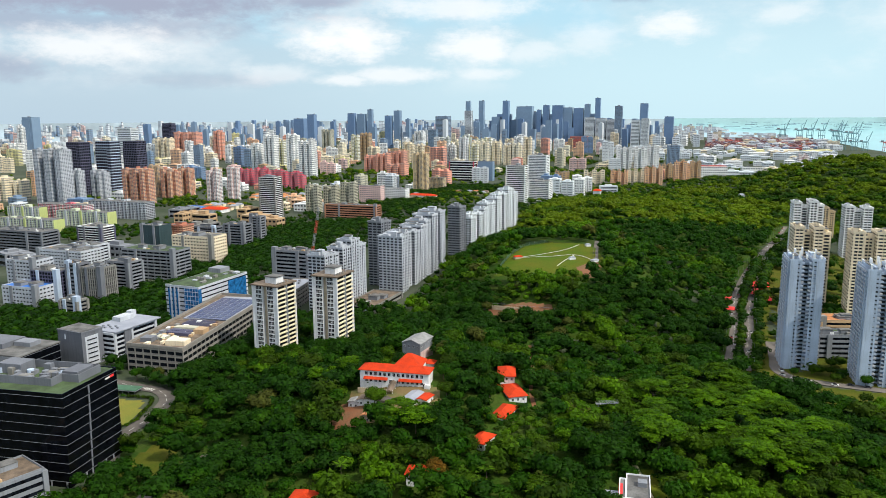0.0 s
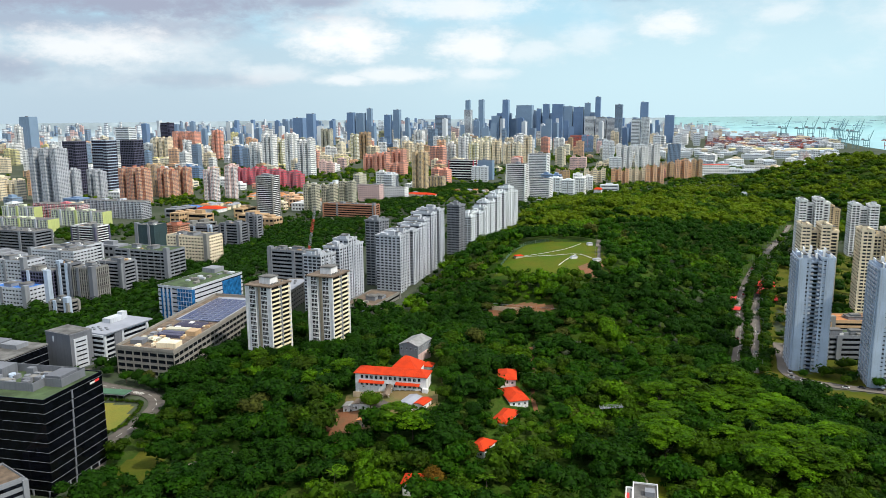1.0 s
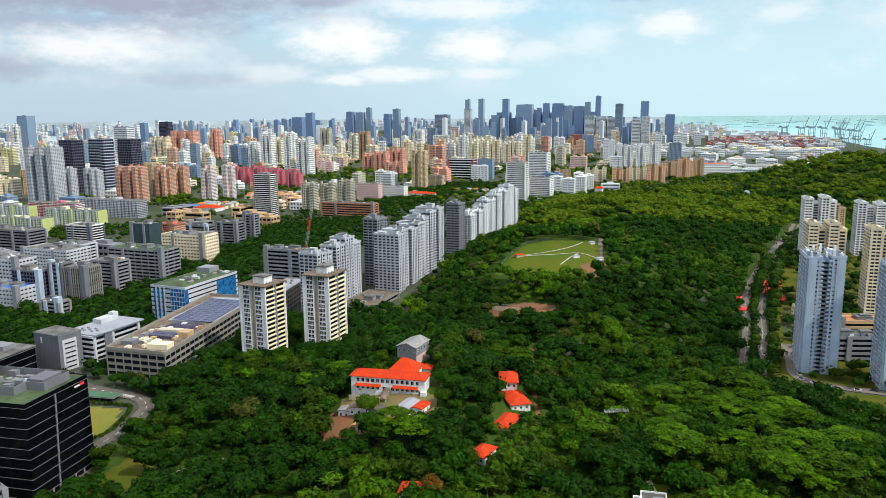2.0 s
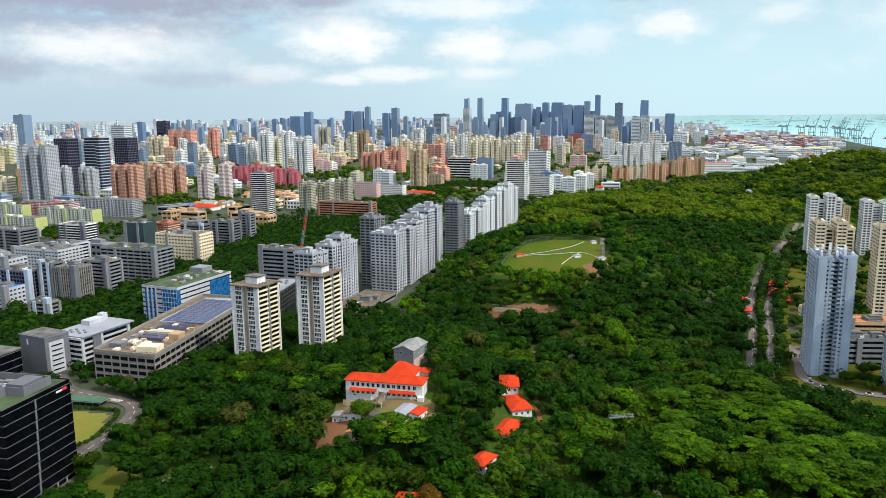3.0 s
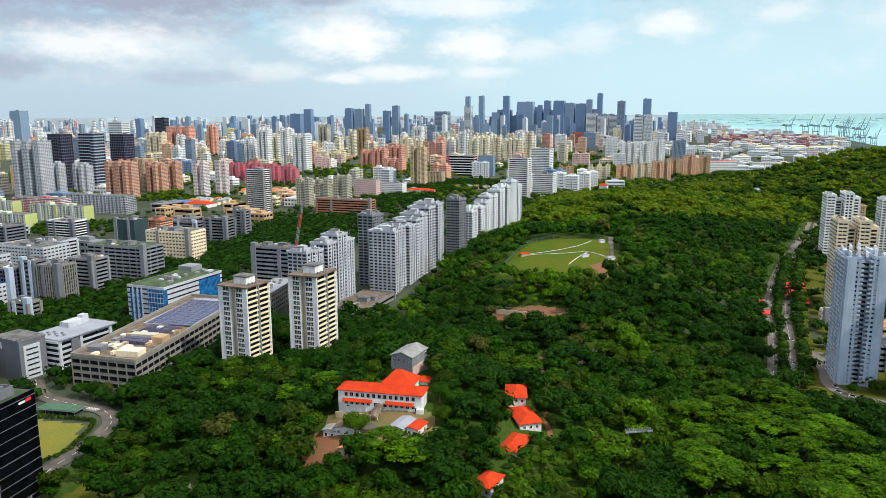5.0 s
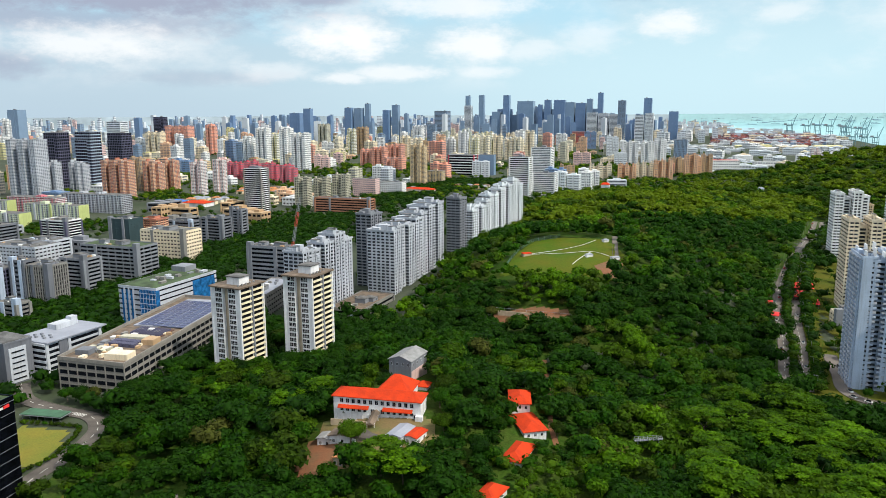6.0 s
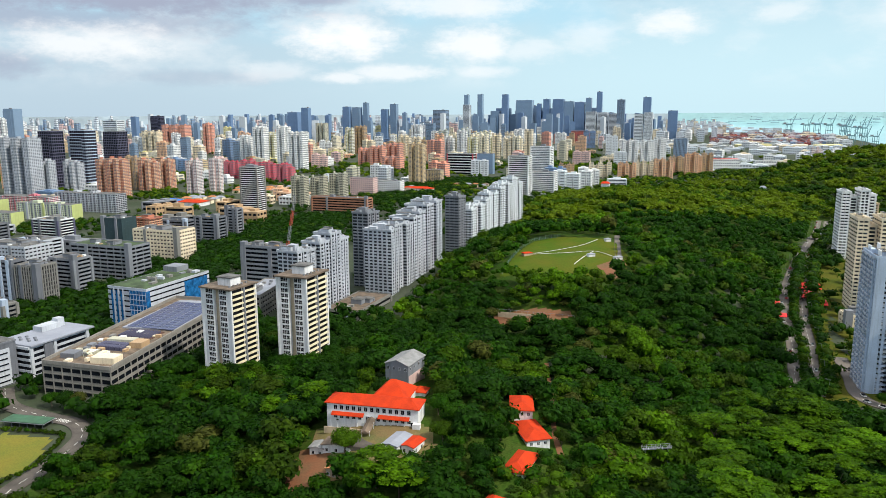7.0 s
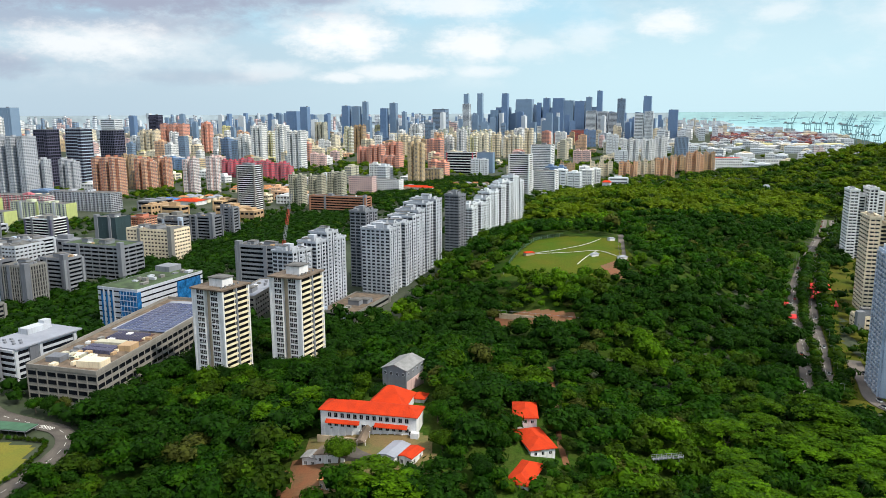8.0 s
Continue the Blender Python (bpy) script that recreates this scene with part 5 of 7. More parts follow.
# ---- long low commercial building with roof plant ----
def mall():
    pts = [(-233, 511), (-188, 498), (-165.5, 650), (-210.5, 663)]
    for k in range(9):
        SPOTS.append((-208 + k * 3, 515 + k * 19, 25))
    h = 20
    root = thing("commercial_building", pose(0, 0, 0), "long low beige commercial building with machinery on the roof", "building")
    part("wall", Shape().prism(pts, -1, h - 1), "mall_wall", root)
    c = Vector((-199, 580))

    def edge(i, off):
        a, b = Vector(pts[i]), Vector(pts[(i + 1) % 4])
        t = (b - a).normalized(); nrm = Vector((t.y, -t.x))
        return a, b, t, nrm
    for i in range(4):
        a, b, t, nrm = edge(i, 0)
        ln = (b - a).length
        ang = math.degrees(math.atan2(t.y, t.x))
        pr = part("parapet", Shape().box(0, -0.4, 0, ln, 0.3, 2.2), "mall_wall", root)
        pr.matrix_basis = pose(a.x, a.y, h - 1, 0, 0, ang)
        nwin = int(ln / 6.6)
        for lev in range(4):
            for k in range(nwin):
                g = box_part("window", (0, 0, 0, 5.4, 0.24, 2.3), "window_glass", root)
                p = a + t * (k + 0.5) * ln / nwin + nrm * 0.02
                g.matrix_basis = pose(p.x, p.y, 1.6 + lev * 4.5, 0, 0, ang)
        for lev in range(4):
            bd = part("ledge", Shape().box(0, -0.22, 0, ln, 0.0, 0.3), "mall_wall", root)
            bd.matrix_basis = pose(a.x, a.y, 4.2 + lev * 4.5, 0, 0, ang)
        for k in range(nwin + 1):
            p = a + t * k * ln / nwin
            pl = box_part("pilaster", (0, 0, 0, 0.5, 0.5, h - 1), "mall_wall", root)
            pl.matrix_basis = pose(p.x, p.y, 0, 0, 0, ang)
    ins = [tuple(Vector(p) + (c - Vector(p)) * 0.02) for p in pts]
    part("roof_deck", Shape().prism(ins, h - 1, h - 0.7), "roof_brown", root)
    u, v = Vector((0.147, 0.989)), Vector((0.962, -0.27))
    o = Vector((-231, 510))
    r2 = random.Random(8)

    def roofbox(name, a, b, la, lb, hh, mat, label=""):
        p = o + v * a + u * b
        s = Shape().cbox(0, 0, 0, la, lb, hh)
        ob = part(name, s, mat, root, label)
        ob.matrix_basis = pose(p.x, p.y, h - 0.7, 0, 0, -10)
        return ob
    for r in range(2):
        for k in range(11):
            roofbox("chiller", 14 + k * 1.75, 32 + r * 5.5, 1.3, 4.5, 2.4, "slate")
    roofbox("plant_room", 34, 12, 15, 9, 3.6, "cream", "cream plant room")
    roofbox("plant_room", 22, 46, 18, 6, 2.6, "stone")
    roofbox("plant_room", 37, 42, 8, 9, 3.4, "tan")
    roofbox("plant_room", 8, 14, 9, 8, 3.2, "grey")
    for k in range(4):
        roofbox("roof_duct", 6 + k * 6, 22, 3.2, 6, 1.8, "stone")
    for k in range(46):
        roofbox("roof_machine", r2.uniform(5, 39), r2.uniform(5, 66), r2.uniform(1.5, 4), r2.uniform(1.5, 5), r2.uniform(0.8, 2.2), r2.choice(["palegrey", "concrete", "tan", "cream", "white"]))
    for k in range(2):
        s = Shape()
        for j in range(9):
            a0, a1 = math.pi * j / 9, math.pi * (j + 1) / 9
            s.add([(math.cos(a0) * 2.2, -4, math.sin(a0) * 2.2), (math.cos(a1) * 2.2, -4, math.sin(a1) * 2.2), (math.cos(a1) * 2.2, 4, math.sin(a1) * 2.2), (math.cos(a0) * 2.2, 4, math.sin(a0) * 2.2)], [(0, 1, 2, 3)])
        p = o + v * (17 + k * 7) + u * 20
        ob = part("roof_vault", s, "lime", root, "pale green barrel vault rooflight")
        ob.matrix_basis = pose(p.x, p.y, h - 0.7, 0, 0, -10)
    roofbox("light_well", 24, 62, 26, 16, 0.35, "maroon_floor", "rust-brown sunken roof court")
    for k in range(12):
        roofbox("court_beam", 13 + k * 2, 62, 0.4, 15, 1.6, "slate")
    roofbox("roof_slab", 24, 111, 38, 74, 0.9, "roof_pale", "pale metal roof with solar panels")
    for i in range(6):
        for j in range(13):
            ob = roofbox("solar_panel", 9 + i * 6, 76 + j * 5.2, 5.2, 4.2, 0.25, "solar")
            ob.location.z += 0.95


def white_office():
    x, y = -255.5, 555.5
    SPOTS.extend([(x - 8, y - 14, 16), (x, y, 18), (x + 8, y + 14, 16)])
    root = thing("office_block", pose(x, y, -1, 0, 0, -22), "white office block with ribbon windows and a flat metal roof", "building")
    w, d, h = 26, 44, 22.5
    part("glazing", Shape().cbox(0, 0, 0, w, d, h), "window_glass", root)
    for k in range(7):
        box_part("floor_band", (0, 0, k * 3.6, w + 1.0, d + 1.0, k * 3.6 + 1.5), "dimmed_white", root)
    for sx in (-1, 1):
        for yy in (-d / 2 + 1.5, -4, d / 2 - 1.5):
            box_part("wall_pier", (sx * (w / 2), yy, 0, 2.2, 2.0, h + 0.6), "dimmed_white", root)
    box_part("stair_core", (w / 2 - 1, -d * 0.2, 0, 4.4, 6, h + 0.5), "grey", root)
    part("roof_slab", Shape().cbox(0, 2, h + 0.6, w + 4, d + 3, h + 1.5), "roof_pale", root, "wide pale metal roof")
    box_part("plant_room", (-w * 0.3, d * 0.2, h + 1.5, 8, 14, h + 5), "dimmed_white", root)
    box_part("plant_room", (-w * 0.3, d * 0.4, h + 1.5, 5, 5, h + 7), "dimmed_white", root)
    for k in range(8):
        box_part("roof_machine", (-9 + k * 2.4, -15 + (k % 3) * 3, h + 1.5, 1.6, 1.4, h + 2.5), "palegrey", root)


def dark_office():
    root = thing("office_block", pose(-322, 505, -1, 0, 0, -16), "low dark glass office block with a grey metal roof", "building")
    SPOTS.extend([(-290, 500, 24), (-325, 508, 24)])
    w, d, h = 72, 36, 22
    part("glazing", Shape().cbox(0, 0, 0, w, d, h), "black_glass", root)
    for k in range(5):
        box_part("floor_line", (0, 0, 1 + k * 5, w + 0.5, d + 0.5, 1.3 + k * 5), "grey", root)
    for k in range(9):
        box_part("wall_pier", (-32 + k * 8, -d / 2, 0, 0.7, 0.8, h), "slate", root)
    part("roof_slab", Shape().cbox(0, 0, h, w + 1, d + 1, h + 0.9), "roof_concrete", root)
    box_part("plant_room", (-6, 2, h + 0.9, 36, 20, h + 4.5), "grey", root)
    box_part("plant_room", (20, 6, h + 0.9, 14, 10, h + 4), "palegrey", root)
    tw = thing("office_block", pose(-275.5, 529.5, -1, 0, 0, -26), "grey office block with white louvred end bay", "building")
    part("body", Shape().cbox(0, 0, 0, 26, 18, 27), "grey", tw)
    SPOTS.append((-275, 528, 16))
    box_part("louvre_bay", (13.1, -1, 2, 0.8, 11, 24), "dimmed_white", tw)
    for k in range(6):
        box_part("louvre", (13.6, -1, 4 + k * 3.4, 0.5, 8, 4.7 + k * 3.4), "window_glass", tw)
    box_part("window_slot", (-5, -9.05, 21, 1.2, 0.4, 25), "dimmed_white", tw)
    box_part("parapet", (0, 0, 27, 26.6, 18.6, 28), "grey", tw)
    box_part("roof_deck", (0, 0, 28, 25, 17, 28.2), "roof_concrete", tw)


def blue_office():
    x, y, w, d, h = -226, 674, 36, 70, 33
    SPOTS.extend([(x - 8, y - 22, 22), (x, y, 22), (x + 9, y + 22, 22)])
    root = thing("office_block", pose(x, y, -1, 0, 0, -21), "white office block with blue glass walls and green roof", "building")
    part("glazing", Shape().cbox(0, 0, 0, w, d, h), "window_glass", root)
    for k in range(9):
        box_part("floor_band", (0, 0, k * 4.0, w + 0.8, d + 0.8, min(h, k * 4.0 + 2.75)), "dimmed_white", root)
    for k in range(3):
        box_part("blue_strip", (-w / 2 + 3.5 + k * 4.4, -d / 2 - 0.3, 2, 1.5, 0.9, h - 2), "blue_glass", root)
        box_part("wall_pier", (-w / 2 + 5.2 + k * 4.4, -d / 2 - 0.25, 0, 0.8, 0.9, h), "dimmed_white", root)
    part("blue_bay", Shape().box(2.5, -d / 2 - 1.0, 0, w / 2 + 0.7, -d / 2 + 3, h - 1), "blue_glass", root, "blue glass corner bay")
    part("blue_bay", Shape().box(w / 2 - 3, d * 0.08, 4, w / 2 + 1.0, d * 0.46, h - 2), "blue_glass", root, "blue glass side bay")
    for k in range(8):
        box_part("mullion", (w / 4 + 1.4, -d / 2 - 1.05, 1 + k * 4, w / 2 - 2, 0.14, 1.5 + k * 4), "bluewall", root)
    for k in range(6):
        box_part("mullion", (3.5 + k * 2.9, -d / 2 - 1.08, 0, 0.2, 0.14, h - 1), "bluewall", root)
    part("parapet", Shape().cbox(0, 0, h, w + 1, d + 1, h + 1.0), "dimmed_white", root)
    part("roof_deck", Shape().cbox(0, 0, h + 1.0, w - 0.5, d - 0.5, h + 1.15), "roof_green", root, "green roof deck")
    r2 = random.Random(4)
    for k in range(12):
        box_part("roof_machine", (r2.uniform(-8, 14), r2.uniform(-20, 34), h + 1.15, r2.uniform(2, 7), r2.uniform(2, 7), h + r2.uniform(2, 4)), r2.choice(["palegrey", "dimmed_white", "concrete"]), root)
    box_part("plant_room", (-8, 27, h + 1.15, 14, 14, h + 5.5), "palegrey", root)


# ---- houses on the hill ----
def window_part(root, x, y, z, w, h, rz=0.0, name="window"):
    key = (name, w, h)
    if key not in BOXES:
        BOXES[key] = Shape().box(-w / 2, -0.06, 0, w / 2, 0.04, h).mesh("window", "window_glass")
        f = Shape()
        for a in (-w / 2 - 0.06, w / 2):
            f.box(a, -0.1, -0.06, a + 0.06, 0.02, h + 0.06)
        f.box(-w / 2, -0.1, -0.06, w / 2, 0.02, 0).box(-w / 2, -0.1, h, w / 2, 0.02, h + 0.06).box(-0.03, -0.1, 0, 0.03, -0.05, h)
        BOXES[key + ("f",)] = f.mesh("window_frame", "wall_white")
    p = part(name, BOXES[key], "window_glass", root)
    p.matrix_basis = pose(x, y, z, 0, 0, rz)
    part("window_frame", BOXES[key + ("f",)], "wall_white", p)
    return p


def long_house():
    z = 28.0
    root = thing("long_house", pose(-31.2, 409.5, z, 0, 0, -12.8), "long white two-storey colonial house with a bright red roof", "house")
    w, d, h = 41.0, 11, 8.2
    part("wall", Shape().cbox(0, 0, -7, w, d, h), "wall_white", root)
    part("roof", Shape().hip(w + 1.6, d + 1.8, h, h + 2.7, w - 9), "roof_red", root, "bright red hipped tile roof")
    rs = Shape()
    for k in range(60):          # raised seams on both slopes
        x = -w / 2 + 2 + k * (w - 4) / 59
        for sy in (-1, 1):
            rs.tube((x, sy * (d / 2 + 0.8), h + 0.34), (max(-(w - 9) / 2, min((w - 9) / 2, x)), 0, h + 2.72), 0.07, 0.07, 4)
    part("roof_seam", rs, "roof_red", root, kind="stuff")
    for k in range(13):
        window_part(root, -w / 2 + 4.0 + k * 2.75, -d / 2, 5.4, 1.45, 1.9)
    for k in list(range(5)) + list(range(8, 13)):
        window_part(root, -w / 2 + 4.0 + k * 2.75, -d / 2, 1.5, 1.45, 1.5)
    for k in (5.3, 7.0):
        window_part(root, -w / 2 + 4.0 + k * 2.75, -d / 2, 1.4, 1.6, 1.8)
    part("door", Shape().box(w / 2 - 3.2, -d / 2 - 0.08, 0.0, w / 2 - 2.2, -d / 2 + 0.02, 2.1), "window_glass", root)
    for a, b in ((-w / 2 + 2.4, -w / 2 + 17), (w / 2 - 17.5, w / 2 - 3.6)):
        s = Shape()
        s.add([(a, -d / 2, 4.5), (b, -d / 2, 4.5), (b, -d / 2 - 1.7, 3.4), (a, -d / 2 - 1.7, 3.4), (a, -d / 2, 4.3), (b, -d / 2, 4.3), (b, -d / 2 - 1.7, 3.2), (a, -d / 2 - 1.7, 3.2)],
              [(3, 2, 1, 0), (4, 5, 6, 7), (2, 3, 7, 6), (0, 3, 7, 4), (1, 2, 6, 5)])
        part("awning", s, "roof_red", root, "red tiled window awning")
    for k in range(14):
        box_part("plinth_pier", (-w / 2 + 1.5 + k * 3.05, -d / 2 - 0.25, -4, 0.5, 0.5, 0.5), "wall_white", root)
    part("lean_to", Shape().box(w / 2 - 2, -d / 2 - 2.2, -3, w / 2 + 1.2, -d / 2 - 0.02, 2.4), "wall_white", root)
    s = Shape()
    s.add([(-2, 0, 0), (2, 0, 0), (2, -9, -2.6), (-2, -9, -2.6), (0, 0, 1.2), (0, -9, -1.4)], [(0, 4, 5, 3), (4, 1, 2, 5), (0, 1, 4), (2, 3, 5)])
    pc = part("porch_roof", s, "roof_brown", root, "dark brown porch roof over steps")
    pc.location = (-0.2, -d / 2, 2.2)
    for sx in (-1.7, 1.7):
        for q in (0.3, 0.9):
            box_part("porch_post", (-0.2 + sx, -d / 2 - 9 * q, -4, 0.25, 0.25, 2.6 - 2.6 * q), "wall_white", root)
    # rear wing with its own high roof
    rear = part("rear_wall", Shape().cbox(4, 15, -4, 15, 17, h - 1.6), "wall_white", root)
    part("rear_roof", Shape().hip(17, 20, h - 1.6, h + 5.2, 2.5, 4, 14.4), "roof_red", root, "high red pyramid roof")
    hall = thing("house", pose(-12, 433, 27, 0, 0, -15), "small white outbuilding with a red hipped roof", "house")
    part("wall", Shape().cbox(0, 0, -5, 5, 6, 5), "wall_white", hall)
    part("roof", Shape().hip(6.4, 7.4, 5, 7.2, 1.0), "roof_red", hall)
    # retaining wall before the house
    rw = thing("retaining_wall", pose(-34, 401.5, float(land(-34, 401.5)), 0, 0, -12.8), "low whitewashed retaining wall before the long house", "wall")
    part("wall", Shape().cbox(0, 0, -3, 40, 0.5, 0.0), "tan_wall", rw)


def gable_house(x, y, z, w, d, h, rot, roofmat, wallmat, label, rise=2.2, wins=3, depth=4):
    z = float(land(x, y)) + 0.3 if z is None else z
    root = thing("house", pose(x, y, z, 0, 0, rot), label, "house")
    part("wall", Shape().cbox(0, 0, -depth, w, d, h), wallmat, root)
    s = Shape()
    a, b, t = w / 2 + 0.6, d / 2 + 0.6, 0.25
    s.add([(-a, -b, h), (a, -b, h), (a, b, h), (-a, b, h), (0, -b, h + rise), (0, b, h + rise), (-a, -b, h + t), (a, -b, h + t), (a, b, h + t), (-a, b, h + t), (0, -b, h + rise + t), (0, b, h + rise + t)],
          [(0, 4, 10, 6), (4, 1, 7, 10), (3, 9, 11, 5), (5, 11, 8, 2), (6, 10, 11, 9), (10, 7, 8, 11), (0, 6, 9, 3), (1, 2, 8, 7), (0, 3, 5, 4), (4, 5, 2, 1)])
    part("roof", s, roofmat, root)
    part("gable", gable_end(w, d, h, rise), wallmat, root)
    for k in range(wins):
        window_part(root, -w / 2 + (k + 0.5) * w / wins, -d / 2, h - 2.6, 1.0, 1.4)
        window_part(root, w / 2, -d / 2 + (k + 0.5) * d / wins, h - 2.6, 1.0, 1.4, 90)
    return root


def gable_end(w, d, h, rise):
    s = Shape()
    s.add([(-w / 2, -d / 2, h), (w / 2, -d / 2, h), (0, -d / 2, h + rise - 0.2), (-w / 2, -d / 2 + 0.2, h), (w / 2, -d / 2 + 0.2, h), (0, -d / 2 + 0.2, h + rise - 0.2)],
          [(0, 1, 2), (5, 4, 3), (0, 2, 5, 3), (1, 4, 5, 2)])
    return s


def hip_house(x, y, z, w, d, h, rot, label, roofmat="roof_red", ridge=3.0, rise=2.6):
    SPOTS.append((x, y, 0.28 * max(w, d)))
    root = thing("house", pose(x, y, z, 0, 0, rot), label, "house")
    part("wall", Shape().cbox(0, 0, -5, w - 1.6, d - 1.6, h), "wall_white", root)
    r = part("roof", Shape().hip(d, w, h, h + rise, max(0.5, d - w) if d > w else ridge), roofmat, root)
    r.rotation_euler.z = math.pi / 2
    for k in (-1, 0, 1):
        window_part(root, k * w * 0.26, -(d - 1.6) / 2, h - 2.4, 1.1, 1.3)
    return root


def hill_houses():
    g = gable_house(-20.8, 455, 31.0, 12.5, 18, 8.6, -24, "roof_tin", "palegrey", "grey two-storey house with a ribbed metal gable roof", 2.4, 4, 9)
    part("lower_wall", Shape().cbox(0, 0.2, -9, 12.8, 17.8, 3.4), "pinkwhite", g, "pale mauve lower storey")
    hip_house(34, 426, 22.6, 11, 18, 5.6, -4, "small white house with a steep red roof between trees")
    hip_house(36, 407, 18.6, 12, 21, 5.0, 14, "small white house with a broad red roof between trees")
    hip_house(29.5, 382, 16.6, 10, 20, 4.6, -24, "small house with a red roof half under trees")
    hip_house(16, 350, 15.8, 9, 14, 4.5, -30, "red roofed house sunk among trees")
    hip_house(-14, 320, 13.2, 14, 10, 4.5, -10, "white house with a bright red roof under an orange-leaved tree", "roof_red")
    hip_house(-66, 306, 8.2, 12, 9, 5, -10, "house with an orange red roof among trees", "roof_red")
    gable_house(-20.5, 386.5, None, 6.5, 12, 3.0, -25, "roof_pale", "wall_white", "small white hut with a pale metal roof", 0.8, 2)
    gable_house(-14, 384.5, None, 5.5, 9, 2.8, -28, "roof_red", "wall_white", "small hut with a red tin roof", 0.7, 2)
    gable_house(-45, 391.5, None, 12, 7, 2.4, -14, "roof_brown", "wall_white", "long low hut with a brown roof in the yard", 1.0, 3)
    gable_house(-53.5, 393, None, 6, 6, 2.3, -14, "roof_tin", "wall_white", "low hut with a pale tin roof", 0.8, 2)
    gable_house(-44, 375, None, 5, 6, 2.4, -30, "roof_orange", "tan_wall", "low shed with a rusty red roof beside bare earth", 0.8, 2)
    p = thing("parking_yard", pose(-31, 390, float(land(-31, 390)) + 0.1, 0, 0, -13), "grey concrete yard slab before the long house", "yard", kind="structure")
    part("slab", Shape().cbox(0, 0, -2.5, 17, 9, 0.35), "paving", p)
    r = thing("building", pose(81.5, 304, 11.0, 0, 0, -14), "flat-roofed building with white parapet lines among trees", "building")
    for a, b, c, d in ((-4, -10, 6.5, 13), (-7, -10, -4, 8)):
        part("block", Shape().box(a, b, -4, c, d, 6), "palegrey", r)
        part("roof_deck", Shape().box(a + 0.5, b + 0.5, 6, c - 0.5, d - 0.5, 6.15), "roof_concrete", r)
        for q in ((a, b, c, b + 0.4), (a, d - 0.4, c, d), (a, b + 0.4, a + 0.4, d - 0.4), (c - 0.4, b + 0.4, c, d - 0.4)):
            part("parapet", Shape().box(q[0], q[1], 6, q[2], q[3], 6.8), "white", r)
    part("awning", Shape().box(-13, -8, 3.0, -7.2, 2, 3.2), "roof_pale", r)
    part("awning", Shape().box(-7.2, -11, 6.3, -5.4, 3, 6.5), "red_cloth", r, "narrow red awning")
    part("plant_room", Shape().box(1, 2, 6.15, 5, 6, 8.2), "palegrey", r)
    f = thing("footbridge", pose(89.5, 401.3, 17.6, 0, 0, 8), "white painted walkway railing above the trees", "footbridge")
    part("deck", Shape().box(-6.5, -0.8, 0, 6.5, 0.8, 0.25), "grey", f)
    for yy in (-1, 1):
        for zz in (0.8, 1.5):
            part("rail", Shape().tube((-6.5, yy, zz), (6.5, yy, zz), 0.06), "palegrey", f)
        for k in range(7):
            part("post", Shape().tube((-6.3 + k * 2.1, yy, 0), (-6.3 + k * 2.1, yy, 1.5), 0.06), "line_white", f)
    for xx in (-5, 5):
        part("pillar", Shape().tube((xx, 0, -12), (xx, 0, 0), 0.35), "palegrey", f)


# ---- towers beside the hill road ----
def blue_towers():
    for x, y, d in ((250.3, 514, 27), (286, 481, 26)):
        w, h = 22, 79
        wings = [(-7.2, 0, 7.6, d, h), (0, 2.2, 7, d - 5, h - 2), (7.2, 0, 7.6, d, h + 1)]
        r = block(x, y, w, d, h, -16, "hdb", "bluewall", "tall pale blue apartment tower with serrated balconies", "blue towers", wings=wings, band="bluewall", roof_mat="palegrey")
        for k in range(5):
            box_part("roof_fin", (-9 + k * 4.5, -d / 2 + 2.5, h + 1.5, 0.6, 5, h + 4.5 + (k % 2) * 2), "white", r)
            box_part("roof_fin", (-9 + k * 4.5, d / 2 - 4, h + 1.5, 0.6, 6, h + 4 + (k % 3) * 1.2), "white", r)
        for sx in (-1, 1):
            box_part("gable_wall", (sx * 8.3, -d / 2 - 0.15, 0, 5.0, 1.0, h + 1), "bluewall", r)
        for k in range(29):
            zk = 1.2 + k * 2.72
            for sx in (-1, 1):
                box_part("recess_slab", (sx * 3.6, -d / 2 + 1.6, zk, 4.2, 3.4, zk + 1.15), "dimmed_white" if k % 2 else "bluewall", r)
            for j in range(6):
                box_part("balcony", (-11.3 - 0.5 * (j % 2), -d / 2 + 3 + j * (d - 6) / 5, zk + 0.8, 1.5, 3.2, zk + 1.9), "dimmed_white", r)
            for j in range(3):
                box_part("balcony", (11.4, -d / 2 + 4 + j * (d - 8) / 2, zk + 0.8, 1.3, 3.4, zk + 1.8), "dimmed_white", r)
        for j in range(7):
            box_part("side_rib", (-11.3, -d / 2 + 1 + j * (d - 2) / 6, 0, 1.6, 0.7, h - 1), "bluewall", r)
    cp = block(286, 532, 30, 16, 17, -4, "stripe", "palegrey", "open concrete car park with planted roof", roof_mat="roof_green")
    block(306, 560, 40, 20, 20, -4, "stripe", "tan", "low podium with a flat brown roof", roof_mat="roof_orange")
    block(300, 626, 22, 14, 9, -10, "white", "cream", "low cream pavilion beside the road")


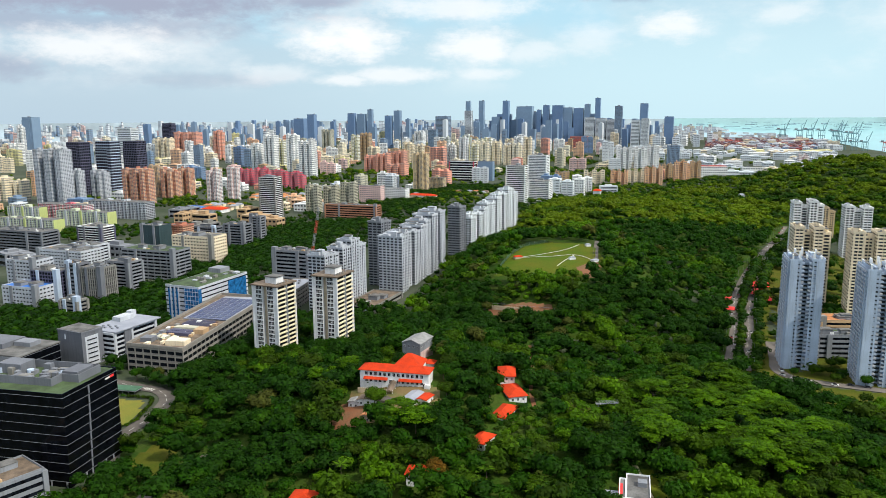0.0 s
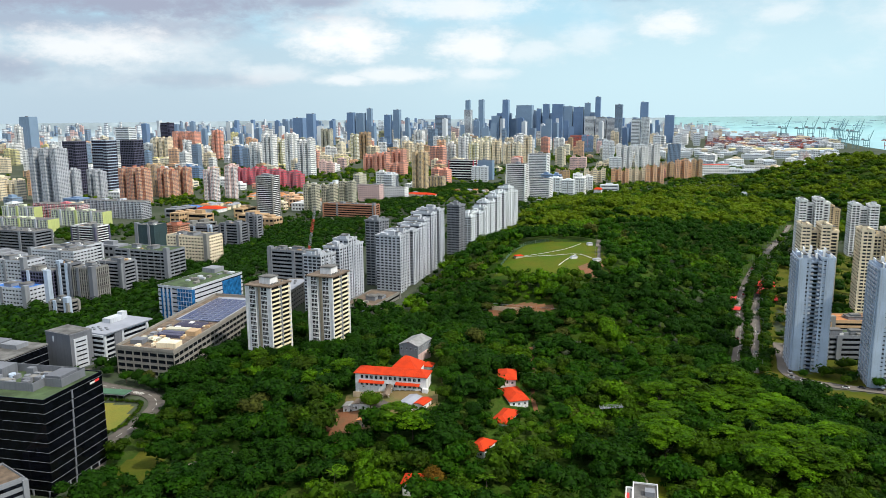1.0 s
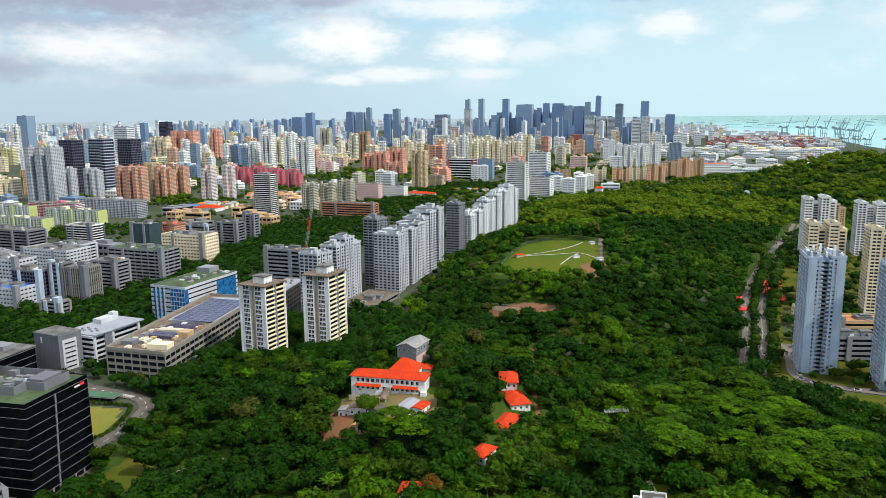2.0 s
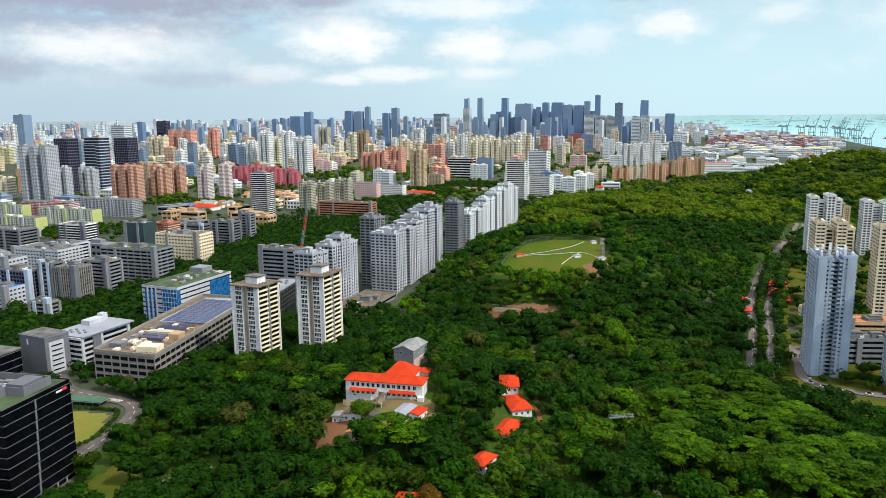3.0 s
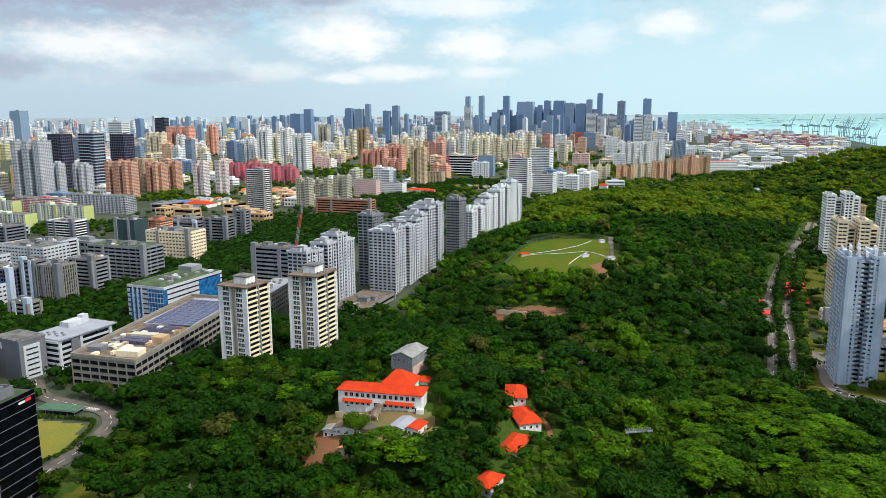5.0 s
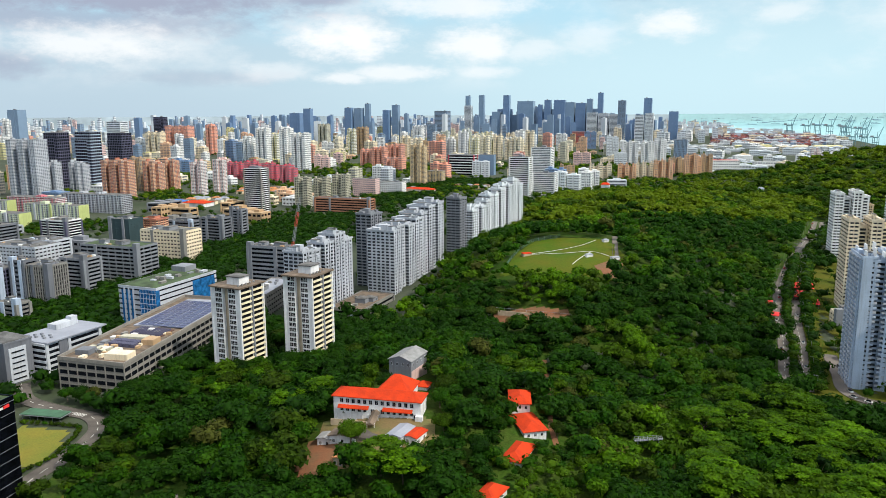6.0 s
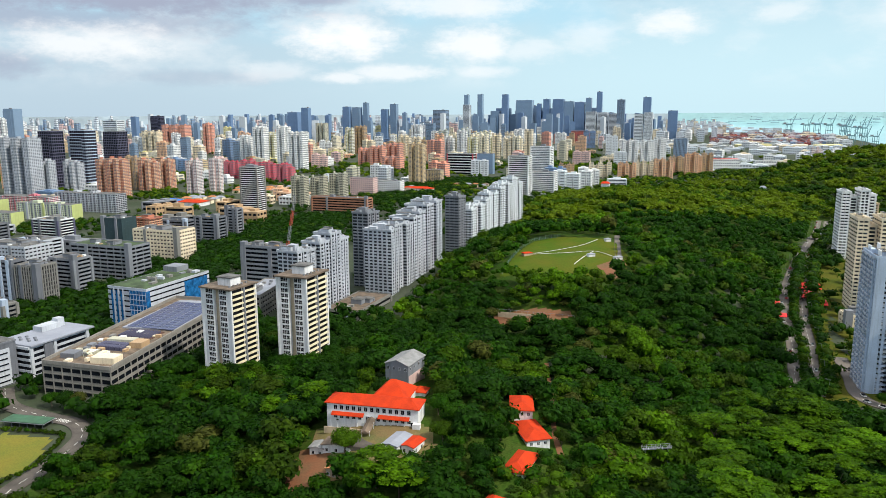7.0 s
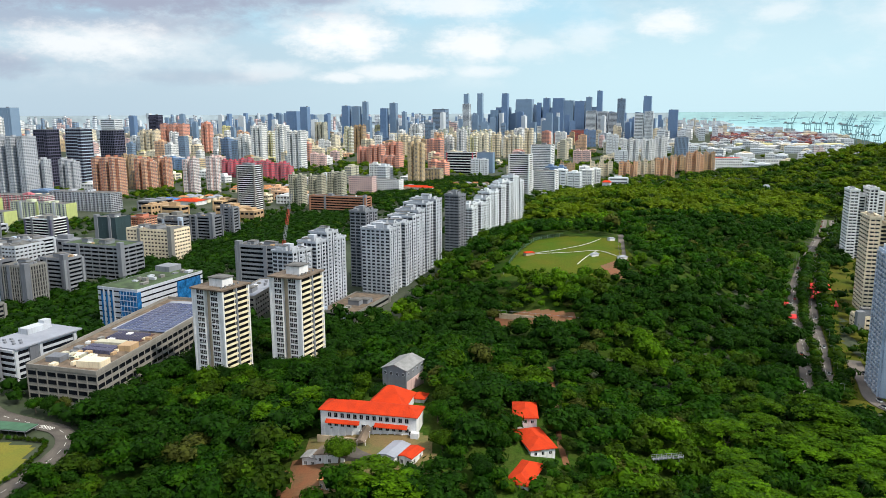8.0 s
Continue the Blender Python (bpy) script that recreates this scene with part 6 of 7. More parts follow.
def car(x, y, rz, mat):
    z = float(land(x, y)) + 0.36
    root = thing("car", pose(x, y, z, 0, 0, rz), {"car_white": "white saloon car on the asphalt road", "car_red": "red saloon car on the asphalt road", "car_dark": "dark saloon car on the asphalt road"}[mat], "car", "cars on the hill road")
    part("body", Shape().prism([(-0.85, -2.1), (0.85, -2.1), (0.9, 0), (0.85, 2.1), (-0.85, 2.1), (-0.9, 0)], 0.3, 0.9), mat, root)
    s = Shape()
    s.add([(-0.8, -1.5, 0.9), (0.8, -1.5, 0.9), (0.8, 1.2, 0.9), (-0.8, 1.2, 0.9), (-0.62, -1.0, 1.45), (0.62, -1.0, 1.45), (0.62, 0.6, 1.45), (-0.62, 0.6, 1.45)],
          [(4, 5, 6, 7), (0, 1, 5, 4), (1, 2, 6, 5), (2, 3, 7, 6), (3, 0, 4, 7)])
    part("cabin", s, "window_glass", root)
    for sx in (-0.82, 0.82):
        for sy in (-1.3, 1.3):
            part("wheel", Shape().tube((sx - 0.1, sy, 0.32), (sx + 0.1, sy, 0.32), 0.32, 0.32, 10), "rubber", root)


def shelter(x, y, w, d, rz):
    z = float(land(x, y))
    root = thing("shelter", pose(x, y, z, 0, 0, rz), "open shelter with a bright red canopy beside the road", "shelter", "red shelters")
    part("canopy", Shape().hip(w, d, 3.2, 4.4, w * 0.5), "red_cloth", root)
    for sx in (-1, 1):
        for sy in (-1, 1):
            part("post", Shape().tube((sx * w * 0.42, sy * d * 0.42, -0.5), (sx * w * 0.42, sy * d * 0.42, 3.2), 0.1), "palegrey", root)


def roadside():
    r2 = random.Random(12)
    for pts, turn in ((ROAD_W, 180), (ROAD_E, 0)):
        line = smooth_line(pts)
        for i in range(3, len(line) - 1, 4):
            if r2.random() < 0.45:
                continue
            t = (line[i + 1] - line[i - 1]).normalized()
            o = r2.choice([-1.6, 1.6])
            p = line[i] + Vector((t.y, -t.x)) * o
            car(p.x, p.y, math.degrees(math.atan2(-t.x, t.y)) + turn, r2.choice(["car_white", "car_white", "car_dark", "car_red"]))
    line = smooth_line(SIDE)
    for i in range(6, len(line) - 2, 2):
        if r2.random() < 0.6:
            t = (line[i + 1] - line[i - 1]).normalized()
            p = line[i] + Vector((t.y, -t.x)) * r2.choice([-1.8, 1.8])
            car(p.x, p.y, math.degrees(math.atan2(-t.x, t.y)), r2.choice(["car_white", "car_white", "car_dark"]))
    for x, y, w, d, rz in ((307, 715, 14, 10, -25), (293, 690, 7, 9, -25), (296, 674, 8, 16, -25), (258, 674, 8, 12, -25), (250, 642, 7, 10, -25), (311, 722, 12, 12, -25), (299, 700, 6, 12, -25)):
        shelter(x, y, w * 1.25, d * 1.25, rz)
    lamp_me = Shape().tube((0, 0, 0), (0, 0, 9), 0.12, 0.07, 6).mesh("pole", "steel")
    arm_me = Shape().tube((0, 0, 8.9), (1.8, 0, 9.2), 0.06, 0.05, 5).mesh("arm", "steel")
    head_me = Shape().cbox(2.0, 0, 9.1, 0.8, 0.3, 9.25).mesh("lamp_head", "palegrey")
    for pts in (ROAD_W, ROAD_E):
        line = smooth_line(pts)
        for i in range(2, len(line) - 1, 8):
            t = (line[i + 1] - line[i - 1]).normalized()
            p = line[i] + Vector((t.y, -t.x)) * (5.4 if pts is ROAD_E else -5.4)
            root = thing("street_lamp", pose(p.x, p.y, float(land(p.x, p.y)), 0, 0, math.degrees(math.atan2(-t.x, t.y)) + (180 if pts is ROAD_E else 0)), "slim grey steel street lamp beside the road", "street lamp", "street lamps")
            for nm, me in (("pole", lamp_me), ("arm", arm_me), ("lamp_head", head_me)):
                part(nm, me, "steel", root)


def hilltop():
    z = lambda x, y: float(land(x, y))
    for x, y, w, d, lab in ((139, 694, 7, 4, "white site cabin at the edge of the lawn"), (144, 757, 5, 4, "small white tent at the head of the lawn"), (68, 718, 8, 5, "low brown hut at the lawn's edge"), (119, 703, 6, 3, "white stand on the lawn")):
        root = thing("hut", pose(x, y, z(x, y), 0, 0, 20), lab, "hut")
        part("wall", Shape().cbox(0, 0, -0.5, w, d, 2.3), "wall_white" if "white" in lab else "tan_wall", root)
        part("roof", Shape().hip(w + 0.6, d + 0.6, 2.3, 3.4, w * 0.5), "roof_pale" if "white" in lab else "roof_red", root)
    fence = thing("mesh_fence", pose(0, 0, 0), "green mesh fence along the lawn edge", "fence")
    pts = [(44, 678), (60, 728), (80, 770), (106, 781)]
    line = smooth_line(pts, 5.0)
    for i in range(len(line) - 1):
        a, b = line[i], line[i + 1]
        za, zb = z(a.x, a.y), z(b.x, b.y)
        part("post", Shape().tube((a.x, a.y, za), (a.x, a.y, za + 3.5), 0.09), "steel", fence)
        s = Shape()
        for k in range(7):
            s.tube((a.x, a.y, za + 0.3 + k * 0.5), (b.x, b.y, zb + 0.3 + k * 0.5), 0.07, 0.07, 4)
        part("mesh_panel", s, "fence_green", fence)
    w = thing("retaining_wall", pose(60, 596, z(60, 596), 0, 0, -20), "low concrete retaining wall along the bare terrace", "wall")
    part("wall", Shape().cbox(0, -3, -3, 50, 0.5, 0.6), "tan_wall", w)
    for k in range(15):
        box_part("rail_post", (-28 + k * 4, -3, 1.2, 0.2, 0.2, 2.6), "steel", w)
    part("rail", Shape().tube((-28, -3, 2.5), (28, -3, 2.5), 0.08), "steel", w)


surface("fence_green", (0.05, 0.14, 0.075), 0.6, vary=0.2)


def palm(x, y, z, tall):
    r2 = random.Random(int(x * 7 + y))
    root = thing("palm_tree", pose(x, y, z, 0, 0, r2.uniform(0, 360)), "palm with a crown of long arching fronds", "palm tree", "palms below the hill")
    part("trunk", Shape().tube((0, 0, -1), (0.3, 0.2, tall), 0.28, 0.2, 7), "bark", root)
    for k in range(16):
        a, droop, ln = 6.283 * k / 16 + r2.uniform(-0.15, 0.15), r2.uniform(0.5, 1.3), r2.uniform(4.6, 6.2)
        s = Shape()
        row = []
        for i in range(7):
            q = i / 6
            out, up = ln * q * (1 - 0.15 * q), tall + 1.6 * q * ln * 0.32 - droop * 2.6 * q * q
            wide = 0.55 * math.sin(math.pi * (0.12 + 0.86 * q))
            c = Vector((0.3 + math.cos(a) * out, 0.2 + math.sin(a) * out, up))
            sd2 = Vector((-math.sin(a), math.cos(a), 0)) * wide
            row += [tuple(c - sd2 - Vector((0, 0, wide * 0.6))), tuple(c), tuple(c + sd2 - Vector((0, 0, wide * 0.6)))]
        s.add(row, [f for i in range(6) for f in ((3 * i, 3 * i + 1, 3 * i + 4, 3 * i + 3), (3 * i + 1, 3 * i + 2, 3 * i + 5, 3 * i + 4))])
        part("frond", s, "leaf_light" if k % 3 else "leaf_olive", root)


def below_hill():
    for x, y, z, tall in ((-51.5, 322, 9.5, 11), (16.4, 316, 12.0, 9), (-20, 330, 13.0, 6)):
        palm(x, y, z, tall)
    drape("lawn_court", [(93, 300), (93, 338), (99, 338), (99, 300)], "lawn", 0.5, "small bright lawn beside the flat-roofed building", 3.0)
    drape("pavement_court", [(89.5, 300), (89.5, 344), (93, 344), (93, 300)], "tan_wall", 0.55, "tan paved path beside the small lawn", 3.0)


def office_grounds():
    z = float(land(-219, 468))
    root = thing("covered_walkway", pose(-219, 468, z, 0, 0, -11), "long low shelter with a flat green roof beside the field", "shelter")
    part("roof", Shape().cbox(0, 0, 3.0, 25, 8.5, 3.35), "fence_green", root, "dull green sheet roof")
    part("roof_edge", Shape().cbox(0, 0, 2.7, 25.6, 9.0, 2.98), "palegrey", root)
    for k in range(6):
        for sy in (-3.6, 3.6):
            part("post", Shape().tube((-11.5 + k * 4.6, sy, -0.3), (-11.5 + k * 4.6, sy, 2.7), 0.15), "palegrey", root)
    r2 = random.Random(17)
    rim = smooth_line([(-228, 461), (-211, 458), (-194, 453), (-190, 436), (-190, 416), (-198, 402)], 3.4)
    hedge = [crown(1.9, 2.2, 3, 90, 0.4) for _ in range(3)]
    meshes = [tri_mesh("leaves", v, f, tone) for (v, f), tone in zip(hedge, ("leaf", "leaf_fresh", "leaf_olive"))]
    for p in rim:
        bush = thing("bush", pose(p.x, p.y, float(land(p.x, p.y)) + 0.1, 0, 0, r2.uniform(0, 360)), "clipped green bush in the hedge round the field", "bush", "hedge round the field")
        part("leaves", meshes[r2.randrange(3)], "leaf", bush)
    for k in range(7):
        ob = new("road_marking", Shape().cbox(0, 0, 0, 0.6, 3.2, 0.02).mesh("road_marking", "line_white"))
        ob.matrix_basis = pose(-206 + k * 1.3, 473.4 - k * 0.55, float(land(-206, 473)) + 0.40, 0, 0, -24)
        tagged(ob, "white stripe of a zebra crossing on the access road", "marking", kind="structure")


def building_crane():
    """Red luffing crane on the unfinished block."""
    root = thing("tower_crane", pose(-143, 752, 28), "red lattice construction crane leaning over a concrete block", "crane")
    def truss(a, b, r, n, mat, name):
        a, b = Vector(a), Vector(b)
        q = (b - a).to_track_quat("Z", "Y")
        c = [q @ Vector((sx * r, sy * r, 0)) for sx, sy in ((-1, -1), (1, -1), (1, 1), (-1, 1))]
        s = Shape()
        for k in c:
            s.tube(a + k, b + k, 0.16, 0.16, 4)
        for i in range(n):
            for j in range(4):
                p, w = a + (b - a) * i / n + c[j], a + (b - a) * (i + 1) / n + c[(j + 1) % 4]
                s.tube(p, w, 0.09, 0.09, 4)
        part(name, s, mat, root)
    truss((0, 0, -28), (0, 0, 6), 0.9, 17, "crane_red", "mast")
    for k in range(4):
        a, b = Vector((0, 0, 7)).lerp(Vector((8, 10, 60)), k / 4), Vector((0, 0, 7)).lerp(Vector((8, 10, 60)), (k + 1) / 4)
        truss(a, b, 0.9, 7, "crane_red" if k % 2 == 0 else "palegrey", "jib")
    part("machine_house", Shape().cbox(-1.5, -3, 6, 3.5, 7, 9.5), "crane_red", root)
    part("counterweight", Shape().cbox(-2, -7, 6.5, 3, 2, 9), "concrete", root)
    part("cab", Shape().cbox(2.2, 1, 6, 1.6, 2, 8.2), "palegrey", root)


lay_ground()
point_block(-131.6, 539, 21.6, 22, 58, -26, 18)
point_block(-88.2, 544.5, 19.6, 24, 63.8, -22, 19)
black_office()
mall()
white_office()
dark_office()
blue_office()
block(-211.5, 312, 22, 40, 18, -37, "stripe", "palegrey", "white banded office block with planted roof terrace", roof_mat="roof_brown")
block(-152, 700, 20, 60, 18, -9, "white", "mall_wall", "long beige annexe with square window openings", roof_mat="roof_pale")
block(-72, 690, 30, 60, 7, -20, "stripe", "concrete", "low podium deck below the slab blocks", roof_mat="roof_brown")
long_house()
hill_houses()
blue_towers()
roadside()
hilltop()
building_crane()
below_hill()
office_grounds()

# ---- rows of low houses ----
def low_house(x, y, w, d, h, rot, roofmat):
    X, Y, Z, s = site(x, y)
    root = thing("terrace_house", pose(X, Y, Z, 0, 0, rot), "low terrace house with an orange tiled roof" if roofmat != "roof_pale" else "low house with a pale flat roof", "house", "terrace houses")
    part("wall", Shape().cbox(0, 0, 0, w, d, h), "cream", root)
    part("roof", Shape().hip(w + 1, d + 1, h, h + 3, w * 0.6), roofmat, root)
    SPOTS.append((x, y, 8))


def houses():
    r2 = random.Random(31)
    for cx, cy, nx, ny in ((-385, 1690, 7, 5), (-455, 1500, 4, 3), (-110, 1690, 5, 3), (60, 1740, 4, 2)):
        for i in range(nx):
            for j in range(ny):
                if r2.random() < 0.15:
                    continue
                low_house(cx + (i - nx / 2) * 19 + j * 5 + r2.uniform(-2, 2), cy + (j - ny / 2) * 24 - i * 5, 15, 10, 6, -20, r2.choice(["roof_orange", "roof_orange", "roof_brown", "roof_pale"]))
    for x, y, w, d, lab, mat in ((-452, 1420, 46, 30, "low market hall with a bright red roof", "roof_red"), (-500, 1440, 34, 24, "blue walled hall with a pale roof", "roof_blue"), (-60, 1640, 70, 16, "low red roofed school hall", "roof_red"),
                                 (319, 1585, 16, 12, "orange roofed pavilion on the hill crest", "roof_red"), (556, 1402, 10, 4, "small white viewing pavilion on the hill", "roof_pale")):
        X, Y, Z, s = site(x, y)
        lift = 0 if x < 0 else 10 if x < 400 else 3
        root = thing("hall", pose(X, Y, Z, 0, 0, -20), lab, "hall")
        part("wall", Shape().cbox(0, 0, 0, w, d, 7 + lift), "wall_white", root)
        part("roof", Shape().hip(w + 2, d + 2, 7 + lift, 11 + lift, w * 0.6), mat, root)
        SPOTS.append((x, y, w / 2))


# ---- the rest of the city ----
FAR = {}     # joined far blocks, by material
made_near = [0]


def far_block(x, y, w, d, h, rot, colour, style, label):
    X, Y, Z, s = site(x, y)
    core, boxes = Shape(), []
    wings = [(0, 0, w, d, h)] if w < 45 else [(-w * 0.25, 0, w * 0.49, d, h), (w * 0.25, d * 0.15, w * 0.49, d * 0.9, h * rng.uniform(0.85, 1.0))]
    for cx, cy, ww, dd, hh in wings:
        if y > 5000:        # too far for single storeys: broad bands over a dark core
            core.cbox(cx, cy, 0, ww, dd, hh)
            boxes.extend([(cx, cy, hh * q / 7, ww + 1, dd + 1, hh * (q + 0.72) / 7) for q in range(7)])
            continue
        lattice(core, boxes, boxes, cx, cy, ww, dd, hh, style, 2 if y < 3800 else 3)
        boxes.append((cx, cy, hh, ww * 0.4, dd * 0.5, hh + rng.uniform(2, 6)))
    skin = Shape()
    for b in boxes:
        skin.cbox(*b)
    m = pose(X, Y, Z, 0, 0, rot) @ Matrix.Scale(s, 4)
    glaze = ("window_glass" if y < 1500 else "hazed_glass" if y < 5000 else "palegrey") if style != "plain" else colour
    if y < 3200:
        SPOTS.append((x, y, 0.5 * max(w, d)))
    if made_near[0] < 105:
        made_near[0] += 1
        root = thing("building", m, label, "building", "distant city blocks")
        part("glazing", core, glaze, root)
        part("facade", skin, colour, root, kind="stuff")
    else:
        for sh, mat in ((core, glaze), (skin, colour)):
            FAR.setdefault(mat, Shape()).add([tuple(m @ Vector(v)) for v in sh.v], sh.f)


def join_far():
    me = bpy.data.meshes.new("distant_city")
    v, f, idx = [], [], []
    for i, (mat, sh) in enumerate(FAR.items()):
        me.materials.append(MATS[mat])
        f.extend([tuple(q + len(v) for q in face) for face in sh.f])
        idx.extend([i] * len(sh.f))
        v.extend(sh.v)
    me.from_pydata(v, [], f)
    me.polygons.foreach_set("material_index", idx)
    tagged(new("distant_city", me), "hazy mass of distant pale city blocks", "city", kind="stuff")


def fill_city():
    TONES = ["white"] * 7 + ["ivory"] * 4 + ["cream"] * 4 + ["mist"] * 3 + ["pinkwhite"] * 2 + ["salmon", "salmon", "peach", "peach", "yellow", "stone", "bluegrey", "navy", "beige", "tan"]
    WORDS = dict(peach="peach", white="white", cream="cream", palegrey="pale grey", dimmed_white="dimmed white", mist="pale grey", pinkwhite="pale pink", salmon="salmon pink", tan="tan", beige="beige", stone="stone grey",
                 bluegrey="blue-grey", yellow="pale yellow", grey="grey", rust="rust-red", ivory="ivory", orange="orange brown", concrete="concrete", navy="dark blue")
    d = 640.0
    made = 0
    while d < 12500:
        gap = 54 + d * 0.0205 if d < 5200 else 150 + (d - 5200) * 0.04
        a = -36.0
        while a < 27.5:
            az = radians(a + rng.uniform(-0.3, 0.3) * math.degrees(gap / d))
            dd = d + rng.uniform(-0.4, 0.4) * gap
            a += math.degrees(gap / d)
            x, y = dd * math.sin(az), dd * math.cos(az)
            deg = math.degrees(az)
            coast = np.interp(deg, [c[0] for c in COAST], [c[1] for c in COAST]) if deg > 19.5 else 1e9
            if deg > 13 and dd > 2200 and rng.random() < 0.12:
                continue
            if dd > coast - 150 or in_forest(x, y) or float(land(x, y)) > 12 or clear(x, y, 18):
                continue
            if d < 1480 and x > np.interp(y, [500, 800, 1000, 1250, 1500], [-420, -370, -320, -270, -230]):
                continue
            park = noise.noise(Vector((x / 330, y / 330, 7.1)))
            if in_park(x, y):
                continue
            if not (deg > 12 and dd > 2200) and park > (0.16 if d < 3000 else 0.30) or rng.random() < 0.08:
                continue
            tone = rng.choice(TONES)
            style = "hdb"
            if deg > 13 and dd > 2200:
                h, w, dp, tone, style = rng.uniform(9, 26), rng.uniform(40, 80), rng.uniform(22, 40), rng.choice(["white", "mist", "white", "mist", "cream"]), "white"
                if dd > 4300 and deg < 20:
                    h, w = rng.uniform(40, 75), rng.uniform(25, 40)
            elif rng.random() < (1.0 if dd < 1450 else 0.3):
                h, w, dp, style = rng.uniform(10, 24), rng.uniform(35, 80), rng.uniform(16, 30), rng.choice(["white", "stripe"])
                tone = rng.choice(["grey", "palegrey", "concrete", "palegrey", "dimmed_white", "tan"]) if dd < 1450 else tone
            else:
                h, w, dp = rng.uniform(32, 78) * (1 + max(0, dd - 3200) / 9000), rng.uniform(22, 60), rng.uniform(16, 26)
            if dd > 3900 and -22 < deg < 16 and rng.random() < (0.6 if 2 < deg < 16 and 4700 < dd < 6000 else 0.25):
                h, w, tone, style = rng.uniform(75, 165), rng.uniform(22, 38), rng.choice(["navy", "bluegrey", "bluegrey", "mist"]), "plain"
            # farthest blocks get pale bluish tones that paint haze on them
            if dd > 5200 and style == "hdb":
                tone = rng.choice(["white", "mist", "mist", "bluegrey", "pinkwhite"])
            if dd < 2600:
                h = min(h, 16 if dd < 2000 and deg < -8 else 40)
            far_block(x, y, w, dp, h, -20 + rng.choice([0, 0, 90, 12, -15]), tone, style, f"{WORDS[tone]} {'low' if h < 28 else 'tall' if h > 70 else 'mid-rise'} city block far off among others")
            made += 1
        d += gap * 0.92
    return made


houses()
fill_city()
join_far()
forest_floor()
plant_forest()
plant_city()

# ---- harbour ----
def quay_crane(x, y, rz, k=1.0, mat="crane_blue"):
    X, Y, Z, s = site(x, y)
    root = thing("quay_crane", pose(X, Y, Z, 0, 0, rz) @ Matrix.Scale(s * k, 4), "tall container quay crane with its boom raised", "crane", "harbour cranes")
    for sx in (-11, 11):
        for sy in (-13, 13):
            part("leg", Shape().tube((sx, sy, 0), (sx * 0.9, sy, 52), 1.7, 1.5, 5), mat, root)
        part("side_beam", Shape().box(sx - 1.2, -14, 22, sx + 1.2, 14, 25), mat, root)
        part("top_beam", Shape().box(sx * 0.9 - 1.2, -14, 50, sx * 0.9 + 1.2, 14, 53), mat, root)
    part("girder", Shape().box(-2.2, -40, 53, 2.2, 16, 57), mat, root)
    part("apex", Shape().tube((0, 10, 57), (0, 4, 82), 1.5, 1.1, 5), mat, root)
    part("boom", Shape().tube((0, 16, 57), (0, 38, 116), 2.4, 1.6, 5), mat, root)
    part("stay", Shape().tube((0, 4, 82), (0, 32, 100), 0.9, 0.9, 4), mat, root)
    part("machine_house", Shape().cbox(0, -24, 57, 9, 14, 64), "palegrey", root)


def ship(x, y, length, rz, tone):
    X, Y, Z, s = site(x, y)
    X, Y, Z = EYE.lerp(Vector((X, Y, Z + 2.5 * s)), 0.994)
    root = thing("ship", pose(X, Y, Z, 0, 0, rz) @ Matrix.Scale(s, 4), "grey-blue cargo ship anchored on the calm sea", "ship", "anchored ships")
    L, b = length / 2, length * 0.03
    part("hull", Shape().prism([(-L, -b), (L * 0.8, -b), (L, 0), (L * 0.8, b), (-L, b)], 0, length * 0.036), tone, root)
    part("superstructure", Shape().cbox(-L * 0.8, 0, length * 0.036, length * 0.08, b * 1.7, length * 0.078), "palegrey", root)
    part("funnel", Shape().cbox(-L * 0.9, 0, length * 0.036, length * 0.03, b * 0.6, length * 0.09), tone, root)
    part("hatch_cover", Shape().cbox(L * 0.1, 0, length * 0.036, L * 1.2, b * 1.5, length * 0.046), "hull", root)


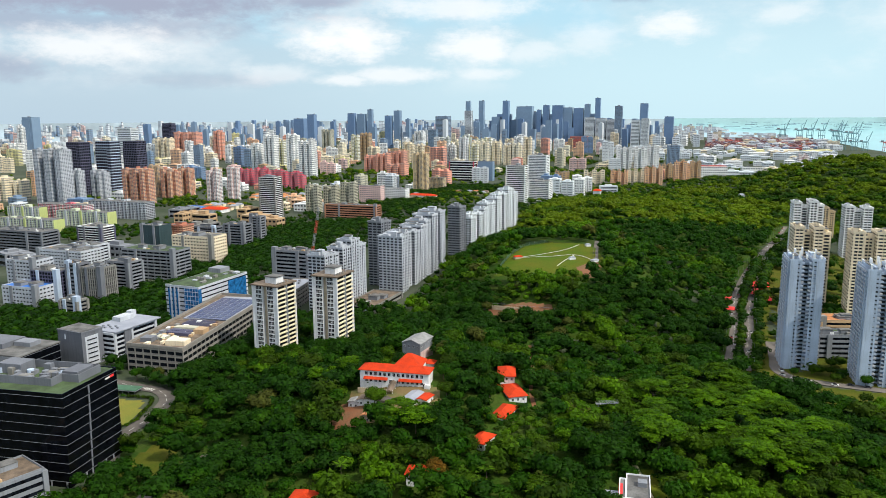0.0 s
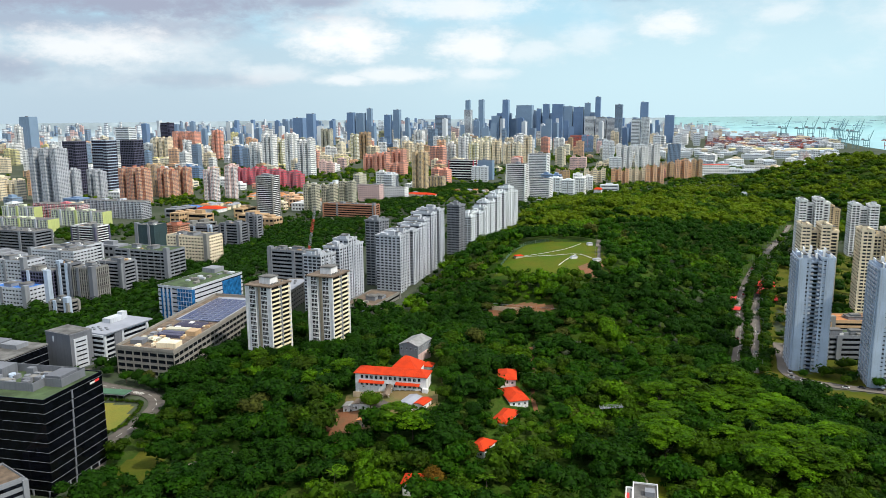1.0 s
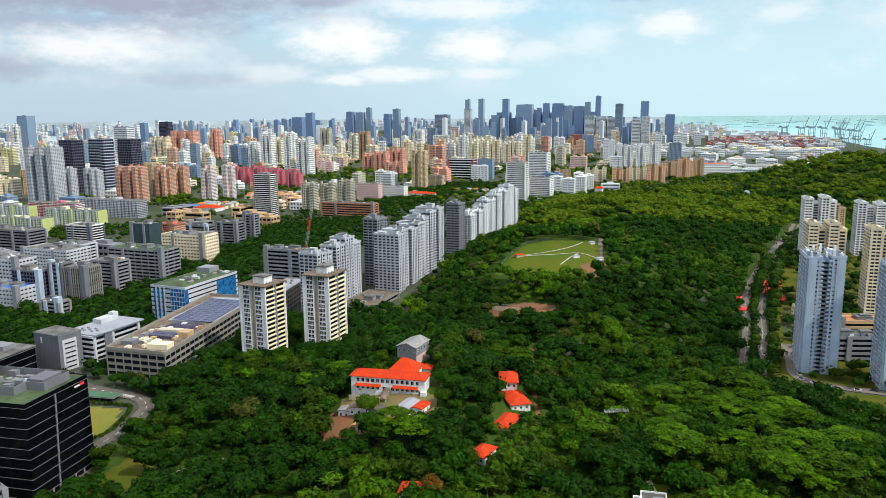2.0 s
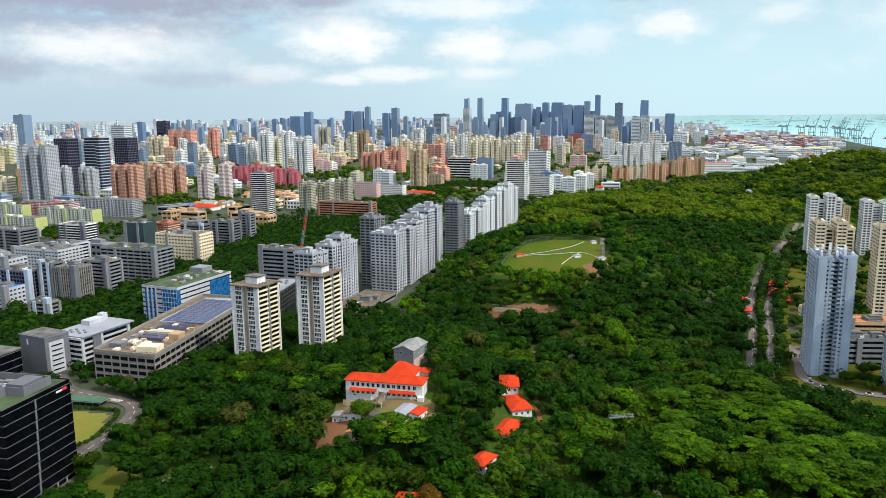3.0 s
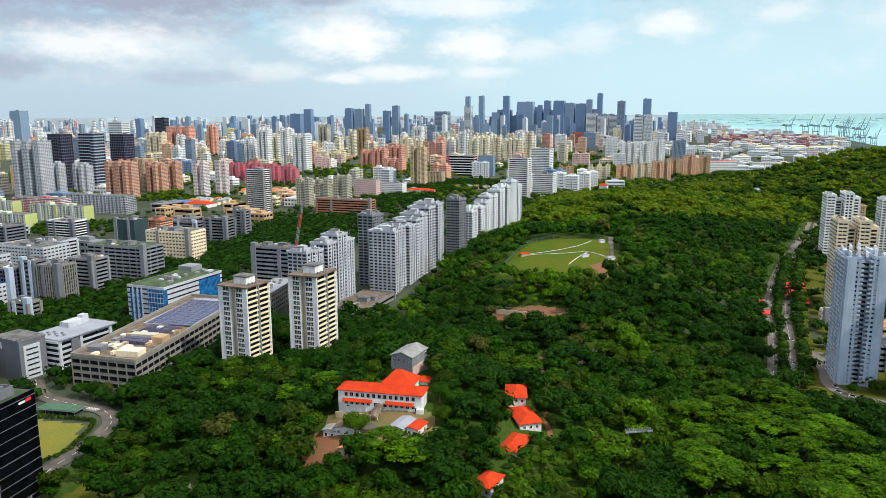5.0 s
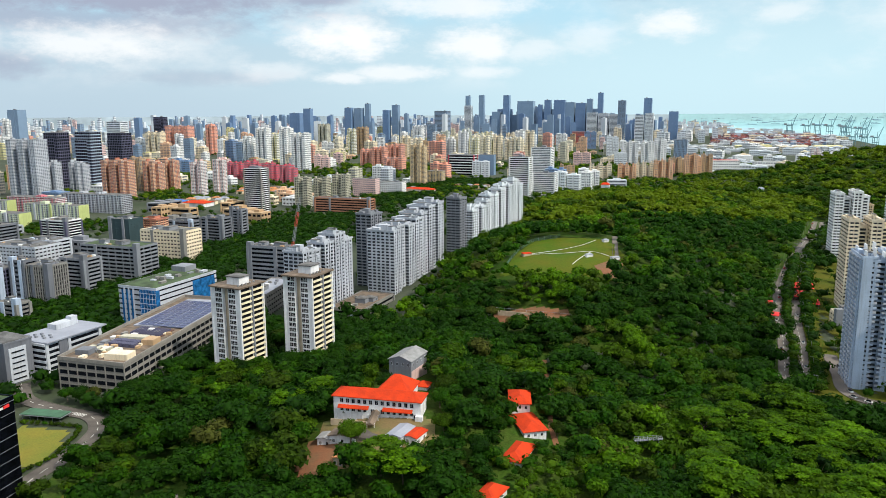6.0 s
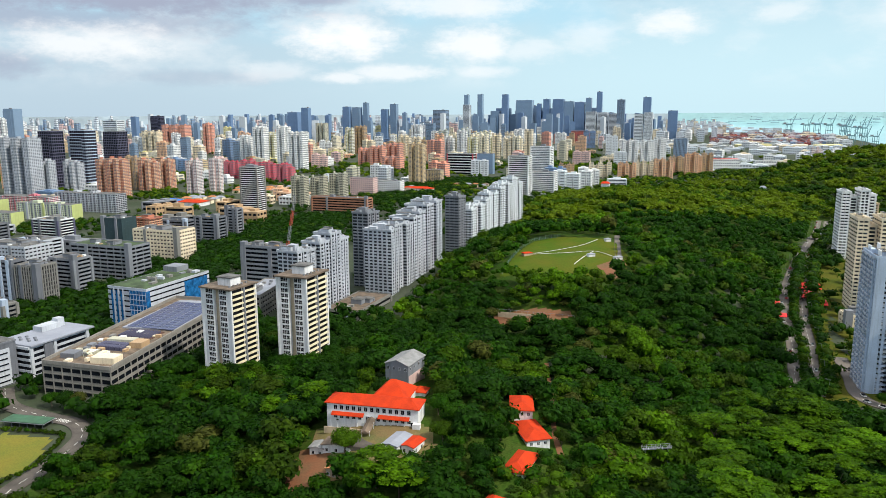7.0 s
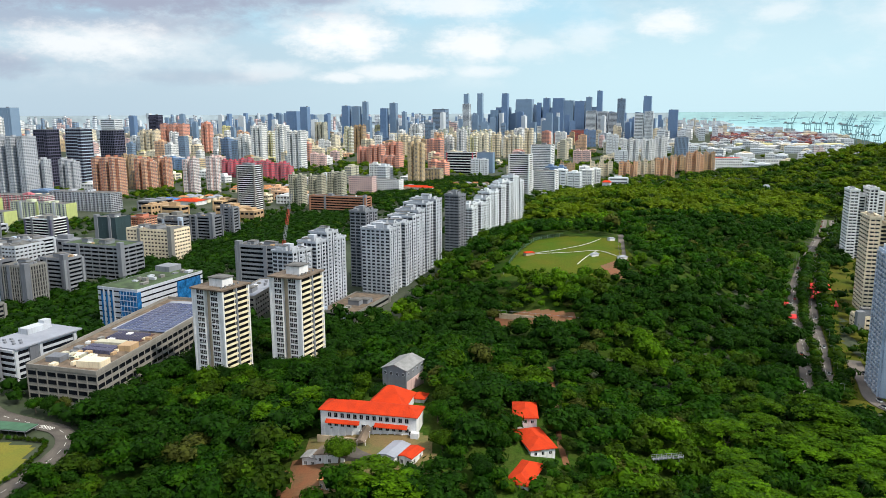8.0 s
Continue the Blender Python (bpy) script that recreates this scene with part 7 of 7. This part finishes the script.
def harbour():
    r2 = random.Random(21)
    for x, y, rz in ((2490, 5560, -30), (2560, 5440, -30), (2600, 5370, -30), (2665, 5330, -30), (2640, 5080, -30), (2760, 5330, -30), (2560, 4760, -30), (2480, 4560, -30), (2700, 5150, -30)):
        quay_crane(x, y, rz - 62 + r2.uniform(-8, 8), r2.uniform(1.1, 1.35))
    for x, y in ((1985, 3760), (2010, 3700), (2030, 3640), (2110, 3600), (2135, 3560), (2160, 3520)):
        quay_crane(x, y, -92, 0.8, "crane_blue" if x < 2100 else "crane_red")
    far = [(4132, 12723, 230), (5061, 14912, 260), (4437, 11786, 210), (5807, 14308, 280), (5228, 12004, 230), (6383, 13842, 240), (8170, 20143, 300)]
    far += [(4608, 9453, 200), (7247, 14237, 300), (3242, 8865, 230), (6018, 11485, 220), (4570, 11053, 210)]
    for k in range(54):
        a, d = radians(r2.uniform(17.8, 31)), r2.uniform(9500, 21000)
        far.append((d * math.sin(a), d * math.cos(a), 110 + d * 0.006))
    for x, y, ln in far:
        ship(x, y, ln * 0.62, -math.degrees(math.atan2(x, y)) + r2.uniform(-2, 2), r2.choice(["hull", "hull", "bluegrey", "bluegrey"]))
    # white cruise ship by the headland
    X, Y, Z, s = site(3050, 8500)
    root = thing("cruise_ship", pose(X, Y, Z, 0, 0, -20) @ Matrix.Scale(s, 4), "white cruise ship moored by the headland", "ship")
    part("hull", Shape().prism([(-130, -16), (110, -16), (145, 0), (110, 16), (-130, 16)], 0, 18), "white", root)
    for k in range(4):
        part("deck", Shape().cbox(-10 - k * 6, 0, 18 + k * 8, 220 - k * 30, 28 - k * 3, 25 + k * 8), "white", root)
    part("funnel", Shape().cbox(-60, 0, 50, 14, 10, 66), "bluegrey", root)
    stacks = Shape()
    tones = {}
    for k in range(420):
        a, d = radians(r2.uniform(19.2, 26.2)), r2.uniform(4150, 6000)
        x, y = d * math.sin(a), d * math.cos(a)
        if d > np.interp(math.degrees(a), [c[0] for c in COAST], [c[1] for c in COAST]) - 200:
            continue
        X, Y, Z, s = site(x, y)
        m = pose(X, Y, Z, 0, 0, -30) @ Matrix.Scale(s, 4)
        sh = Shape()
        for q in range(3):
            sh.cbox(q * 13 - 13, 0, 0, 12.2, 30, r2.choice([8, 10.5, 13]))
        tones.setdefault(r2.choice(["container", "container", "container", "brick", "bluegrey", "terracotta", "container"]), Shape()).add([tuple(m @ Vector(v)) for v in sh.v], sh.f)
    me = bpy.data.meshes.new("container_stack")
    v, f, idx = [], [], []
    for i, (mat, sh) in enumerate(tones.items()):
        me.materials.append(MATS[mat])
        f.extend([tuple(q + len(v) for q in face) for face in sh.f]); idx.extend([i] * len(sh.f)); v.extend(sh.v)
    me.from_pydata(v, [], f)
    me.polygons.foreach_set("material_index", idx)
    tagged(new("container_stack", me), "rows of red and blue shipping containers on the quay", "containers", kind="stuff")
    for x, y, w, d, mat in ((1420, 3560, 190, 30, "yellow"), (1580, 3520, 160, 30, "cream"), (1720, 3480, 150, 34, "yellow"), (1500, 3380, 90, 40, "bluewall"), (1640, 3300, 80, 40, "bluewall"), (1380, 3300, 90, 36, "white")):
        X, Y, Z, s = site(x, y)
        root = thing("warehouse", pose(X, Y, Z, 0, 0, 18) @ Matrix.Scale(s, 4), "long low harbour warehouse with a pitched roof", "warehouse", "harbour warehouses")
        part("wall", Shape().cbox(0, 0, 0, w, d, 11), mat, root)
        part("roof", Shape().hip(w + 2, d + 2, 11, 15, w * 0.9), mat, root)


harbour()
